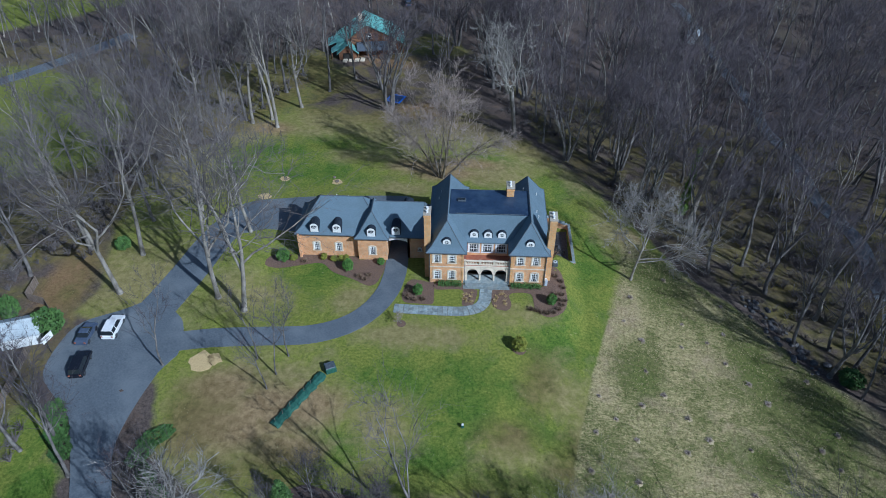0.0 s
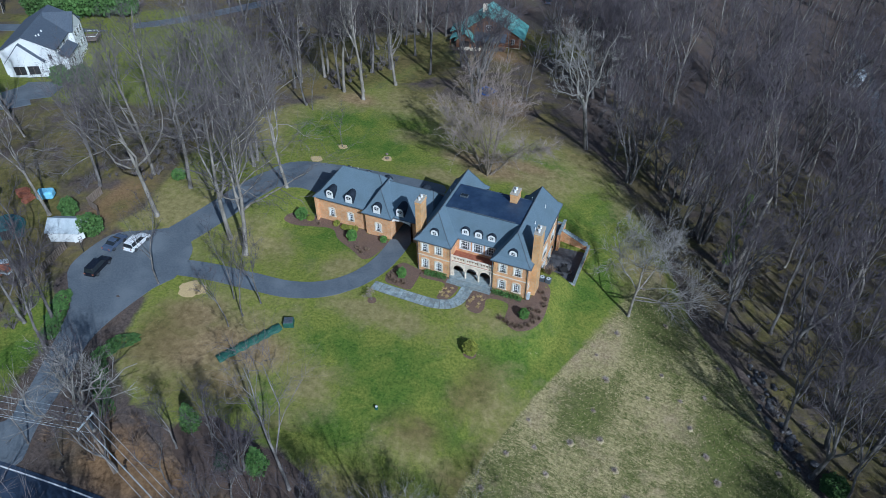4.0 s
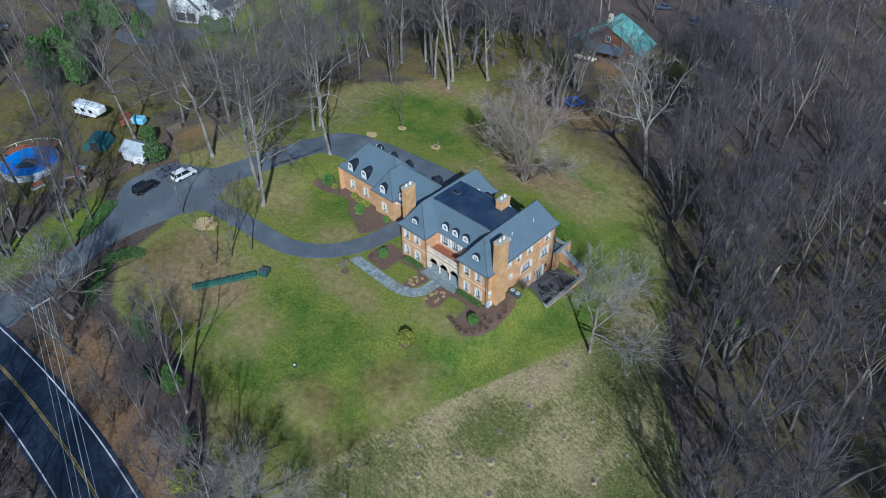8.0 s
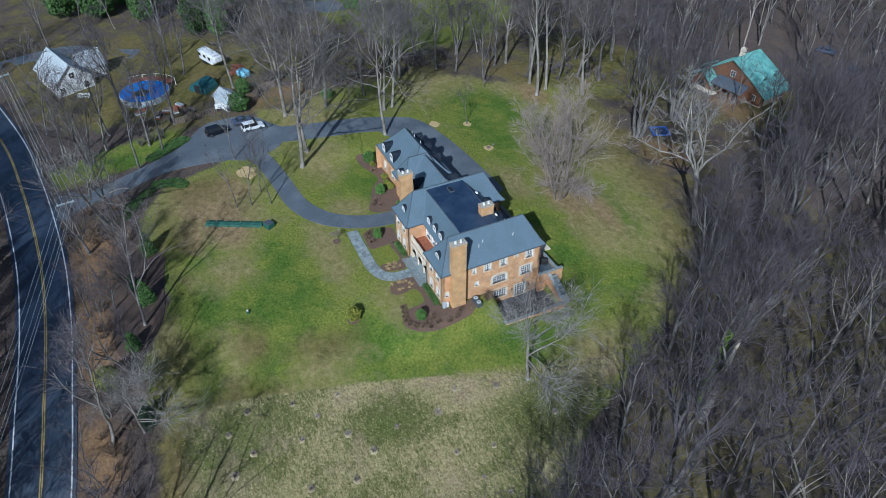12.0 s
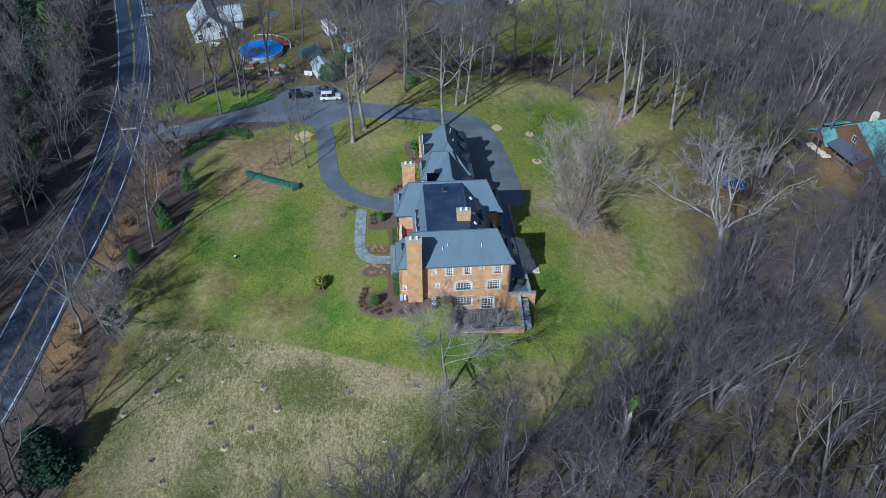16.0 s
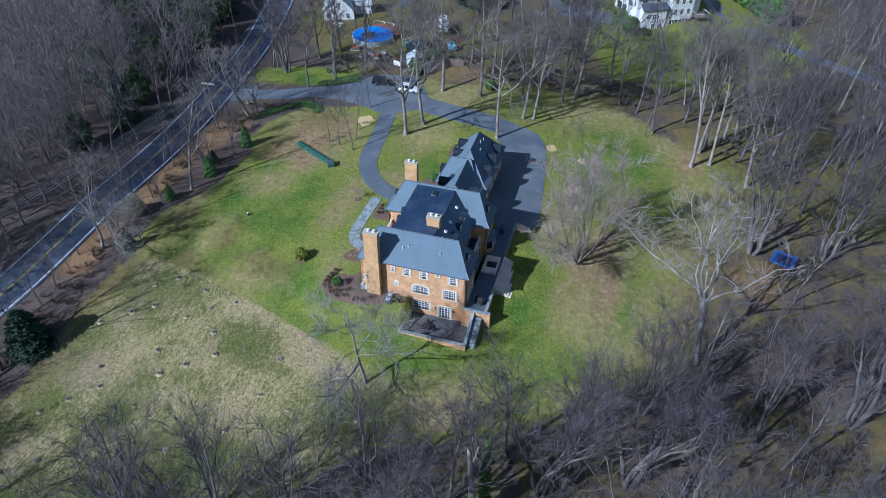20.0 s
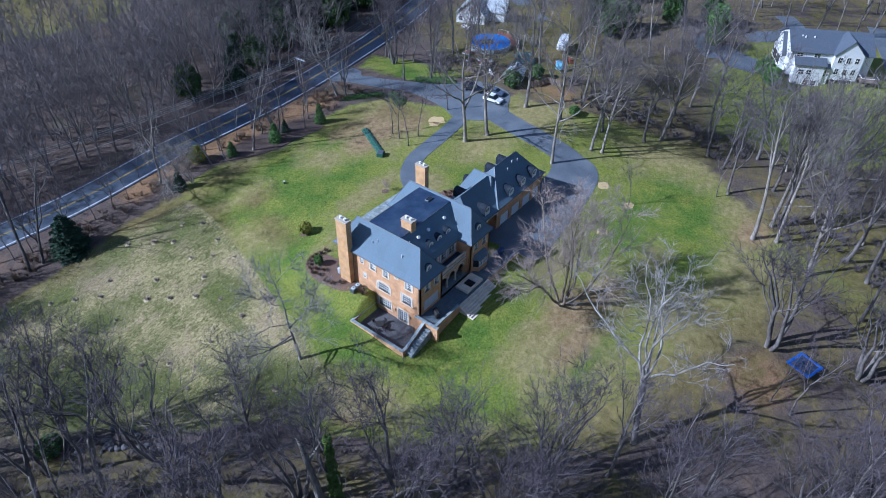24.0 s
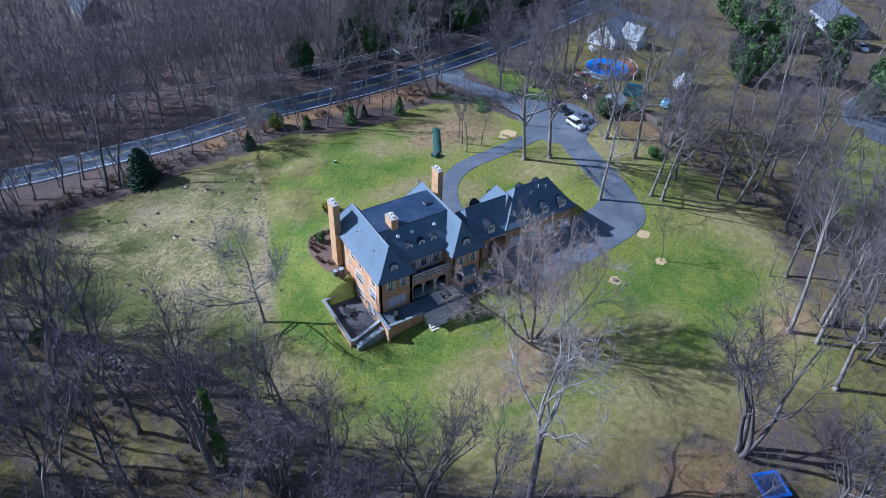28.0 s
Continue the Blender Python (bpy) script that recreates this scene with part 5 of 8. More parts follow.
TREE_KINDS.update({
    "fork_b": (dict(seed=37, stems=4, bole=0.3, limbs=7, spread=0.55, up=0.8, radius=0.36, rich=(5, 5, 4), twig=0.02, parts=5, whip=(0.5, 1.1), tilts=(0.10, 0.36), bend=0.2), BARK, TWIG, 1.25),
    "spread": (dict(seed=41, stems=6, bole=0.2, limbs=10, spread=0.75, up=0.45, radius=0.28, rich=(7, 5, 6), twig=0.017, parts=5, whip=(0.55, 1.2), tilts=(0.2, 0.9), reaches=(0.2, 0.38), bend=0.25), BARK_TAN, TWIG_TAN, 1.1),
    "slim": (dict(seed=51, bole=0.36, limbs=10, spread=0.5, up=0.8, radius=0.16, rich=(4, 4, 4), twig=0.017, wander=0.09), BARK, TWIG, 1.1),
    "old_pale": (dict(seed=91, bole=0.36, limbs=13, spread=1.0, up=0.35, radius=0.40, rich=(5, 5, 4), twig=0.024, parts=6, bend=0.36, wander=0.10, leaders=4, lean=0.02, reaches=(0.34, 0.52)), BARK_WHITE, TWIG_WHITE, 1),
    "orchard": (dict(seed=66, bole=0.26, limbs=15, spread=1.15, up=0.45, radius=0.27, rich=(7, 6, 6), twig=0.026, parts=5, bend=0.26, wander=0.08, leaders=4, reaches=(0.34, 0.52), whip=(0.6, 1.3)), BARK_PALE, TWIG_WHITE, 1),
    "bushy": (dict(seed=61, stems=3, bole=0.25, limbs=9, spread=0.7, radius=0.3, rich=(6, 6, 6), twig=0.026, tilts=(0.06, 0.3), reaches=(0.3, 0.46)), BARK_PALE, TWIG_TAN, 1),
})
OLD_TREE, OLD_TURN = (-35.3, -43.3), 30
PALE_L, GREY_L = "tall bare tree with pale grey bark", "bare tree with grey-brown bark"
ROADSIDE_TREES = [
    ("orchard", 10.4, -43.4, 13, "small bare tree with pale crooked limbs", 100), ("slim", -20.8, -46.0, 13, "slender bare roadside tree", 30),
    ("slim", 16.5, -49.0, 10, "slender bare roadside tree", 0), ("slim", 23.5, -49.5, 11, "slender bare roadside tree", 90), ("slim", 35.0, -52.0, 13, "slender bare roadside tree", 150),
    ("slim", 42.2, -49.0, 15, "slender bare roadside tree", 250), ("bushy", 6.7, -41.6, 9, "small bare tree with pale twigs", 120), ("slim", -8.0, -46.0, 11, "slender bare roadside tree", 200),
    ("slim", 2.0, -47.0, 12, "slender bare roadside tree", 20), ("grey_b", -66.0, -40.0, 18, GREY_L, 75), ("fork_b", -56.5, -44.5, 18, "bare roadside tree with several stems", 80),
    ("slim", -41.3, -48.0, 13, "slender bare roadside tree", 235), ("slim", 12.5, -50.5, 11, "slender bare roadside tree", 140), ("grey_c", 27.5, -52.0, 10, "small bare roadside tree with a round crown", 70),
    ("grey_c", 34.0, -50.5, 11, "small bare roadside tree with a round crown", 190), ("grey_c", 45.5, -52.5, 12, "small bare roadside tree with a round crown", 300), ("grey_b", 51.0, -54.0, 13, "small bare roadside tree", 30),
    ("grey_c", 19.5, -50.0, 9, "small bare roadside tree with a round crown", 250), ("grey_c", -2.0, -48.8, 9, "small bare roadside tree with a round crown", 110), ("grey_b", -13.5, -48.0, 10, "small bare roadside tree", 10),
    ("slim", 38.0, -53.0, 12, "slender bare roadside tree", 20),
]
MORE_ROADSIDE_TREES = [
    ("slim", 46.0, -55.5, 13, "slender bare roadside tree", 220),
]
DRIVE_TREES = [
    ("tall_a", -56.6, -5.4, 25, PALE_L, 20), ("tall_b", -56.4, 3.6, 25, PALE_L, 200), ("tall_c", -36.8, -7.6, 25, PALE_L, 75),
    ("tall_a", -41.3, -5.3, 25, PALE_L, 140), ("tall_b", -40.6, 11.0, 21, PALE_L, 30), ("tall_b", -50.3, 14.6, 22, PALE_L, 300),
    ("tall_a", -51.0, 16.8, 19, PALE_L, 260), ("slim", -39.0, 28.9, 10, "small bare lawn tree with a straw ring", 0), ("slim", -28.2, -16.0, 14, "slender bare young tree", 0),
    ("slim", -29.2, -19.3, 14, "slender bare young tree", 100), ("slim", -32.4, -16.8, 13, "slender bare young tree", 200), ("slim", -29.9, -21.8, 12, "slender bare young tree", 310),
    ("slim", -45.2, -18.8, 16, "slender bare tree leaning over the drive", 60), ("grey_a", -54.6, -31.0, 17, GREY_L, 200), ("grey_b", -55.5, 42.0, 18, GREY_L, 60),
    ("slim", -53.0, 40.5, 12, "slender bare young tree", 80), ("grey_a", -50.6, -36.0, 16, GREY_L, 145),
]
WEST_TREES = [
    ("grey_b", -64.0, -27.1, 22, GREY_L, 10), ("tall_b", -71.6, 31.2, 23, PALE_L, 40), ("grey_b", -62.7, 38.0, 19, GREY_L, 320),
    ("tall_c", -64.0, 24.0, 21, PALE_L, 210), ("grey_a", -65.2, 34.0, 20, GREY_L, 70), ("grey_a", -70.0, -36.0, 20, GREY_L, 15),
    ("tall_b", -74.0, -12.5, 21, PALE_L, 95), ("grey_a", -72.0, -2.5, 20, GREY_L, 185), ("grey_b", -82.7, -37.0, 19, GREY_L, 215),
    ("grey_a", -93.0, -24.0, 20, GREY_L, 255), ("grey_b", -86.5, -21.5, 17, GREY_L, 275), ("grey_b", -58.0, -33.0, 18, GREY_L, 5),
    ("tall_a", -65.3, 4.2, 22, PALE_L, 345), ("grey_a", -58.2, 13.0, 19, GREY_L, 25), ("grey_b", -69.5, 23.0, 20, GREY_L, 295),
    ("grey_a", -60.7, 21.6, 20, GREY_L, 115), ("grey_b", -92.0, 26.0, 18, GREY_L, 65),
]
BACK_TREES = [
    ("straight", -45.6, 50.4, 27, PALE_L, 10), ("straight", -51.4, 51.9, 26, PALE_L, 130), ("straight", -59.7, 57.1, 25, PALE_L, 230),
    ("straight", -47.6, 54.0, 24, PALE_L, 300), ("tall_a", -42.6, 61.0, 23, PALE_L, 80), ("grey_a", -53.0, 53.0, 22, GREY_L, 0),
    ("fork_b", -22.3, 61.2, 25, "large bare tree with several stems", 30), ("slim", -11.9, 67.6, 17, "slender bare tree leaning over a trampoline", 100),
    ("slim", -12.2, 64.7, 11, "small dark bare tree", 190), ("tall_c", -60.0, 59.6, 24, PALE_L, 0),
    ("tall_a", -63.0, 52.0, 22, PALE_L, 170), ("grey_a", -62.6, 48.5, 21, GREY_L, 240), ("slim", -78.0, 50.0, 14, "slender bare young tree", 5),
    ("grey_a", -87.0, 52.0, 17, GREY_L, 35), ("fork_b", -25.5, 73.8, 21, "bare tree with several stems on the back lawn", 45), ("grey_b", -33.0, 80.0, 20, GREY_L, 85),
    ("grey_a", -38.0, 71.0, 22, GREY_L, 155), ("grey_b", -9.0, 84.0, 20, GREY_L, 15), ("grey_a", -14.5, 97.5, 19, GREY_L, 5),
    ("grey_b", -36.5, 94.0, 21, GREY_L, 65),
]
MORE_BACK_TREES = [
    ("slim", -24.0, 90.0, 15, "slender bare young tree", 185), ("slim", -29.5, 87.0, 16, "slender bare young tree", 285),
]
EAST_TREES = [
    ("grey_a", 28.0, 53.0, 20, GREY_L, 40), ("grey_b", 16.7, 61.0, 20, GREY_L, 90), ("fork_b", 38.9, 22.0, 20, "bare dark tree with several stems at the wood's edge", 10),
    ("grey_a", 28.4, 28.4, 21, GREY_L, 50), ("fork_b", 32.4, 33.7, 21, "bare dark tree with several stems at the wood's edge", 140), ("grey_b", 25.5, 37.5, 19, GREY_L, 120),
    ("fork_b", 16.7, 45.4, 19, "bare tree with several stems at the wood's edge", 210), ("grey_a", 12.3, 51.9, 18, GREY_L, 230), ("grey_b", 11.5, 62.4, 20, GREY_L, 330),
    ("grey_b", 38.7, 12.3, 20, GREY_L, 20), ("fork_b", 22.6, 47.0, 19, "bare tree with several stems at the wood's edge", 70),
    ("grey_a", 31.0, 36.5, 22, GREY_L, 160),
]
LAWN_TREES = ROADSIDE_TREES + MORE_ROADSIDE_TREES + DRIVE_TREES + WEST_TREES + BACK_TREES + MORE_BACK_TREES + EAST_TREES
for kind, x, y, h, label, turn in LAWN_TREES:
    Trees.place(kind, x, y, h, label, turn=turn)
Trees.place("old_pale", *OLD_TREE, 19.0, "large pale roadside tree leaning over the drive with wide crooked limbs", turn=OLD_TURN, tip=9)
Trees.place("sycamore", 6.0, 52.3, 21.5, "large sycamore forking high into whitish crooked limbs", turn=137, tip=-10)
Trees.place("spread", -9.0, 32.2, 23.0, "old wide-spreading bare tree with many low stems", turn=0)
Trees.place("orchard", 23.9, 6.7, 19.0, "wide bare tree with pale crooked limbs at the lawn's edge", turn=40)

# ---- the woods ----
wood_rng = np.random.default_rng(5)
def clear_of(x, y):
    """Open ground: lawn, field, meadows, road, drive and buildings."""
    px, py = np.array([x]), np.array([y])
    for outline, margin in ((LAWN, 1.5), *((m, 0.0) for m in MEADOWS)):
        hit, far = inside(px, py, outline)
        if hit[0] or far[0] < margin:
            return False
    line = np.array(ROAD)
    if np.hypot(line[:, 0] - x, line[:, 1] - y).min() < 7.0:
        return False
    return not any(a < x < b and c < y < d for a, b, c, d in ((-63, -44, -30, 20), (-52, -40, -52, -28), (-73, -58, -22, 0), (-130, -100, 12, 60), (-42, -14, 84, 112), (-97, -78, -20, -8)))


SPRUCES = ((-23.6, -66.2, 6.5, 13), (-66, -89, 11, 15), (-52, -80, 10, 15), (-60, -76, 9, 13), (-74, -80, 10, 14), (-58, -92, 11, 15), (-82, -92, 11, 15), (-26.6, -67.6, 6.5, 12), (-68, -76, 9, 15), (-84, -78, 10, 15), (-76, -86, 11, 16), (-90, -88, 11, 16))
near, rest = [], []
for x0, x1, y0, y1, gap in ((26, 100, -60, 112, 6.1), (-62, 26, 50, 118, 6.4), (-120, 75, -84, -58, 4.3), (-120, 75, -92, -84, 4.8), (75, 150, -100, -60, 5.5), (90, 190, -140, -100, 7.0), (-120, 90, -140, -92, 5.0), (-190, 160, -240, -140, 7.6), (-150, -66, 0, 118, 8.0), (-62, 60, -58, -38, 5.0), (-130, -62, -52, 0, 8.0),
                            (100, 190, -60, 160, 8.0), (-160, 100, 118, 210, 7.0), (-260, -150, -130, 120, 9.0)):
    for ix in range(int((x1 - x0) / gap)):
        for iy in range(int((y1 - y0) / gap)):
            x, y = x0 + (ix + wood_rng.uniform(0, 1)) * gap, y0 + (iy + wood_rng.uniform(0, 1)) * gap
            if not clear_of(x, y) or wood_rng.uniform() < 0.08:
                continue
            if any(math.hypot(x - t[1], y - t[2]) < 3 for t in LAWN_TREES):
                continue
            if (26 < x < 41 and -40 < y < 25) or (31 < x < 46 and 22 < y < 32):
                continue
            if -112 < x < -66 and 0 < y < 64 and wood_rng.uniform() < 0.45:
                continue
            if abs(x - 68.3) < 3.6 and -20 < y < 125:                  # the creek bed stays open
                continue
            edge = min(math.hypot(x - a, y - b) for a, b in LAWN)
            if x > 0 and y > 0 and edge < 24 and wood_rng.uniform() < 0.34:
                continue
            (near if edge < 13 and len(near) < 110 and wood_rng.uniform() < 0.8 else rest).append((x, y))
WOOD_KINDS = ["grey_a", "grey_b", "slim", "grey_b", "grey_c", "grey_c", "fork_b"]
for k, (x, y) in enumerate(near):
    kind = WOOD_KINDS[wood_rng.integers(0, 7)]
    h = wood_rng.uniform(18, 26) if y > -30 else wood_rng.uniform(8, 15)
    Trees.place(kind, x, y, h, "bare woodland tree at the wood's edge", "tree", "woodland trees", wood_rng.uniform(0, 360))
saplings = []
for k in range(7):
    rng = np.random.default_rng(200 + k)
    o = grow(300 + k, bole=0.32 + 0.05 * (k % 3), limbs=9 + k % 3, spread=0.42 + 0.07 * (k % 3), up=0.95, radius=0.215 + 0.03 * (k % 4), rich=(4, 4, 4), lean=0.08, twig=0.023, fine=1, bend=0.24, parts=4, whip=(0.7, 1.4), wander=0.09, leaders=1 + k % 3,
             reaches=(0.24, 0.42))
    saplings.append((joined([(o[0], 4), (o[1], 3)], rng), joined([(o[2], 2), (o[3], 1), (o[4], 1)], rng)))
for k in range(5):
    rng = np.random.default_rng(240 + k)
    o = grow(340 + k, bole=0.26, limbs=8, spread=0.55, up=0.8, radius=0.18, rich=(3, 3, 2), lean=0.08, twig=0.05, fine=1, whip=(0.7, 1.4), bend=0.2, parts=2, wander=0.09, reaches=(0.24, 0.42))
    saplings.append((joined([(o[0], 3), (o[1], 2)], rng), joined([(o[2], 1), (o[3], 1), (o[4], 1)], rng)))


for k in range(4):                                                       # broad twiggy trees for the roadside
    rng = np.random.default_rng(270 + k)
    o = grow(380 + k, bole=0.2, limbs=11, spread=0.7, up=0.8, radius=0.19, rich=(4, 4, 4), lean=0.06, twig=0.028, fine=1, whip=(0.6, 1.3), bend=0.22, parts=3, wander=0.09, leaders=2, reaches=(0.26, 0.44))
    saplings.append((joined([(o[0], 4), (o[1], 3)], rng), joined([(o[2], 2), (o[3], 1), (o[4], 1)], rng)))


def forest(name, places, label, low=20, high=30, twigs=TWIG):
    """Many woodland trees as one mass: stems in one mesh, twigs in another."""
    mass = thing(name, label, "woods", kind="stuff")
    for slot, mname, material, kind in ((0, "stems", BARK, 0), (0, "pale_stems", BARK_PALE, 1), (1, "twigs", twigs, None)):
        vs, fs, at = [], [], 0
        for i, (x, y) in enumerate(places):
            if kind is not None and (i % 3 == 0) != kind:
                continue
            far = y < -104 or y > 112 or x > 95 or x < -120
            v, f = saplings[7 + i % 5 if far else 12 + i % 4 if y < -50 else i % 7][slot]
            s, a = (low + (high - low) * ((i * 37) % 100) / 100) / 20, i * 2.4
            turn = np.array([[math.cos(a), -math.sin(a), 0], [math.sin(a), math.cos(a), 0], [0, 0, 1]])
            vs.append(v @ turn.T * s + np.array([x, y, gz(x, y) - 0.1]))
            fs.append(np.where(f < 0, -1, f + at))
            at += len(v)
        o = new(mname, quick_mesh(mname, np.concatenate(vs), np.concatenate(fs), material))
        o.parent = mass


forest("creek_woods", [p for p in rest if p[0] > 26 and p[1] > -58], "bare grey woodland along the creek")
forest("back_woods", [p for p in rest if p[0] <= 26 and p[1] > 0], "bare grey woodland behind the lawns")
south_places = [p for p in rest if p[1] <= 0 and not (p[0] > 26 and p[1] > -58) and all(math.hypot(p[0] - q[0], p[1] - q[1]) > 5.0 for q in SPRUCES)]
# woods beyond the road take the twig colours paled for haze
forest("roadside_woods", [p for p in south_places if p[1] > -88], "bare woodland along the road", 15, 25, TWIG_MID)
forest("far_woods", [p for p in south_places if p[1] <= -88], "bare woodland beyond the road, paled for distance haze", 15, 24, TWIG_FAR)

# ---- leafy plants ----
def leaf_mass(points, size, rng, flat=0.0):
    """Small leaf-like quads at points, turned at random."""
    n = len(points)
    a = rng.normal(size=(n, 3))
    a[:, 2] *= 1 - flat
    a /= np.linalg.norm(a, axis=1, keepdims=True)
    b = np.cross(a, rng.normal(size=(n, 3)))
    b /= np.linalg.norm(b, axis=1, keepdims=True)
    s = size * rng.uniform(0.6, 1.3, (n, 1))
    p = np.asarray(points)
    return np.stack([p - a * s, p - b * s * 0.55, p + a * s, p + b * s * 0.55], 1).reshape(-1, 3), np.arange(4 * n).reshape(-1, 4)


class Plants:
    kinds = {}

    @classmethod
    def place(cls, key, make, name, label, category, x, y, scale=(1, 1, 1), turn=0.0, group="", lift=0.0):
        at = pose(x, y, gz(x, y) + lift - 0.03, 0, 0, turn) @ Matrix.Diagonal((*scale, 1))
        if key not in cls.kinds:
            t = thing(name, label, category, at, group)
            make(t)
            cls.kinds[key] = t
            return t
        t = copy_thing(cls.kinds[key], at)
        t.scale = scale
        return tagged(t, label, category, group)


def conifer(seed, leaf, dense=2600, lean=0.8):
    """A cone of hanging sprays round a stem, 1 m wide at the foot and 2 m high."""
    def make(t):
        rng = np.random.default_rng(seed)
        bm = bmesh.new()
        rod(bm, (0, 0, -0.1), (0, 0, 1.7), 0.035, 0.01, 6)
        part("trunk", bm, BARK, t)
        z = rng.uniform(0, 1, dense) ** 1.35
        a = rng.uniform(0, 6.283, dense)
        tier = 0.82 + 0.18 * np.sin(z * 34 + 2 * np.sin(a * 3)) + rng.normal(0, 0.05, dense)
        r = (1 - z) ** lean * 0.5 * tier * np.sqrt(rng.uniform(0.25, 1.0, dense))
        pts = np.c_[r * np.cos(a), r * np.sin(a), 0.05 + z * 1.95 - r * 0.25]
        v, f = leaf_mass(pts, 0.045, rng, 0.3)
        new("crown", quick_mesh("crown", v, f, leaf)).parent = t
    return make


def shrub(seed, leaf, dense=2300, shape=0.6, size=0.058):
    """A leafy bush about 1 m across and 1 m high, lobed."""
    def make(t):
        rng = np.random.default_rng(seed)
        bm = bmesh.new()
        for k in range(4):
            rod(bm, (0, 0, -0.05), (0.2 * math.cos(k * 1.6), 0.2 * math.sin(k * 1.6), 0.5), 0.02, 0.01, 5)
        part("stems", bm, BARK, t)
        d = rng.normal(size=(dense, 3))
        d /= np.linalg.norm(d, axis=1, keepdims=True)
        lob = 1 + 0.14 * np.sin(d[:, 0] * 7 + seed) * np.cos(d[:, 1] * 6) + 0.1 * np.sin(d[:, 2] * 9)
        r = lob * rng.uniform(0.55, 1.0, dense) ** 0.4
        pts = d * (r * 0.5)[:, None] * np.array([1, 1, 0.95]) + np.array([0, 0, 0.5])
        v, f = leaf_mass(pts, size, rng)
        new("leaves", quick_mesh("leaves", v, f, leaf)).parent = t
    return make


def twig_bush(seed, material, n=90, high=1.0, wide=0.6, thick=0.012):
    def make(t):
        v, f = twig_mass(seed, n, high, wide, thick)
        new("crown", quick_mesh("crown", v, f, material)).parent = t
    return make


def twig_mass(seed, n, high, wide, thick):
    rng = np.random.default_rng(seed)
    segs = []
    for _ in range(n):
        a = rng.uniform(0, 6.283)
        r = wide * rng.uniform(0.1, 1)
        q = np.array([math.cos(a) * r, math.sin(a) * r, high * rng.uniform(0.45, 1.0)])
        m = q * np.array([0.4, 0.4, 0.55]) + rng.normal(0, 0.03, 3)
        segs += [(0, 0, -0.05, *m, thick, thick * 0.8), (*m, *q, thick * 0.8, thick * 0.3)]
        e = q + rng.normal(0, 0.15, 3)
        segs.append((*m, *e, thick * 0.6, thick * 0.3))
    return tubes(segs, 2, rng)


def conifer_at(x, y, w, h, label, leaf, key, turn=0.0, group="evergreens"):
    return Plants.place(key, conifer(len(key) * 7 + ord(key[-1]), leaf), "conifer", label, "conifer", x, y, (w, w, h / 2), turn, group)


for x, y, w, h in ((-24.2, -37.8, 3.2, 4.6), (-12.9, -39.6, 3.4, 4.4), (-4.0, -42.6, 2.8, 3.2)):
    Plants.place("cone_a", conifer(5, LEAF, 3200, 0.55), "conifer", "dark green cone-shaped evergreen in a mulch bed", "conifer", x, y, (w, w, h / 2), x * 20, "evergreens")
for x, y, w, h in SPRUCES:
    conifer_at(x, y, w, h, "broad dark green spruce with hanging branches", LEAF_BLUE, "spruce_b", x * 10)
for x, y, w, h in ((-108, -14.5, 6, 12), (-104, -9.5, 5, 10), (-112, -9, 6, 11), (-126, -25, 7, 9), (-119, 14, 5, 7), (-124, 0, 6, 9)):
    Plants.place("big_ever", shrub(17, LEAF, 2600, size=0.06), "evergreen_tree", "tall bushy green evergreen tree", "tree", x, y, (w, w, h), x * 10, "evergreens")
for x, y in ((-154, 60), (-149, 63), (-144, 66), (-139, 69), (-134, 72)):
    Plants.place("big_ever", shrub(17, LEAF, 2600, size=0.06), "evergreen_tree", "dense dark green evergreen in a hedge row", "tree", x, y, (7.5, 7.5, 9), x * 10, "evergreens")
Plants.place("spruce_round", conifer(5, LEAF_BLUE, 4200, 0.5), "conifer", "broad rounded dark green spruce at the field's edge", "conifer", 30.6, -45.6, (8.0, 8.0, 4.0), 20, "evergreens")
for x, y, w, h in ((-136, -36, 9, 9), (-143, -30, 8, 10), (-137, -19, 9, 9), (-150, -15, 8, 8), (-46, -74, 8, 10), (-34, -70, 6, 8), (-64, -72, 8, 11), (-90, -82, 9, 11), (-70, -95, 10, 12), (-98, -88, 9, 12), (-38, -82, 8, 10), (-14, -70, 6, 8), (-80, -76, 8, 10), (-110, -92, 9, 12), (-130, 11, 6, 7), (-133, 8, 6, 8), (-141, -45, 8, 9)):
    Plants.place("big_ever", shrub(17, LEAF, 2600, size=0.06), "evergreen_tree", "tall bushy green evergreen tree", "tree", x, y, (w, w, h), x * 10, "evergreens")
conifer_at(-17.0, -41.0, 2.6, 3.0, "low dark evergreen in the mulch bed", LEAF_BLUE, "spruce_b", 30)
conifer_at(9.0, -42.5, 3.4, 4.5, "grey-green evergreen beside bare twigs", LEAF_BLUE, "spruce_b", 60)
BUSH = "rounded dark green shrub"
for x, y, w, h in ((-10.9, -2.2, 1.5, 1.9), (9.7, -3.4, 1.5, 1.9), (-22.6, 2.9, 1.7, 2.1), (-17.5, 4.5, 1.2, 1.2), (-33.6, 4.8, 2.1, 2.2)):
    Plants.place("box", shrub(3, LEAF_BOX), "shrub", BUSH + " in a mulch bed", "shrub", x, y, (w, w, h), x * 30, "garden shrubs")
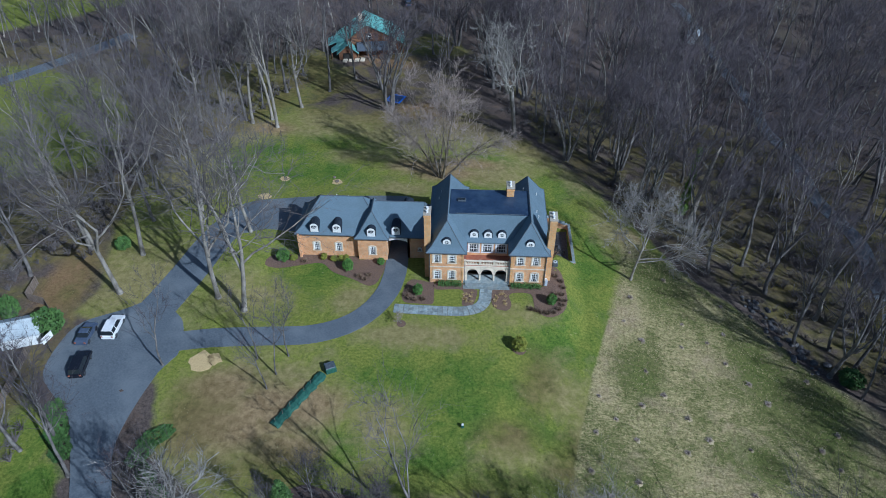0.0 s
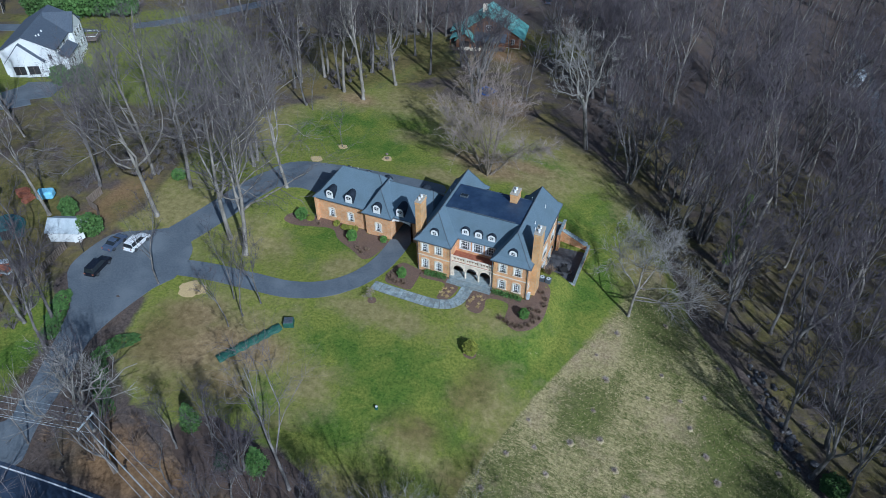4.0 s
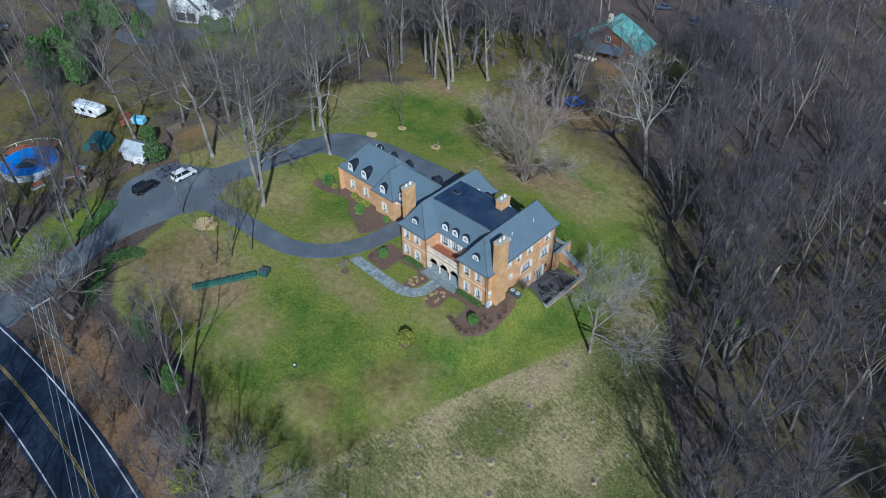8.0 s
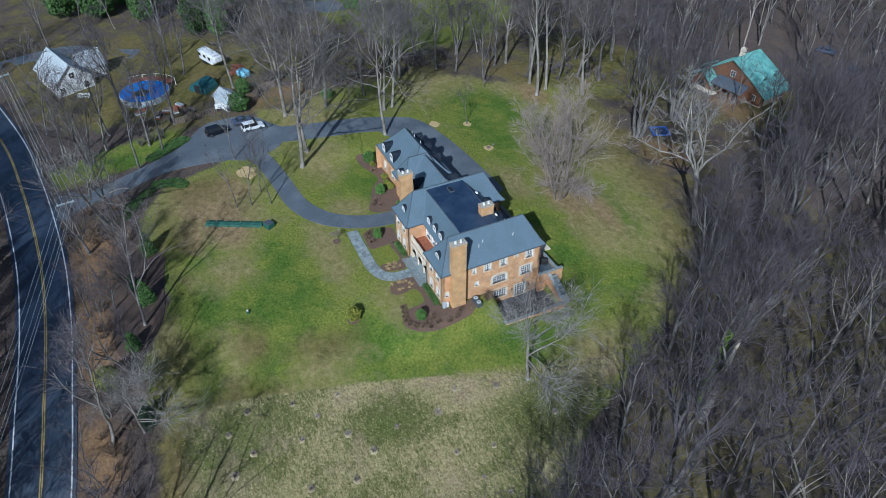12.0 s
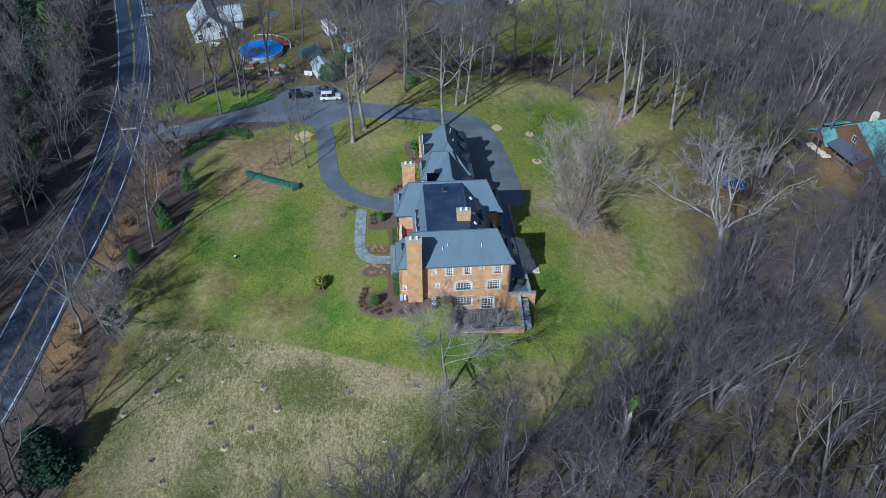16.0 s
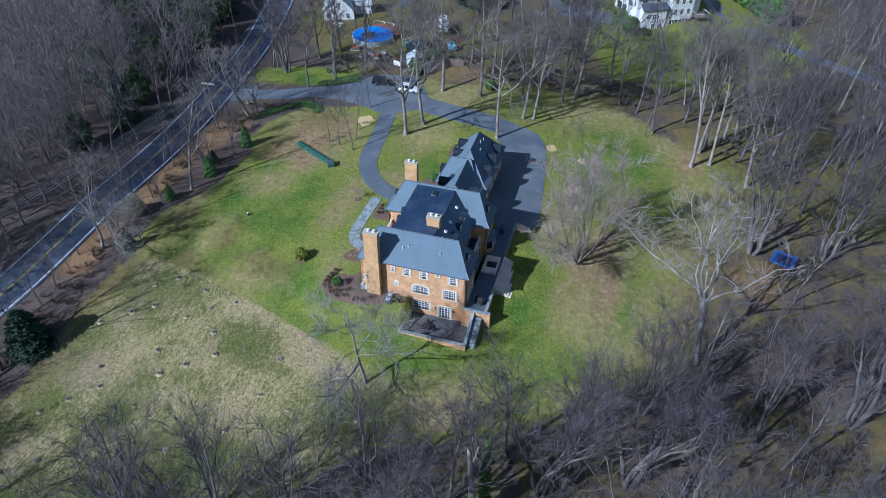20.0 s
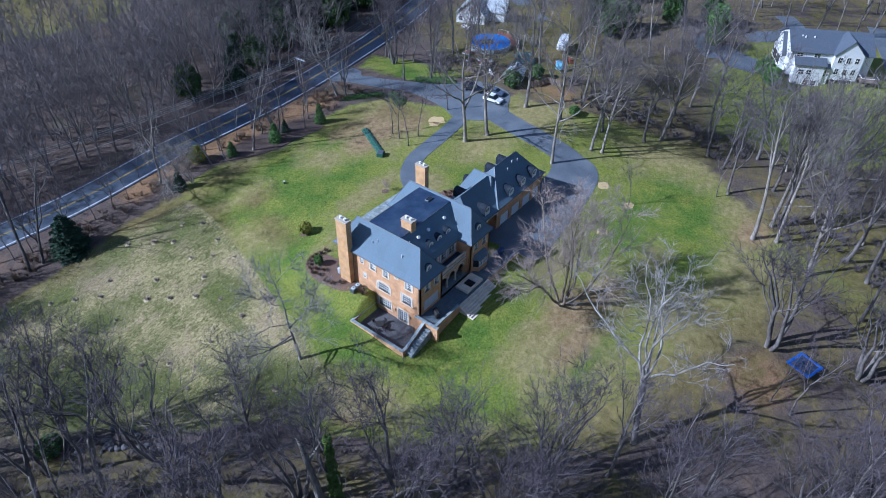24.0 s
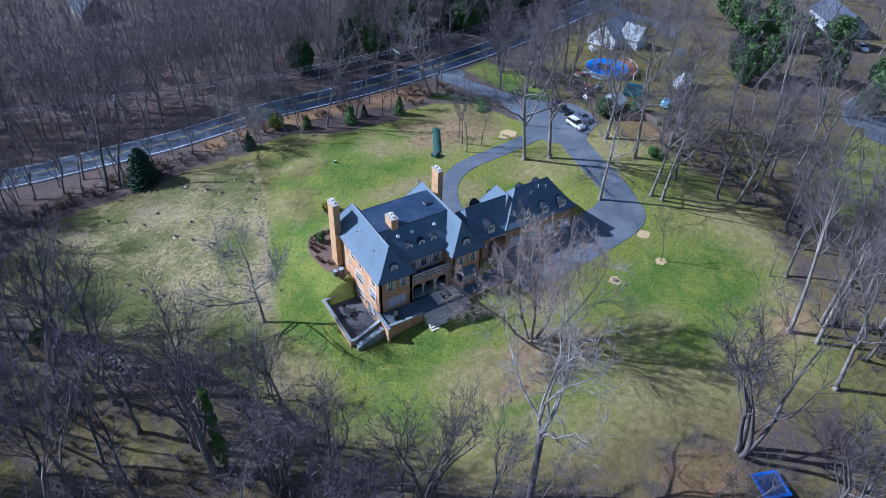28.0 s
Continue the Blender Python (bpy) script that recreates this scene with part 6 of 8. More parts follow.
for x, y, w, h in ((-63.4, -13.6, 4.2, 4.0), (-70.5, -11.0, 3.0, 3.5), (-60.0, 5, 2.4, 2.2), (-114.8, 29.6, 4.5, 4.6), (-111.6, 32.6, 5.0, 4.4), (54.5, -10.5, 3.5, 2.5)):
    Plants.place("bush", shrub(3, LEAF), "shrub", "large loose evergreen bush", "shrub", x, y, (w, w, h), x * 30, "wild shrubs")
for x, y, w, d, a in ((-41.9, -30.2, 4.6, 2.6, 40), (-42.9, -32.6, 4.0, 2.4, 60), (-41.2, -35.6, 3.8, 2.2, 130), (-38.6, -38.2, 4.2, 2.2, 140), (-35.8, -40.2, 3.6, 2.0, 140), (-56.3, -27.4, 4.2, 2.8, 120), (-54.9, -29.8, 4.6, 3.0, 118), (-53.2, -32.4, 4.4, 2.6, 120)):
    Plants.place("cover", shrub(29, LEAF, 2600, size=0.05), "ground_cover", "low mat of evergreen ground cover beside the drive", "shrub", x, y, (w, d, 0.9), a, "ground covers", -0.15)
for x, y in ((-31.9, 4.9), (-25.2, 5.0), (-24.2, 5.1), (-23.3, 5.2), (-27.0, 5.4)):
    Plants.place("gold", shrub(5, LEAF_YELLOW), "shrub", "low yellow-green shrub against the wall", "shrub", x, y, (1.3, 1.0, 1.0), x * 50, "garden shrubs")
Plants.place("holly", shrub(7, LEAF_YELLOW, 1500, size=0.07), "shrub", "yellow-green evergreen shrub alone on the lawn", "shrub", 4.5, -12.1, (2.1, 2.1, 2.3), 0)
Plants.place("holly", shrub(7, LEAF_YELLOW), "shrub", "yellow-green evergreen bush by the road", "shrub", 1.6, -46.5, (3.2, 3.2, 3.6), 70)
for x0, x1, y in ((-7.9, -4.2, 0.0), (3.5, 8.3, 0.0)):                     # clipped hedges under the front windows
    n = 1600
    rng = np.random.default_rng(int(x1 * 10) + 50)
    pts = np.c_[rng.uniform(x0, x1, n), y + rng.uniform(-0.5, 0.4, n), rng.uniform(0.0, 0.75, n) ** 0.8]
    v, f = leaf_mass(pts, 0.09, rng)
    new_ob = thing("hedge", "low clipped dark green hedge under the windows", "hedge", group="front hedges")
    new("leaves", quick_mesh("leaves", v, f, LEAF)).parent = new_ob
    bm = bmesh.new()
    for k in range(6):
        rod(bm, (x0 + (x1 - x0) * (k + 0.5) / 6, y, -0.1), (x0 + (x1 - x0) * (k + 0.5) / 6, y, 0.5), 0.03, 0.02, 5)
    part("stems", bm, BARK, new_ob)

# ---- garden beds, walk, straw and stumps ----
beds = thing("mulch_beds", "brown bark mulch beds with curved edges", "garden bed", kind="structure")
front_west_bed = [(-13.4, -2.8), (-12.8, -4.2), (-10.8, -4.4), (-8.6, -4.4), (-8.4, -2.6), (-8.6, 0.55), (-9.3, 0.5), (-12.2, 1.0), (-13.0, -0.6)]
entrance_bed = [(-8.2, 0.5), (-8.2, -1.1), (-4.0, -1.1), (-4.0, -4.4), (-2.4, -4.3), (-1.7, -1.0), (-3.4, -0.7), (-4.0, 0.5)]
front_east_bed = [(0.5, -0.9), (0.8, -4.4), (2.8, -5.2), (3.6, -4.0), (3.4, -1.6), (6.6, -1.5), (7.2, -4.6), (9.0, -6.0), (11.2, -5.1), (12.3, -2.4), (12.2, 1.4), (11.6, 4.4), (9.9, 5.6), (9.25, 5.2), (9.0, 0.5), (3.4, 0.5), (2.8, -0.7)]
wing_bed = [(-36.2, 3.0), (-33.4, 2.8), (-30.5, 3.6), (-27.2, 4.2), (-25.0, 2.2), (-21.5, 0.6), (-18.6, -0.8), (-17.2, 1.2), (-17.0, 5.3), (-21.3, 5.4), (-21.3, 6.1), (-31.0, 6.2), (-35.5, 5.6)]
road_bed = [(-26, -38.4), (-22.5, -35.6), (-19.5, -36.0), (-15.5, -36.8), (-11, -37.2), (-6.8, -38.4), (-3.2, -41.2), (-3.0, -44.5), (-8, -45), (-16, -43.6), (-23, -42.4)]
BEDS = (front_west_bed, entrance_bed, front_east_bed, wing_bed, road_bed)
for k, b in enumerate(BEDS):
    drape("mulch_bed", curve_through(b, True, 0.6), 0.035, MULCH if k < 4 else MULCH_SHADED, beds, 1.2)
for x, y, r in ((4.5, -12.2, 1.0), (-12.9, -8.8, 0.7)):
    drape("mulch_ring", [(x + r * math.cos(k * 0.524), y + r * math.sin(k * 0.524)) for k in range(12)], 0.035, MULCH, beds, 1.2)
for k, (x, y) in enumerate([(-12.6, -3.0), (-12.0, -3.7), (-11.2, -3.8), (-12.3, -2.0), (-10.0, -3.6), (9.0, -5.5), (9.9, -5.3), (10.8, -4.7), (11.4, -3.8), (11.8, -2.7), (11.5, -1.4), (10.4, -1.6), (10.9, -2.8), (8.2, -5.4), (11.8, 0.3), (11.6, 1.6),
                            (10.8, 2.6), (-19.6, 0.4), (-20.6, 1.1), (-19.0, 1.4), (-30.0, 4.3), (6.5, -4.9), (7.4, -5.1)]):
    Plants.place("red_twig", twig_bush(9, BRUSH, 140, 0.75, 0.5, 0.02), "shrub", "small reddish-brown leafless shrub in mulch", "shrub", x, y, (1.2, 1.2, 1.0), k * 40, "dormant shrubs")
rng = np.random.default_rng(77)
for x0, x1, y0, y1, n in ((-4.0, -2.3, -4.0, -1.6, 13), (0.9, 3.0, -4.6, -1.6, 14)):
    for k in range(n):
        x, y = rng.uniform(x0, x1), rng.uniform(y0, y1)
        Plants.place("straw_tuft", twig_bush(11, STRAW, 70, 0.3, 0.32, 0.022), "ornamental_grass", "cut-back straw-coloured grass tuft in mulch", "grass", x, y, (1, 1, 1), k * 50, "grass tufts")

walk_line = curve_through([(-14.2, -5.6), (-12.0, -5.7), (-9.5, -5.75), (-6.5, -5.8), (-3.8, -5.7), (-1.6, -4.9), (-0.6, -3.4), (-0.4, -1.6), (-0.3, -0.5)], step=0.35)
GRAVEL_PALE = mat("stone_dust", (0.13, 0.14, 0.13), (0.22, 0.23, 0.21), 6.0, 0.95, 0.3)
path = thing("garden_walk", "curved bluestone flag path to the entrance", "path", kind="structure")
ribbon("bedding", walk_line, -0.98, 0.98, 0.045, GRAVEL_PALE, path, 3)
flags = []
for k in range(3):
    rng = np.random.default_rng(90 + k)
    bm = bmesh.new()
    o = [(0.345 * c + rng.uniform(-0.05, 0.03), 0.315 * s + rng.uniform(-0.05, 0.03), 0.0) for c, s in ((-1, -1), (0.1, -1.05), (1, -0.95), (1.05, 0.1), (1, 1), (-0.1, 1.02), (-1, 0.95))]
    prism(bm, o, (0, 0, 0.06))
    flags.append(bm)
first = [None] * 3
count = 0
for i in range(1, len(walk_line) - 1, 2):
    (x0, y0), (x1, y1) = walk_line[i - 1], walk_line[i + 1]
    a = math.atan2(y1 - y0, x1 - x0)
    for j in (-1, 0, 1):
        x, y = walk_line[i][0] - math.sin(a) * j * 0.62, walk_line[i][1] + math.cos(a) * j * 0.62
        at = pose(x, y, gz(x, y) + 0.02, 0, 0, math.degrees(a) + (count * 137) % 3 * 3 - 3)
        k = count % 3
        count += 1
        if first[k] is None:
            first[k] = part("flagstone", flags[k], FLAG, path)
            first[k].matrix_basis = at
        else:
            again(first[k], at, path)
straw = thing("straw_patches", "patches of pale straw and bare soil on the lawn", "straw", kind="structure")
rng = np.random.default_rng(12)
for x, y, r in ((-40.0, -17.6, 2.0), (-41.2, 22.4, 1.2), (-39.0, 29.0, 1.0), (-28.8, 28.7, 1.1), (-38.4, -17.2, 1.2)):
    drape("straw_patch", [(x + r * rng.uniform(0.75, 1.2) * math.cos(k * 0.42), y + r * 0.85 * rng.uniform(0.75, 1.2) * math.sin(k * 0.42)) for k in range(15)], 0.03, STRAW, straw, 1.5)
for x, y, r, h in ((-28.8, 28.7, 0.35, 0.3), (-29.6, 30.2, 0.25, 0.25)):
    bm = bmesh.new()
    rod(bm, (x, y, gz(x, y) - 0.1), (x, y, gz(x, y) + h), r * 1.2, r, 10)
    part("stump", bm, POLEWOOD, tagged(thing("tree_stump", "cut tree stump in a ring of wood chips", "tree stump", group="stumps")))
Trees.place("bushy", -12.9, -8.8, 2.6, "tiny pale sapling in a mulch ring", "sapling", "", 0)

# ---- green cover with stakes on the lawn ----
net = thing("garden_row", "dark green cloth-covered planting row with stakes", "garden row")
A, B = Vector((-27.6, -27.6, 0)), Vector((-22.8, -18.9, 0))
side = Vector((-(B - A).normalized().y, (B - A).normalized().x, 0))
bm = bmesh.new()
rows = []
for k in range(22):
    c = A.lerp(B, k / 21)
    w = 0.75 + 0.12 * math.sin(k * 1.7)
    rows.append([bm.verts.new((c.x + side.x * o * w, c.y + side.y * o * w, gz(c.x, c.y) + z + 0.05 * math.sin(k * 2.3 + o * 4))) for o, z in ((-1, -0.1), (-0.75, 0.35), (0, 0.5), (0.75, 0.35), (1, -0.1))])
for r, s in zip(rows, rows[1:]):
    for k in range(4):
        bm.faces.new((r[k], r[k + 1], s[k + 1], s[k]))
bm.faces.new(rows[0])
bm.faces.new(rows[-1][::-1])
part("cover", bm, GREEN_NET, net)
for k in range(6):
    c = A.lerp(B, (k + 0.3) / 7)
    bm = bmesh.new()
    rod(bm, (c.x, c.y, gz(c.x, c.y)), (c.x, c.y, gz(c.x, c.y) + 1.3), 0.025, sides=5)
    part("stake", bm, POLEWOOD, net)
bin_ = thing("compost_bin", "green square compost bin on the lawn", "bin", pose(-21.9, -18.0, gz(-21.9, -18.0), 0, 0, 25))
part("body", bx(-0.75, 0.75, -0.7, 0.7, -0.1, 0.85, bevel=0.08), GREEN_NET, bin_)
part("lid", bx(-0.68, 0.68, -0.62, 0.62, 0.85, 0.95, bevel=0.04), LEAD, bin_, "grey flat lid")
box_ = thing("sprinkler_box", "small green utility post on the lawn", "utility box", pose(-3.3, -26.2, gz(-3.3, -26.2)))
part("post", bx(-0.18, 0.18, -0.18, 0.18, -0.1, 0.5, bevel=0.04), GREEN_NET, box_)
part("cap", bx(-0.14, 0.14, -0.14, 0.14, 0.5, 0.58), WHITE, box_)

# ---- things beside the house ----
for k, x in enumerate((9.9, 10.9)):
    ac = thing("air_conditioner", "grey outdoor air conditioner with a round fan grille", "air conditioner", pose(x, 5.6, gz(x, 5.6) - 0.1), "air conditioners")
    part("housing", bx(-0.42, 0.42, -0.42, 0.42, 0, 0.85, bevel=0.04), LEAD, ac)
    bm = bmesh.new()
    rod(bm, (0, 0, 0.85), (0, 0, 0.89), 0.36, 0.33, 16)
    part("fan_grille", bm, ROOF_PALE, ac)
    bm = bmesh.new()
    rod(bm, (0, 0, 0.89), (0, 0, 0.91), 0.12, 0.12, 10)
    part("hub", bm, BLACK, ac)
meter = thing("utility_cabinet", "pale grey utility cabinets on the brick wall", "utility cabinet", pose(9.0, 1.0, -0.1))
part("cabinet", bx(-0.15, 0.3, -0.5, 0.0, 0.0, 1.15, bevel=0.03), ROOF_PALE, meter)
part("cabinet", bx(-0.15, 0.25, 0.1, 0.45, 0.1, 0.95, bevel=0.03), WHITE, meter)
for x, y, a in ((-11.2, 18.6, 10), (7.0, 19.2, 60)):
    gr = thing("grill", "covered dark blue barbecue grill on the terrace", "grill", pose(x, y, 0.04, 0, 0, a), "grills")
    part("cover", bx(-0.8, 0.8, -0.35, 0.35, 0.05, 1.15, bevel=0.12), mat("tarp_blue", (0.02, 0.04, 0.12), (0.05, 0.08, 0.2), 4, 0.6, 0.3) if x < 0 else BLACK, gr)
    part("shelf", bx(-1.05, -0.8, -0.3, 0.3, 0.75, 0.8), CHROME, gr)
tbl = thing("patio_table", "dark patio table in the sunken court", "table", pose(12.0, 12.0, -3.05))
bm = bmesh.new()
rod(bm, (0, 0, 0.70), (0, 0, 0.75), 0.7, 0.7, 16)
part("tabletop", bm, BLACK, tbl)
for k in range(4):
    bm = bmesh.new()
    rod(bm, (0.5 * math.cos(k * 1.57), 0.5 * math.sin(k * 1.57), 0), (0.4 * math.cos(k * 1.57), 0.4 * math.sin(k * 1.57), 0.7), 0.03, sides=6)
    part("leg", bm, BLACK, tbl)


def chair(x, y, z, a):
    c = thing("patio_chair", "dark metal patio chair", "chair", pose(x, y, z, 0, 0, a), "patio chairs")
    part("seat", bx(-0.25, 0.25, -0.25, 0.25, 0.42, 0.47), BLACK, c)
    part("backrest", bx(-0.25, 0.25, 0.22, 0.27, 0.47, 0.92, bevel=0.02), BLACK, c)
    for u in (-0.22, 0.22):
        for v in (-0.22, 0.22):
            part("leg", bx(u - 0.02, u + 0.02, v - 0.02, v + 0.02, 0, 0.42), BLACK, c)
    return c


c0 = chair(12.0, 13.1, -3.05, 0)
for x, y, a in ((13.1, 12.0, -90), (12.0, 10.9, 180), (10.9, 12.0, 90)):
    copy_thing(c0, pose(x, y, -3.05, 0, 0, a))
Plants.place("court_bush", twig_bush(15, BRUSH, 220, 1.9, 1.2, 0.018), "shrub", "brown leafless shrub beside the sunken court", "shrub", 10.6, 7.3, (1, 1, 1), 0)

# ---- vehicles ----
def car(label, x, y, a, body, length=4.7, width=1.85, height=1.7, suv=True):
    c = thing("car", label, "car", pose(x, y, gz(x, y) + 0.08, 0, 0, a), "parked cars")
    L, W = length / 2, width / 2
    bm = bmesh.new()
    prof = [(-L, 0.35), (-L + 0.05, 0.95), (-L + 0.25, 1.02), (L - 1.25, 1.02), (L - 0.25, 0.88), (L, 0.7), (L, 0.35)]
    prism(bm, [(u, -W, z) for u, z in prof], (0, 2 * W, 0))
    bmesh.ops.bevel(bm, geom=bm.edges[:], offset=0.06, segments=2, affect="EDGES")
    part("body", bm, body, c)
    bm = bmesh.new()
    back = -L + (0.12 if suv else 0.9)
    lo = [(back, 1.0), (L - 1.2, 1.0)]
    hi = [(back + (0.25 if suv else 0.6), height), (L - 1.95, height)]
    va = [bm.verts.new((u, s * W * k, z)) for (u, z), k in ((lo[0], 0.94), (lo[1], 0.94), (hi[1], 0.76), (hi[0], 0.76)) for s in (-1, 1)]
    for q in ((0, 2, 4, 6), (3, 1, 7, 5), (2, 3, 5, 4), (1, 0, 6, 7), (6, 4, 5, 7), (1, 3, 2, 0)):
        bm.faces.new([va[k] for k in q])
    bmesh.ops.recalc_face_normals(bm, faces=bm.faces[:])
    bmesh.ops.bevel(bm, geom=bm.edges[:], offset=0.04, segments=1, affect="EDGES")
    cab = part("windows", bm, GLASS, c, "dark glazed cabin")
    part("roof", bx(hi[0][0] - 0.03, hi[1][0] + 0.05, -W * 0.77, W * 0.77, height - 0.05, height + 0.03, bevel=0.03), body, c)
    for s in (-1, 1):
        for u in (hi[0][0] + 0.1, (hi[0][0] + hi[1][0]) / 2):
            bm = bmesh.new()
            rod(bm, (u, s * W * 0.95, 1.0), (u, s * W * 0.78, height), 0.05, sides=4)
            part("pillar", bm, body, c)
        part("headlight", bx(L - 0.12, L + 0.02, s * W * 0.72 - 0.16, s * W * 0.72 + 0.16, 0.66, 0.8, bevel=0.03), CHROME, c)
        part("tail_light", bx(-L - 0.01, -L + 0.08, s * W * 0.8 - 0.12, s * W * 0.8 + 0.12, 0.75, 0.95), RUST, c)
        part("mirror", bx(L - 1.6, L - 1.45, s * (W + 0.02) - 0.1, s * (W + 0.02) + 0.1, 1.02, 1.15, bevel=0.03), body, c)
        for u in (-L + 0.85, L - 0.9):
            bm = bmesh.new()
            rod(bm, (u, s * (W - 0.22), 0.34), (u, s * (W + 0.01), 0.34), 0.34, sides=14)
            t = part("wheel", bm, BLACK, c)
            bm = bmesh.new()
            rod(bm, (u, s * (W - 0.02), 0.34), (u, s * (W + 0.025), 0.34), 0.2, sides=10)
            part("rim", bm, CHROME, t)
    return c


CAR_WHITE = mat("white_car_paint", (0.75, 0.76, 0.77), (0.82, 0.83, 0.84), 2, 0.25, spec=0.6)
CAR_BLACK = mat("black_car_paint", (0.006, 0.007, 0.012), (0.012, 0.014, 0.022), 2, 0.2, spec=0.6)
CAR_BLUE = mat("dark_blue_car_paint", (0.06, 0.08, 0.13), (0.09, 0.115, 0.17), 2, 0.2, spec=0.6)
car("white sport utility car parked on the drive", -54.4, -12.8, 92, CAR_WHITE, 4.6, 1.85, 1.7)
car("dark blue sedan parked beside a white car", -57.7, -14.3, 92, CAR_BLUE, 4.3, 1.72, 1.42, False)
car("black pickup-sized car parked on the drive", -56.1, -19.8, 98, CAR_BLACK, 4.7, 1.85, 1.75)

# ---- poles and wires along the road ----
def pole(x, y, h, turn):
    p = thing("utility_pole", "brown wooden utility pole with a crossarm", "utility pole", pose(x, y, gz(x, y), 0, 0, turn), "utility poles")
    bm = bmesh.new()
    rod(bm, (0, 0, -0.3), (0, 0, h), 0.17, 0.12, 8)
    part("shaft", bm, POLEWOOD, p)
    arm = part("crossarm", bx(-1.3, 1.3, -0.07, 0.07, h - 0.55, h - 0.38), ROOF_PALE, p)
    part("crossarm", bx(-1.3, 1.3, 0.12, 0.22, h - 0.75, h - 0.6), ROOF_PALE, p)
    for u in (-1.15, -0.45, 0.45, 1.15):
        bm = bmesh.new()
        rod(bm, (u, 0, h - 0.38), (u, 0, h - 0.15), 0.06, 0.045, 6)
        part("insulator", bm, WHITE, arm)
    bm = bmesh.new()
    rod(bm, (0.32, 0.1, h - 2.3), (0.32, 0.1, h - 1.4), 0.24, 0.24, 10)
    part("transformer", bm, LEAD, p)
    return p


POLES = [(140, -99, 80), (80, -79, 75), (30.5, -64.5, 75), (-28.5, -47.0, 95), (-80.5, -56.2, 105), (-130, -72, 110)]
for x, y, a in POLES:
    pole(x, y, 11.0, a + 0)
lines = thing("power_lines", "thin overhead power lines along the road", "power lines")
for (x0, y0, a0), (x1, y1, a1) in zip(POLES, POLES[1:]):
    for u, dz in ((-1.15, 10.85), (-0.45, 10.85), (0.45, 10.85), (1.15, 10.85), (0.0, 8.3)):
        p = Vector((x0 + u * math.cos(radians(a0)), y0 + u * math.sin(radians(a0)), gz(x0, y0) + dz))
        q = Vector((x1 + u * math.cos(radians(a1)), y1 + u * math.sin(radians(a1)), gz(x1, y1) + dz))
        bm, last, r = bmesh.new(), None, 0.02 if dz > 9 else 0.028
        for k in range(11):
            t = k / 10
            c = p.lerp(q, t) - Vector((0, 0, 4 * 1.0 * t * (1 - t)))
            across = Vector((q.y - p.y, p.x - q.x, 0)).normalized() * r
            now = [bm.verts.new(c + v) for v in (across, Vector((0, 0, r)), -across, Vector((0, 0, -r)))]
            for j in range(4 if last else 0):
                bm.faces.new((last[j], last[(j + 1) % 4], now[(j + 1) % 4], now[j]))
            last = now
        part("wire", bm, ROOF_PALE, lines)
for x, y in ((-34.1, -49.4), (-27.2, -46.3)):
    mb = thing("mailbox", "small mailbox on a wooden post by the road", "mailbox", pose(x, y, gz(x, y), 0, 0, 90), "mailboxes")
    part("post", bx(-0.06, 0.06, -0.06, 0.06, -0.1, 1.05), POLEWOOD, mb)
    part("box", bx(-0.28, 0.28, -0.12, 0.12, 1.05, 1.3, bevel=0.05), BLACK, mb)

# ---- the neighbours ----
def block(parent, u0, u1, v0, v1, z1, zr, along, siding, roofing, over=0.4, name="wall"):
    """Four walls and a gabled roof with its ridge along u or v."""
    for a, b, c, d in ((u0, u1, v0, v0 + 0.25), (u0, u1, v1 - 0.25, v1), (u0, u0 + 0.25, v0 + 0.25, v1 - 0.25), (u1 - 0.25, u1, v0 + 0.25, v1 - 0.25)):
        part(name, bx(a, b, c, d, -1.2, z1), siding, parent)
    um, vm = (u0 + u1) / 2, (v0 + v1) / 2
    for s in (0, 1):
        bm = bmesh.new()
        if along == "u":
            x = u0 if s == 0 else u1 - 0.25
            prism(bm, [(x, v0, z1), (x, v1, z1), (x, vm, zr - 0.12)], (0.25, 0, 0))
        else:
            y = v0 if s == 0 else v1 - 0.25
            prism(bm, [(u0, y, z1), (u1, y, z1), (um, y, zr - 0.12)], (0, 0.25, 0))
        part("gable", bm, siding, parent)
        bm = bmesh.new()
        sg = -1 if s == 0 else 1
        if along == "u":
            e = v0 - over if s == 0 else v1 + over
            ze = z1 - over * (zr - z1) / ((v1 - v0) / 2)
            prism(bm, [(u0 - over, e, ze), (u0 - over, vm, zr), (u0 - over, vm, zr + 0.14), (u0 - over, e, ze + 0.14)], (u1 - u0 + 2 * over, 0, 0))
        else:
            e = u0 - over if s == 0 else u1 + over
            ze = z1 - over * (zr - z1) / ((u1 - u0) / 2)
            prism(bm, [(e, v0 - over, ze), (um, v0 - over, zr), (um, v0 - over, zr + 0.14), (e, v0 - over, ze + 0.14)], (0, v1 - v0 + 2 * over, 0))
        part("roof", bm, roofing, parent)


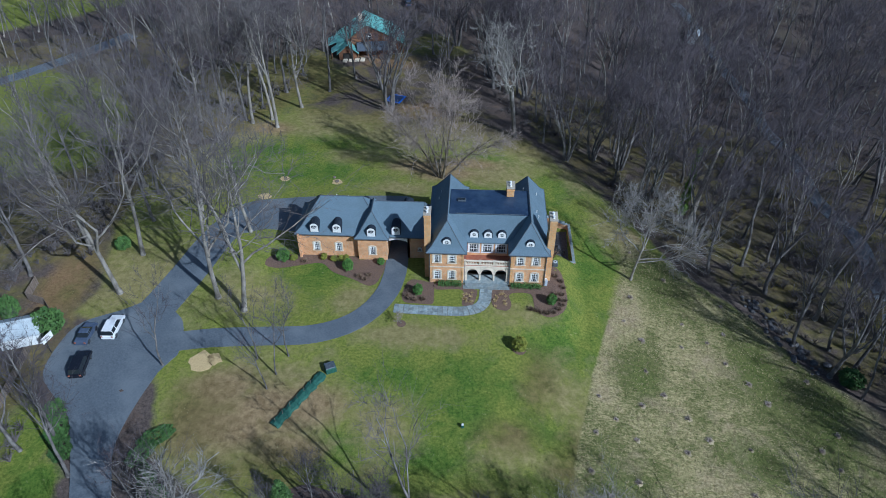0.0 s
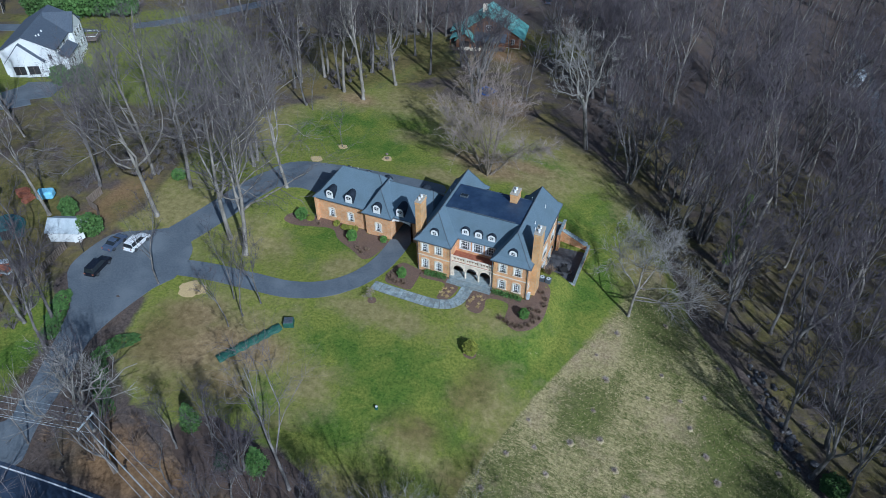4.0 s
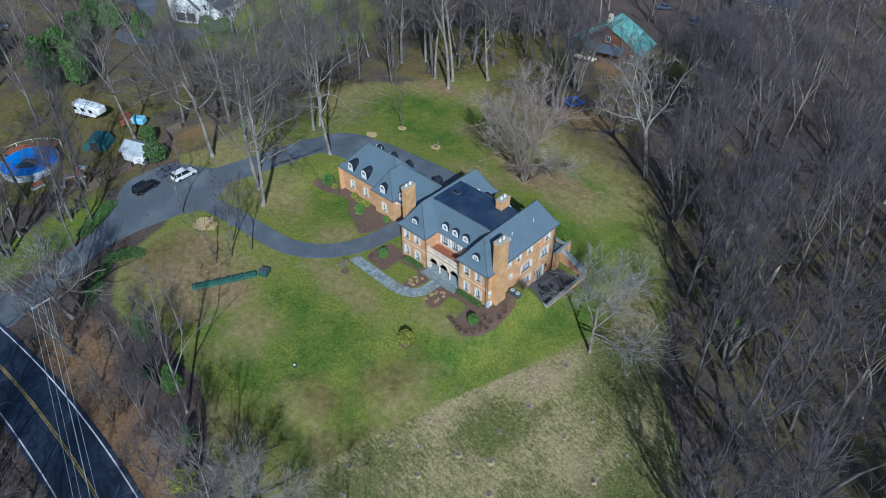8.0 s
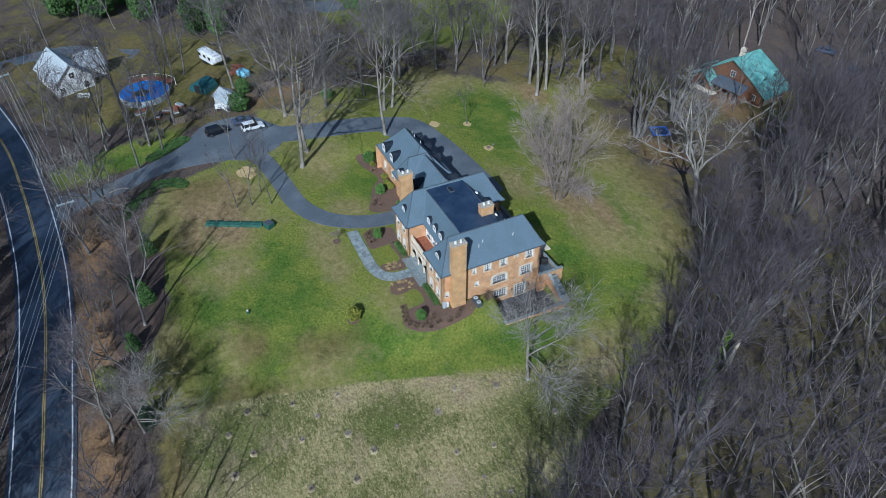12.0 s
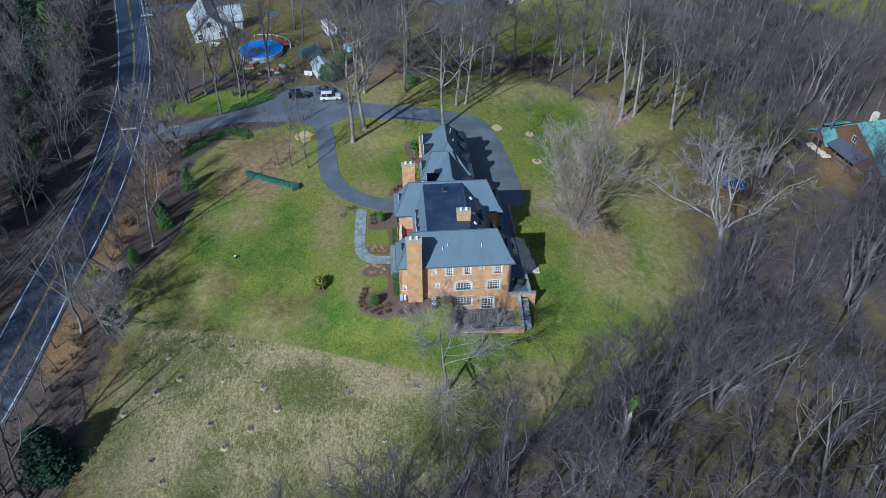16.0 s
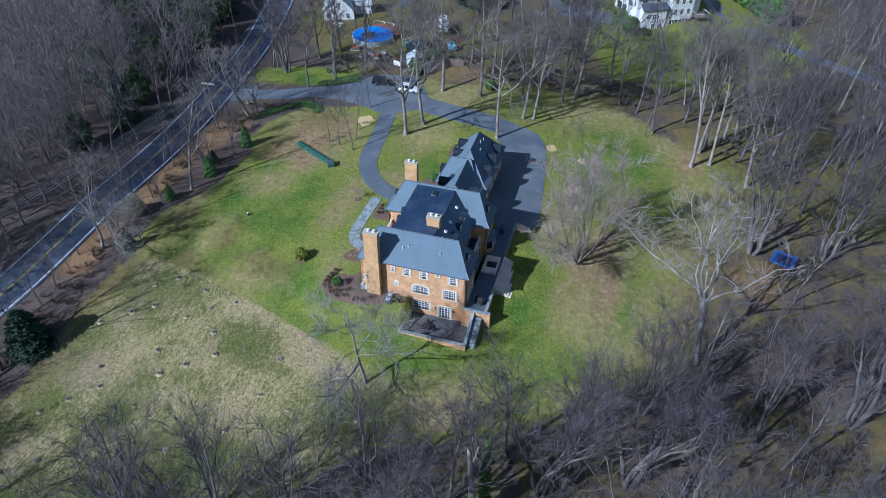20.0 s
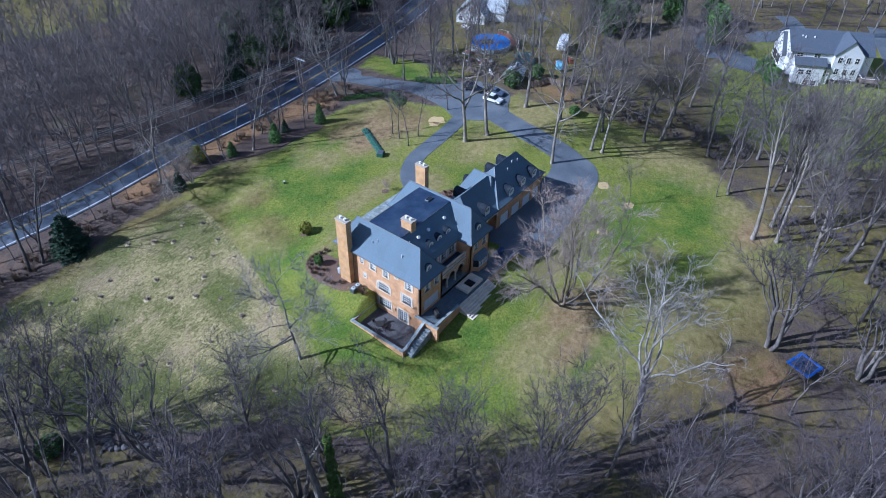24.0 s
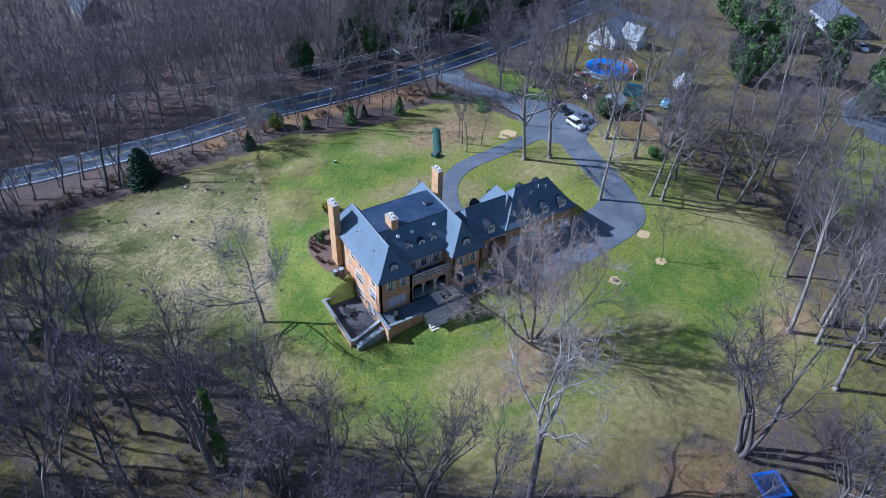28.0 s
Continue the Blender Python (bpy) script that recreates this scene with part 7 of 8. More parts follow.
def pane_at(parent, m, w, h, frame_mat=None):
    """A simple far window, proud of its wall: frame, pane, one cross of bars."""
    f = part("window", ring(bmesh.new(), [(-w / 2, 0), (w / 2, 0), (w / 2, h), (-w / 2, h)], [(-w / 2 + 0.1, 0.1), (w / 2 - 0.1, 0.1), (w / 2 - 0.1, h - 0.1), (-w / 2 + 0.1, h - 0.1)], -0.06, 0.02), frame_mat or WHITE, parent)
    f.matrix_basis = m
    part("pane", bx(-w / 2 + 0.08, w / 2 - 0.08, -0.03, 0.0, 0.08, h - 0.08), GLASS, f)
    part("glazing_bar", bx(-0.03, 0.03, -0.045, -0.02, 0.1, h - 0.1), frame_mat or WHITE, f)
    part("glazing_bar", bx(-w / 2 + 0.1, w / 2 - 0.1, -0.04, -0.025, h / 2 - 0.03, h / 2 + 0.03), frame_mat or WHITE, f)


hA = thing("neighbour_house", "large white clapboard house with dark shingle roofs", "house", pose(-128.2, 28.0, -0.6, 0, 0, 29))
block(hA, -2.0, 10.8, 0.5, 20.0, 5.2, 8.5, "v", SIDING, ROOF_DARK)
block(hA, -1.2, 7.7, -0.4, 0.5, 2.5, 7.0, "v", SIDING, ROOF_DARK, 0.15)
block(hA, 5.5, 12.0, 10.6, 17.4, 5.4, 8.9, "u", SIDING, ROOF_DARK, 0.3)
for u in (0.4, 3.6):
    d = part("garage_door", bx(u, u + 2.6, -0.46, -0.38, -0.5, 1.6), BLACK, hA, "dark garage doorway")
    part("door_panel", bx(u + 1.25, u + 1.35, -0.48, -0.45, -0.5, 1.6), POLEWOOD, d)
for a, b, c, e in ((10.8, 12.6, 1.8, 2.05), (10.8, 12.6, 8.75, 9.0), (12.35, 12.6, 2.05, 8.75)):     # the walk-out bay on the downhill side
    part("wall", bx(a, b, c, e, -4.2, 2.5), SIDING, hA)
bm = bmesh.new()
prism(bm, [(10.8, 1.5, 3.7), (13.0, 1.5, 2.35), (13.0, 1.5, 2.5), (10.8, 1.5, 3.85)], (0, 7.8, 0))
part("roof", bm, ROOF_DARK, hA)
bm = bmesh.new()
prism(bm, [(10.8, 9.3, 2.3), (12.4, 9.3, 1.7), (12.4, 9.3, 1.82), (10.8, 9.3, 2.42)], (0, 1.3, 0))
part("porch_roof", bm, ROOF_DARK, hA)
part("porch_wall", bx(10.8, 12.2, 9.05, 10.55, -4.2, 1.8), SIDING, hA)
for v in (9.45, 10.15):
    pane_at(hA, pose(12.22, v, -0.4, 0, 0, 90), 0.6, 1.8)
for v, z in ((3.6, -0.1), (5.4, -0.1), (5.4, -2.9), (7.4, -2.9)):
    pane_at(hA, pose(12.62, v, z, 0, 0, 90), 1.3, 1.4)
for v in (2.6, 6.8):
    pane_at(hA, pose(10.82, v, 3.75, 0, 0, 90), 1.6, 1.1)
for v in (12.0, 14.0, 16.0):
    for z in (-2.6, 0.3, 3.3):
        pane_at(hA, pose(12.02, v, z, 0, 0, 90), 1.1, 1.6)
pane_at(hA, pose(9.3, 0.48, 2.6), 1.0, 1.5)
for u in (0.5, 3.3, 6.1, 8.9):
    for z in (0.6, 3.2):
        pane_at(hA, pose(u, 20.02, z, 0, 0, 180), 1.1, 1.5)
for u, v in ((6.6, 3.2), (6.9, 6.1), (7.0, 3.9)):
    part("roof_vent", bx(u - 0.15, u + 0.15, v - 0.15, v + 0.15, 7.0, 7.75, bevel=0.05), WHITE, hA, "small white roof vent")
deck = thing("wooden_deck", "raised grey wooden deck beside the white house", "deck", pose(-128.2, 28.0, -0.6, 0, 0, 29))
part("platform", bx(10.9, 14.4, 17.7, 21.8, -0.3, -0.1), POLEWOOD, deck)
for u in (11.1, 14.2):
    for v in (17.9, 21.6):
        part("post", bx(u - 0.08, u + 0.08, v - 0.08, v + 0.08, -4.0, 0.9), POLEWOOD, deck)
for a in ((10.9, 14.4, 17.7, 17.78), (10.9, 14.4, 21.72, 21.8), (14.32, 14.4, 17.78, 21.72)):
    part("rail", bx(*a, 0.75, 0.85), WHITE, deck)
adrive = thing("neighbour_drive", "grey asphalt drive to the white house", "driveway", kind="structure")
ribbon("asphalt", curve_through([(-156, 22), (-150, 27), (-141, 26), (-132, 18), (-123, 11.5), (-116, 13.5), (-112, 18)], step=2), -3, 3, 0.08, ASPHALT, adrive)
ribbon("asphalt", curve_through([(-170, 45), (-150, 53), (-133.6, 59), (-121.7, 70), (-113, 83), (-100, 104)], step=3), -2.5, 2.5, 0.08, ASPHALT, adrive)
drape("asphalt", [(-124, 17), (-117, 14.5), (-109, 21), (-112.5, 27.5), (-118, 30.5), (-125, 26)], 0.09, ASPHALT, adrive)

hB = thing("neighbour_cottage", "white clapboard cottage with a pale roof", "house", pose(-90.8, -40.2, 0.1, 0, 0, 18))
block(hB, -12.5, 0, -8.8, -0.6, 3.1, 6.8, "u", SIDING, ROOF_PALE)
block(hB, -9.0, -4.0, -1.0, 4.0, 3.2, 6.0, "v", SIDING, ROOF_PALE)
for v in (-7.5, -2.2):
    pane_at(hB, pose(0.02, v, 0.7, 0, 0, 90), 1.1, 1.5)
pane_at(hB, pose(0.02, -4.75, 3.6, 0, 0, 90), 1.3, 1.4)
for u in (-10, -6, -2.5):
    pane_at(hB, pose(u, -8.82, 0.8), 1.1, 1.5)
bdrive = thing("cottage_drive", "grey gravel drive beside the cottage", "driveway", kind="structure")
ribbon("asphalt", curve_through([(-112, -70), (-114, -60), (-116, -48), (-112, -41), (-107, -35), (-104, -30)], step=2), -2.6, 2.6, 0.07, ASPHALT, bdrive)
bench = thing("picnic_table", "white picnic table on the cottage lawn", "table", pose(-85.7, -43.3, gz(-85.7, -43.3), 0, 0, 70))
part("tabletop", bx(-1.4, 1.4, -0.4, 0.4, 0.72, 0.78), WHITE, bench)
for v in (-0.75, 0.75):
    part("seat", bx(-1.4, 1.4, v - 0.14, v + 0.14, 0.42, 0.47), WHITE, bench)
for u in (-1.0, 1.0):
    part("leg", bx(u - 0.05, u + 0.05, -0.8, 0.8, 0.0, 0.72), WHITE, bench)

pool = thing("swimming_pool", "round above-ground pool under a bright blue cover", "swimming pool", pose(-79.5, -31.0, gz(-79.5, -31)))
bm = bmesh.new()
rod(bm, (0, 0, -0.3), (0, 0, 1.2), 5.3, 5.3, 40)
part("wall", bm, ROOF_PALE, pool)
bm = bmesh.new()
rod(bm, (0, 0, 1.2), (0, 0, 1.27), 5.34, 5.34, 40)
part("rim", bm, ROOF_PALE, pool)
bm = bmesh.new()
o = [(5.2 * math.cos(k * 0.157), 5.2 * math.sin(k * 0.157), 1.3) for k in range(40)]
i = [((1.9 + 0.5 * math.sin(k * 0.47)) * math.cos(k * 0.157) + 0.6, (1.6 + 0.4 * math.cos(k * 0.63)) * math.sin(k * 0.157) - 0.7, 1.28) for k in range(40)]
vo, vi = [bm.verts.new(p) for p in o], [bm.verts.new(p) for p in i]
for k in range(40):
    bm.faces.new((vo[k], vo[(k + 1) % 40], vi[(k + 1) % 40], vi[k]))
part("cover", bm, BLUE, pool, "bright blue tarpaulin cover")
bm = bmesh.new()
bm.faces.new([bm.verts.new((x * 1.02, y * 1.02, 1.285)) for x, y, _ in i])
part("puddle", bm, glass_mat("dark_puddle", (0.03, 0.04, 0.04), 0.1), pool, "dark standing water")
dk = thing("pool_deck", "rust-red wooden deck curved round the pool", "deck", pose(-79.5, -31.0, gz(-79.5, -31)))
bm = bmesh.new()
o = [(7.4 * math.cos(t), 7.4 * math.sin(t), 0) for t in (1.9 + k * 0.13 for k in range(13))]
i = [(5.5 * math.cos(t), 5.5 * math.sin(t), 0) for t in (1.9 + k * 0.13 for k in range(13))]
prism(bm, [(x, y, 1.1) for x, y, _ in o + i[::-1]], (0, 0, 0.1))
part("boards", bm, RUST, dk)
for k in range(0, 13, 3):
    part("post", bx(o[k][0] - 0.07, o[k][0] + 0.07, o[k][1] - 0.07, o[k][1] + 0.07, -0.2, 1.9), WHITE, dk)
bm = bmesh.new()
for k in range(12):
    rod(bm, (o[k][0], o[k][1], 1.85), (o[k + 1][0], o[k + 1][1], 1.85), 0.05, sides=4)
part("rail", bm, WHITE, dk)

shed = thing("garden_shed", "small shed with a pale weathered roof", "shed", pose(-66.6, -15.0, gz(-66.6, -15.0), 0, 0, 20))
block(shed, -2.6, 2.6, -2.0, 2.0, 2.1, 3.3, "u", SIDING, ROOF_PALE, 0.3)
part("door", bx(2.6, 2.64, -0.6, 0.6, 0.0, 1.9), POLEWOOD, shed)
rv = thing("travel_trailer", "white travel trailer with rounded corners", "caravan", pose(-89.0, -14.6, gz(-89, -14.6) + 0.1, 0, 0, 20))
part("body", bx(-3.2, 2.8, -1.25, 1.25, 0.6, 3.1, bevel=0.25), CAR_WHITE, rv)
part("nose", bx(2.6, 4.2, -1.2, 1.2, 1.4, 3.0, bevel=0.3), CAR_WHITE, rv)
for u in (-2.8, -0.6, 1.5):
    part("window", bx(u, u + 1.0, -1.28, -1.24, 1.7, 2.4), GLASS, rv)
    part("roof_vent", bx(u, u + 0.5, -0.3, 0.3, 3.1, 3.25), ROOF_PALE, rv)
for u in (-1.2, -0.3):
    for s in (-1, 1):
        bm = bmesh.new()
        rod(bm, (u, s * 1.0, 0.35), (u, s * 1.26, 0.35), 0.35, sides=12)
        part("wheel", bm, BLACK, rv)
tent = thing("tarp_shelter", "dark teal tarpaulin shelter", "shelter", pose(-75.4, -20.2, gz(-75.4, -20.2), 0, 0, 40))
bm = bmesh.new()
prism(bm, [(-2.4, 0, -0.1)] + [(2.4 * math.cos(math.pi * (8 - k) / 8), 0, 2.3 * math.sin(math.pi * (8 - k) / 8)) for k in range(9)] + [(2.4, 0, -0.1)], (0, 4.2, 0))
part("cover", bm, mat("teal_tarp", (0.02, 0.09, 0.10), (0.04, 0.14, 0.15), 2, 0.6, 0.3), tent)
part("door_flap", bx(-0.8, 0.8, -0.04, 0.0, 0.0, 1.8), BLACK, tent)
tub = thing("covered_trailer", "small trailer under a light blue tarpaulin", "trailer", pose(-77.8, -9.2, gz(-77.8, -9.2), 0, 0, 30))
part("load", bx(-1.4, 1.4, -1.0, 1.0, 0.4, 1.9, bevel=0.3), mat("sky_tarp", (0.18, 0.48, 0.66), (0.3, 0.62, 0.8), 2, 0.5, 0.2), tub)
for s in (-1, 1):
    bm = bmesh.new()
    rod(bm, (0, s * 0.85, 0.3), (0, s * 1.05, 0.3), 0.3, sides=12)
    part("wheel", bm, BLACK, tub)
rng = np.random.default_rng(31)
for k, (x, y) in enumerate(((-69.5, -26.0), (-71.0, -25.0), (-70.2, -27.6), (-72.0, -33.0), (-73.4, -32.2), (-68.8, -29.8), (-82.0, -10.2), (-83.5, -9.4), (-80.6, -10.8))):
    w = thing("stacked_boards", "pile of weathered boards and crates", "lumber pile", pose(x, y, gz(x, y), 0, 0, k * 33), "yard clutter")
    for j in range(3):
        part("board", bx(-1.2 + 0.2 * j, 1.1, -0.6 + 0.1 * j, 0.5, 0.28 * j - 0.05, 0.28 * j + 0.24, bevel=0.03), (ROOF_PALE, POLEWOOD, RUST)[(k + j) % 3] if k < 6 else RUST, w)
fence = thing("wooden_fence", "weathered grey board fence along the drive", "fence")
FEN = [(-63.6, -27), (-63.9, -24), (-64.2, -21), (-64.6, -18), (-65, -10.2), (-66.5, -8.6), (-69.8, -7.7), (-70.0, -4), (-68.4, 2.8)]
board = None
for (x0, y0), (x1, y1) in zip(FEN, FEN[1:]):
    n = max(1, int(math.hypot(x1 - x0, y1 - y0) / 0.4))
    if math.hypot(x1 - x0, y1 - y0) > 6:
        continue
    for k in range(n):
        x, y = x0 + (x1 - x0) * (k + 0.5) / n, y0 + (y1 - y0) * (k + 0.5) / n
        at = pose(x, y, gz(x, y), 0, 0, math.degrees(math.atan2(y1 - y0, x1 - x0)))
        if board is None:
            board = part("board", bx(-0.17, 0.17, -0.02, 0.02, -0.1, 1.55, bevel=0.01), POLEWOOD, fence)
            board.matrix_basis = at
        else:
            again(board, at)
hoop = thing("basketball_hoop", "basketball hoop on a pole beside the parking area", "basketball hoop", pose(-61.4, -17.6, gz(-61.4, -17.6), 0, 0, -15))
bm = bmesh.new()
rod(bm, (0, 0, -0.1), (0, 0, 2.7), 0.06, sides=8)
rod(bm, (0, 0, 2.7), (0.7, 0, 3.2), 0.05, sides=8)
part("pole", bm, BLACK, hoop)
part("backboard", bx(0.7, 0.75, -0.9, 0.9, 2.85, 3.95, bevel=0.02), WHITE, hoop)
part("target", ring(bmesh.new(), [(-0.3, 3.1), (0.3, 3.1), (0.3, 3.55), (-0.3, 3.55)], [(-0.24, 3.16), (0.24, 3.16), (0.24, 3.49), (-0.24, 3.49)], -0.78, -0.755), BLACK, hoop).matrix_basis = pose(0, 0, 0, 0, 0, 90)
bm = bmesh.new()
for k in range(12):
    rod(bm, (1.0 + 0.23 * math.cos(k * 0.5236), 0.23 * math.sin(k * 0.5236), 3.05), (1.0 + 0.23 * math.cos((k + 1) * 0.5236), 0.23 * math.sin((k + 1) * 0.5236), 3.05), 0.015, sides=4)
part("rim", bm, RUST, hoop)

tz = gz(-20.9, 66.5)
tr = thing("trampoline", "square trampoline with bright blue edge pads", "trampoline", pose(-21.5, 66.6, tz, 0, 0, -20) @ Matrix.Diagonal((0.86, 0.86, 1, 1)))
PAD = mat("blue_pad", (0.015, 0.075, 0.36), (0.03, 0.13, 0.5), 2.0, 0.5, 0.1)
part("mat", bx(-1.7, 1.7, -1.7, 1.7, 0.82, 0.85), mat("dark_blue_mesh", (0.02, 0.035, 0.09), (0.035, 0.06, 0.14), 3.0, 0.7), tr)
for a in ((-2.2, 2.2, -2.2, -1.7), (-2.2, 2.2, 1.7, 2.2), (-2.2, -1.7, -1.7, 1.7), (1.7, 2.2, -1.7, 1.7)):
    part("pad", bx(*a, 0.8, 0.9, bevel=0.03), PAD, tr)
for u in (-2.0, 2.0):
    for v in (-2.0, 2.0):
        bm = bmesh.new()
        rod(bm, (u, v, -0.1), (u, v, 0.82), 0.05, sides=6)
        part("leg", bm, CHROME, tr)

# ---- the log lodge ----
lz = gz(-33, 99)
lodge = thing("log_lodge", "red-brown log lodge with a green metal roof", "house", pose(-32.7, 99.1, lz, 0, 0, 10))
SLOPES = [(-8.2, 2.5), (0.0, 8.4), (5.6, 5.5), (10.4, 2.4)]                 # the roof's section, steep above and flatter over the porch


def slope_z(u):
    return float(np.interp(u, [p[0] for p in SLOPES], [p[1] for p in SLOPES]))


for (u0, z0), (u1, z1) in zip(SLOPES, SLOPES[1:]):
    bm = bmesh.new()
    prism(bm, [(u0, -4.2, z0), (u1, -4.2, z1), (u1, -4.2, z1 + 0.16), (u0, -4.2, z0 + 0.16)], (0, 10.2, 0))
    sheet = part("roof", bm, TEAL_ROOF, lodge)
    for k in range(16):                                                     # standing seams
        v = -4.0 + 9.8 * k / 15
        bm = bmesh.new()
        prism(bm, [(u0, v, z0 + 0.16), (u1, v, z1 + 0.16), (u1, v, z1 + 0.22), (u0, v, z0 + 0.22)], (0, 0.05, 0))
        part("seam", bm, TEAL_ROOF, sheet)
for v in (-3.5, 5.2):                                                       # gable walls of stacked logs
    for k in range(19):
        z = 0.02 + 0.42 * k
        lo, hi = -7.2, 9.0
        while lo < hi and slope_z(lo) < z + 0.35:
            lo += 0.1
        while hi > lo and slope_z(hi) < z + 0.35:
            hi -= 0.1
        if hi - lo < 0.5:
            break
        bm = bmesh.new()
        rod(bm, (lo, v, z + 0.2), (hi, v, z + 0.2), 0.23, sides=8)
        part("log", bm, LOG, lodge)
for u in (-7.2, 6.6):
    for k in range(6):
        bm = bmesh.new()
        rod(bm, (u, -3.9, 0.2 + 0.42 * k), (u, 5.6, 0.2 + 0.42 * k), 0.23, sides=8)
        part("log", bm, LOG, lodge)
part("foundation", bx(-7.4, 9.2, -3.7, 5.4, -1.6, 0.05), STONE, lodge)
for v in (-3.4, -0.6, 2.2, 5.0):
    bm = bmesh.new()
    rod(bm, (9.6, v, -0.3), (9.6, v, 2.75), 0.14, sides=8)
    part("porch_post", bm, LOG, lodge)
# gabled front porch towards the lawn
block(lodge, -7.6, -3.0, -6.6, -3.8, 2.4, 4.4, "v", LOG, TEAL_ROOF, 0.6)
# near-black panel on the solid wall, painting the porch recess's shade
part("porch_opening", bx(-6.6, -4.0, -6.66, -6.6, 0.1, 2.1), DARK, lodge, "dark panel standing for the shade in the porch opening")
part("porch_deck", bx(-2.8, 5.6, -6.6, -3.75, -0.6, 0.1), POLEWOOD, lodge)
bm = bmesh.new()
prism(bm, [(-2.8, -6.9, 2.5), (-2.8, -3.74, 3.6), (-2.8, -3.74, 3.75), (-2.8, -6.9, 2.65)], (8.4, 0, 0))
part("porch_roof", bm, ROOF_DARK, lodge, "dark shingled porch roof")
for u in (-2.6, 0.1, 2.8, 5.4):
    bm = bmesh.new()
    rod(bm, (u, -6.5, -0.5), (u, -6.5, 2.6), 0.13, sides=8)
    part("porch_post", bm, LOG, lodge)
part("porch_rail", bx(-2.6, 5.4, -6.55, -6.45, 0.95, 1.05), LOG, lodge)
for q in ([(-10.4, -2.0, 2.3), (-8.0, -2.0, 3.3), (-8.0, 3.0, 3.3), (-10.4, 3.0, 2.3)], [(-9.6, -6.0, 2.0), (-7.4, -6.0, 3.0), (-7.4, -2.6, 3.0), (-9.6, -2.6, 2.0)]):
    bm = bmesh.new()
    prism(bm, q, (0, 0, 0.16))
    part("lean_to_roof", bm, TEAL_ROOF, lodge)
for v in (-5.8, -2.8, 2.8):
    bm = bmesh.new()
    rod(bm, (-9.5, v, -0.3), (-9.5, v, 2.3), 0.12, sides=8)
    part("porch_post", bm, LOG, lodge)
for v in (-1.2, 2.6):                                                       # gabled dormers where the slope breaks
    bm = bmesh.new()
    prism(bm, [(6.9, v - 1.0, 5.0), (6.9, v + 1.0, 5.0), (6.9, v, 6.3)], (-2.6, 0, 0))
    # face in near-black, its shade put into the colour
    d = part("dormer", bm, DARK, lodge, "shaded dormer face")
    for q in (-1, 1):
        bm = bmesh.new()
        prism(bm, [(7.3, v, 6.5), (7.3, v + q * 1.3, 4.9), (7.3, v + q * 1.3, 4.78), (7.3, v, 6.36)], (-4.6, 0, 0))
        part("dormer_roof", bm, TEAL_ROOF, d)
for u in (-0.6, 2.6, 7.2):
    pane_at(lodge, pose(u, -3.78, 1.0), 1.1, 1.4)
pane_at(lodge, pose(0.6, -3.78, 4.4), 1.3, 1.5)
part("chimney", bx(-1.8, -0.8, 0.6, 1.6, 6, 9.6), STONE, lodge)
pt = thing("stone_slabs", "pale stone slabs in front of the lodge", "patio", kind="structure")
for k in range(4):
    x, y = -38.0 + 1.5 * k, 90.0 + 0.3 * k
    part("slab", bx(x, x + 1.1, y, y + 1.9, gz(x, y) - 0.2, gz(x, y) + 0.25, bevel=0.03), STONE, pt)

# ---- far things beyond the woods ----
car("dark blue car parked beyond the lodge", -34.5, 130.5, 30, CAR_BLUE, 4.6, 1.8, 1.5, False)
car("dark blue car parked beyond the lodge", -24.0, 128.0, 100, CAR_BLUE, 4.8, 1.9, 1.7)
car("white car parked by the far house", -153.5, -9.6, 60, CAR_WHITE, 4.6, 1.8, 1.5, False)
far_house = thing("far_house", "grey house with a dark roof beyond the woods", "house", pose(-12.0, 148.0, gz(-12, 148), 0, 0, 10))
block(far_house, -8, 8, -5, 5, 3.4, 6.5, "u", POLEWOOD, ROOF_DARK)
for u in (-5, -1.7, 1.7, 5):
    pane_at(far_house, pose(u, -5.02, 1.2), 1.2, 1.5)
far_house = thing("far_house", "grey house with a dark roof beyond the far meadow", "house", pose(24.0, -143.0, gz(24, -143), 0, 0, 100))
block(far_house, -6, 6, -4, 4, 3.0, 6.5, "u", POLEWOOD, ROOF_DARK)
for u in (-3, 0, 3):
    pane_at(far_house, pose(u, -4.02, 1.0), 1.1, 1.4)
far_house = thing("far_house", "low house with a dark shingle roof beyond the trees", "house", pose(-163.0, -24.0, gz(-163, -24), 0, 0, 60))
block(far_house, -8, 8, -5, 5, 3.2, 6.4, "u", ROOF_PALE, ROOF_DARK)
for v in (-2, 2):
    pane_at(far_house, pose(8.02, v, 1.0, 0, 0, 90), 1.2, 1.4)
far_shed = thing("far_shed", "small white shed among the trees", "shed", pose(62.5, 125.0, gz(62.5, 125), 0, 0, 70))
block(far_shed, -2.2, 2.2, -1.6, 1.6, 2.3, 3.6, "u", SIDING, ROOF_PALE, 0.25)

# ---- creek, rocks, ivy tree and snag ----
creek = thing("creek", "shallow pale creek among the trees", "creek", kind="structure")
ribbon("water", curve_through([(62, 150), (66, 128), (67.2, 107), (68.9, 86), (67.6, 70), (69.2, 56), (67.6, 39), (69.4, 24), (67.4, 11), (66, -6), (71, -30), (74, -60)], step=1.5), -1.3, 1.4, 0.14, mat("creek_water", (0.07, 0.08, 0.09), (0.26, 0.29, 0.32), 0.5, 0.3, 0.3, patch=(0.06, 0.05, 0.045), patch_scale=0.25, patch_amount=0.9), creek)
rng = np.random.default_rng(44)
stone = []
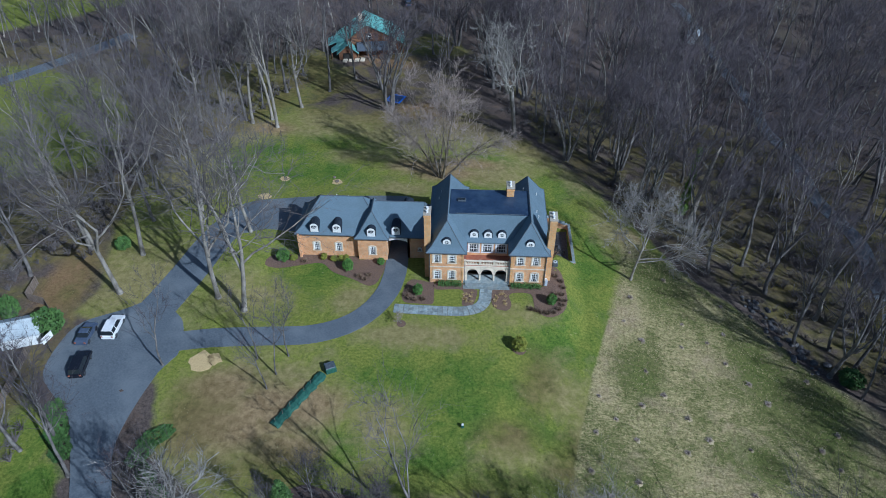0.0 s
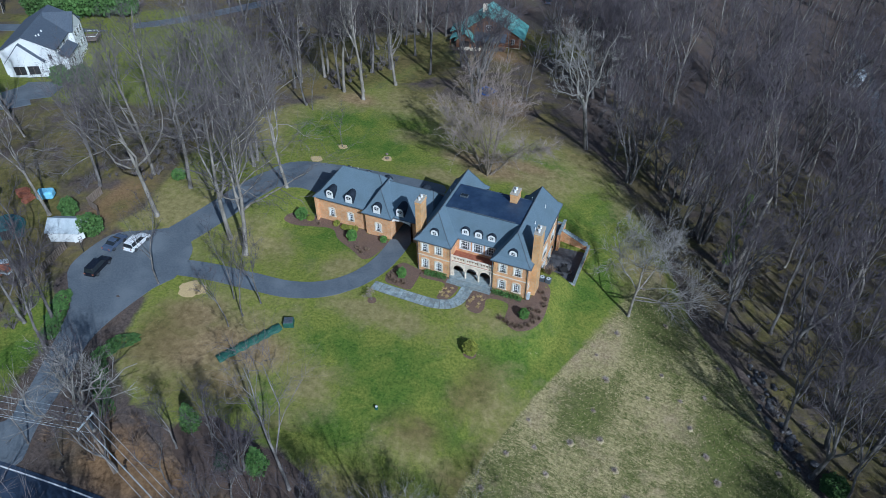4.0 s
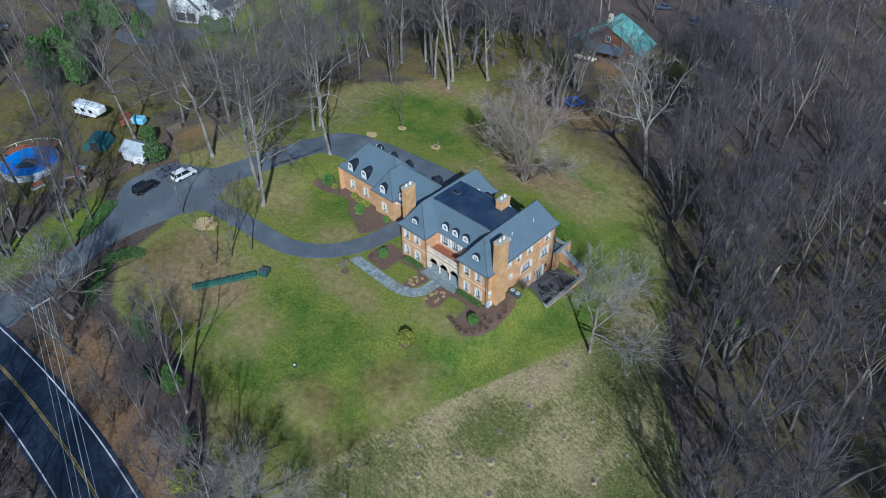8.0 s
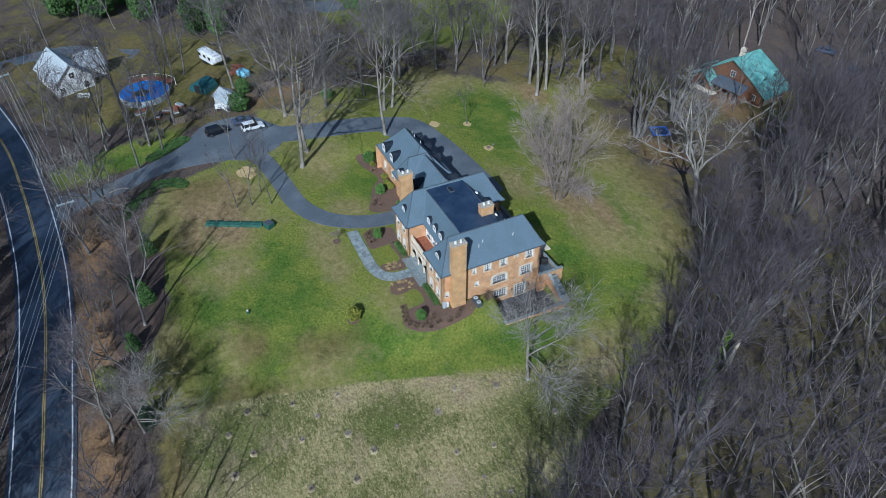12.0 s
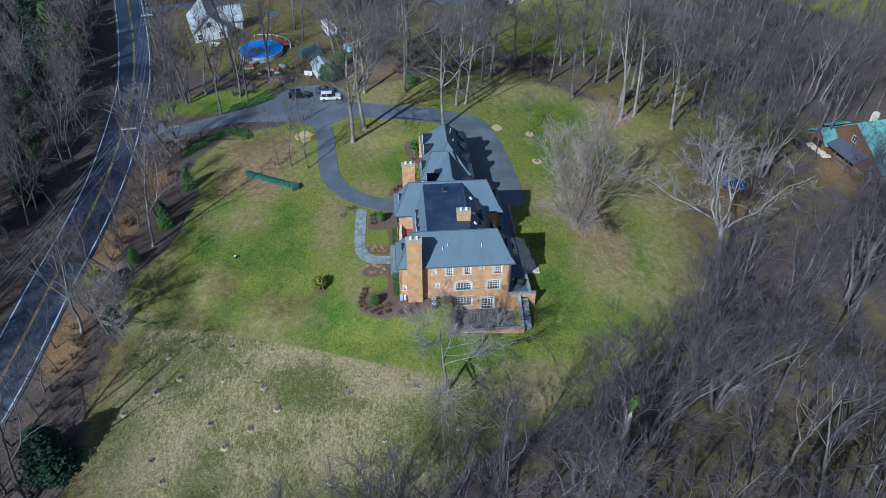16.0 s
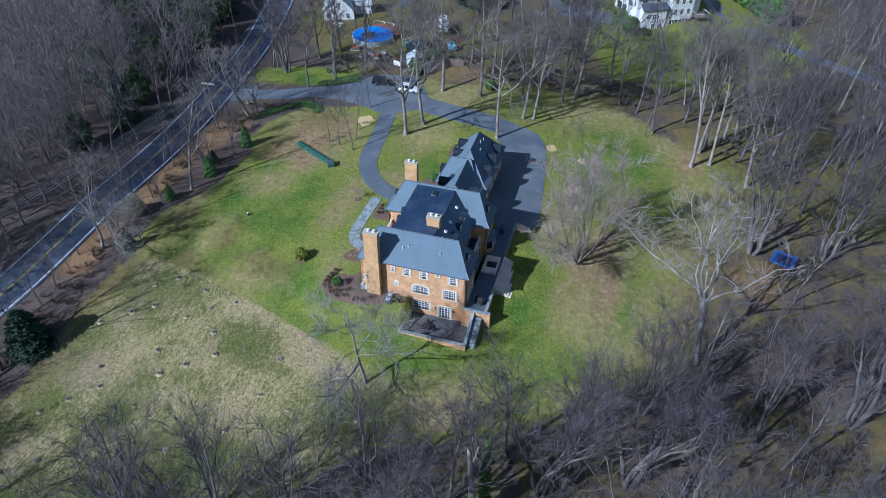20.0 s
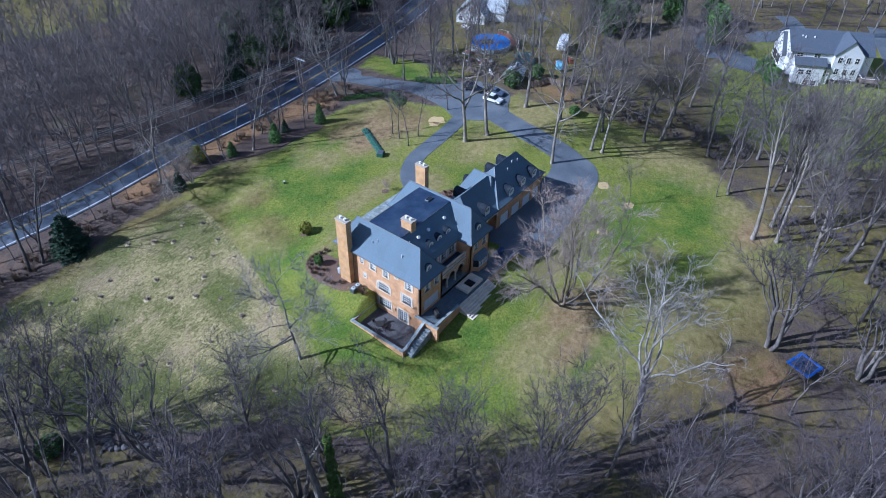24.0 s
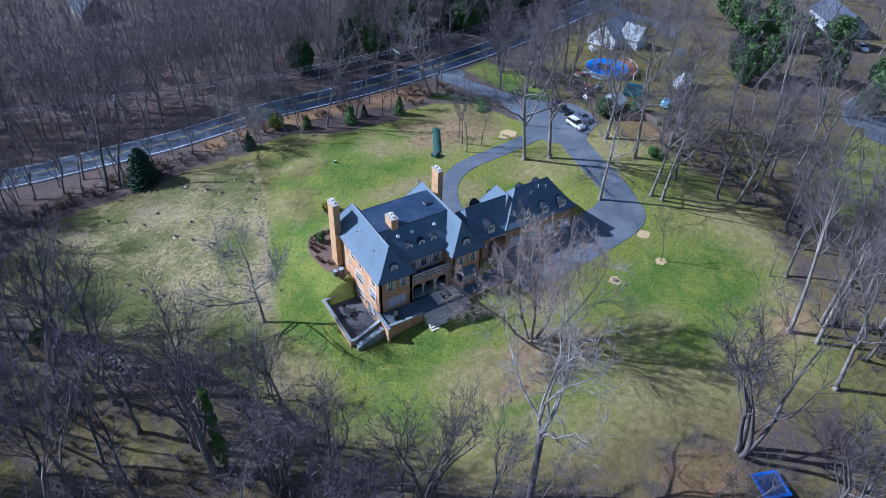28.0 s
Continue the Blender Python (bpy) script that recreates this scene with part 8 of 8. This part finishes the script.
for k in range(4):
    bm = bmesh.new()
    bmesh.ops.create_icosphere(bm, subdivisions=2, radius=0.5)
    for v in bm.verts:
        v.co *= 1 + 0.35 * noise.noise(v.co * 2.2 + Vector((k * 7, 0, 0)))
        v.co.z *= 0.65
    stone.append(bm)
rock_mat = mat("dark_wet_rock", (0.03, 0.03, 0.035), (0.12, 0.115, 0.115), 2.5, 0.6, 0.5, vary=0.3)
rock_meshes = [None] * 4
for k in range(64):
    t = rng.uniform(0, 1)
    x = np.interp(t, [0, 0.3, 0.65, 1], [43.6, 45.8, 48.0, 50.5]) + rng.normal(0, 1.1)
    y = np.interp(t, [0, 0.3, 0.65, 1], [6.5, -0.5, -5.0, -8.5]) + rng.normal(0, 0.9)
    s = rng.uniform(0.35, 1.25)
    at = pose(x, y, gz(x, y) + 0.1 * s, 0, 0, rng.uniform(0, 360)) @ Matrix.Diagonal((s, s * rng.uniform(0.7, 1.2), s, 1))
    if rock_meshes[k % 4] is None:
        rock_meshes[k % 4] = part("boulder", stone[k % 4], rock_mat, None, "dark wet boulder at the creek bank")
        o = rock_meshes[k % 4]
    else:
        o = new("boulder", rock_meshes[k % 4].data)
    o.matrix_basis = at
    tagged(o, "dark wet boulder at the creek bank", "rock", "creek boulders")
IVX, IVY_Y = 36.9, 27.2
Trees.place("grey_a", IVX, IVY_Y, 22, "bare tree wrapped in bright green ivy", "tree", "", 15)
n = 7000
rng = np.random.default_rng(9)
h = 2.0 + rng.uniform(0, 1, n) ** 0.95 * 14.5
a = rng.uniform(0, 6.283, n)
r = (0.45 + 0.45 * np.sin(h * 1.3) ** 2 + 0.25 * rng.uniform(0, 1, n)) * (1 - 0.035 * h)
lx = np.interp(h, [0, 16.5], [0, 0.3])
v, f = leaf_mass(np.c_[r * np.cos(a) + lx, r * np.sin(a), h], 0.16, rng)
ivy = tagged(new("ivy", quick_mesh("ivy", v, f, IVY)), "bright green ivy climbing a bare trunk", "ivy")
ivy.matrix_basis = pose(IVX, IVY_Y, gz(IVX, IVY_Y))
snag = thing("dead_snag", "broken leaning dead trunk with pale wood", "dead tree", pose(38.5, 26.3, gz(38.5, 26.3), 2, 0, 0) @ Matrix.Diagonal((1.35, 1.35, 1.35, 1)))
bm = bmesh.new()
rod(bm, (0, 0, -0.5), (0.3, 0.1, 6), 0.42, 0.34, 9)
rod(bm, (0.3, 0.1, 6), (0.9, 0.0, 12.5), 0.34, 0.2, 9)
rod(bm, (0.6, 0.05, 9.5), (-0.8, 0.4, 11.2), 0.14, 0.07, 6)
part("trunk", bm, BARK_PALE, snag)
bm = bmesh.new()
rod(bm, (0.9, 0.0, 12.4), (1.15, -0.05, 13.4), 0.2, 0.03, 6)
part("broken_top", bm, STONE, snag, "pale splintered top")

# ---- planted rows in the field, tufts and undergrowth ----
FIELD_TWIGS = mat("field_twigs", (0.27, 0.22, 0.19), (0.46, 0.385, 0.335), 1.0, 0.95, vary=0.25)
STRAW_RING = mat("straw_ring", (0.24, 0.195, 0.11), (0.44, 0.37, 0.23), 5.0, 0.95, 0.4, vary=0.45)


def field_shrub(t):
    """A low dome of twigs in a mounded ring of straw."""
    v, f = twig_mass(19, 190, 0.5, 0.62, 0.013)
    new("crown", quick_mesh("crown", v, f, FIELD_TWIGS)).parent = t
    rng, bm, rings = np.random.default_rng(20), bmesh.new(), []
    for r, z in ((0.72, -0.05), (0.52, 0.04), (0.25, 0.04)):
        rings.append([bm.verts.new((r * rng.uniform(0.8, 1.15) * math.cos(k * 0.4833), r * rng.uniform(0.8, 1.15) * math.sin(k * 0.4833), z)) for k in range(13)])
    for a, b in zip(rings, rings[1:]):
        for k in range(13):
            bm.faces.new((a[k], a[(k + 1) % 13], b[(k + 1) % 13], b[k]))
    bm.faces.new(rings[-1])
    part("straw_ring", bm, STRAW_RING, t, "ring of pale straw mulch", True)


rng = np.random.default_rng(15)
k = 0
for i in range(-14, 20):
    for j in range(-14, 20):
        x = 20.2 - 2.4 * i + 3.6 * j + rng.normal(0, 0.35)
        y = -25.3 + 3.45 * i + 2.55 * j + rng.normal(0, 0.35)
        hit, far = inside(np.array([x]), np.array([y]), FIELD)
        if not hit[0] or far[0] < 1.2 or rng.uniform() < 0.58 or x > 50:
            continue
        k += 1
        s = rng.uniform(0.55, 0.98)
        Plants.place("field_bush", field_shrub, "field_shrub", "low grey leafless shrub in a ring of pale straw", "shrub", x, y, (s, s, s), k * 47, "field shrubs")
count, blade_rng = 9000, np.random.default_rng(23)
bxs, bys = blade_rng.uniform(9, 62, 4 * count), blade_rng.uniform(-50, 25, 4 * count)
hit, far = inside(bxs, bys, FIELD)
bxs, bys = bxs[hit][:count], bys[hit][:count]
segs = []
for x, y in zip(bxs, bys):                                                # bent straw, most of it lying over
    z, a = gz(x, y), blade_rng.normal(0.7, 0.9)
    for _ in range(2):
        b, long = a + blade_rng.normal(0, 0.5), blade_rng.uniform(0.15, 0.42)
        segs.append((x, y, z + 0.01, x + long * math.cos(b), y + long * math.sin(b), z + blade_rng.uniform(0.04, 0.2), blade_rng.uniform(0.025, 0.045), 0.0))
v, f = tubes(segs, 1, blade_rng)
tagged(new("dry_grass", quick_mesh("dry_grass", v, f, mat("dry_grass", (0.25, 0.205, 0.095), (0.48, 0.40, 0.225), 0.7, 0.95))), "bent tufts of dry straw-coloured field grass", "grass", kind="stuff")


def undergrowth(name, label, spots, material, seed, high):
    vs, fs, at = [], [], 0
    bv, bf = twig_mass(seed, 34, high, high * 0.75, 0.028)
    rng = np.random.default_rng(seed)
    for x, y in spots:
        a, s = rng.uniform(0, 6.28), rng.uniform(0.6, 1.5)
        turn = np.array([[math.cos(a), -math.sin(a), 0], [math.sin(a), math.cos(a), 0], [0, 0, 1]])
        vs.append(bv @ turn.T * s + np.array([x, y, gz(x, y)]))
        fs.append(bf + at)
        at += len(bv)
    tagged(new(name, quick_mesh(name, np.concatenate(vs), np.concatenate(fs), material)), label, "brush", kind="stuff")


rng = np.random.default_rng(61)
def verge_spots(n, x0, x1, y0, y1):
    out = []
    while len(out) < n:
        x, y = rng.uniform(x0, x1), rng.uniform(y0, y1)
        if clear_of(x, y):
            out.append((x, y))
    return out


undergrowth("roadside_brush", "brown leafless brush beside the road", [p for p in verge_spots(190, -48, 62, -51, -38) if not (-28 < p[0] < 1 and p[1] > -45.5)], BRUSH, 71, 1.5)
undergrowth("wood_edge_brush", "grey leafless brush at the wood's edge", verge_spots(260, 24, 62, -14, 60) + verge_spots(130, -60, 26, 50, 75) + verge_spots(140, -75, -58, -35, 40), TWIG_PALE, 73, 1.5)
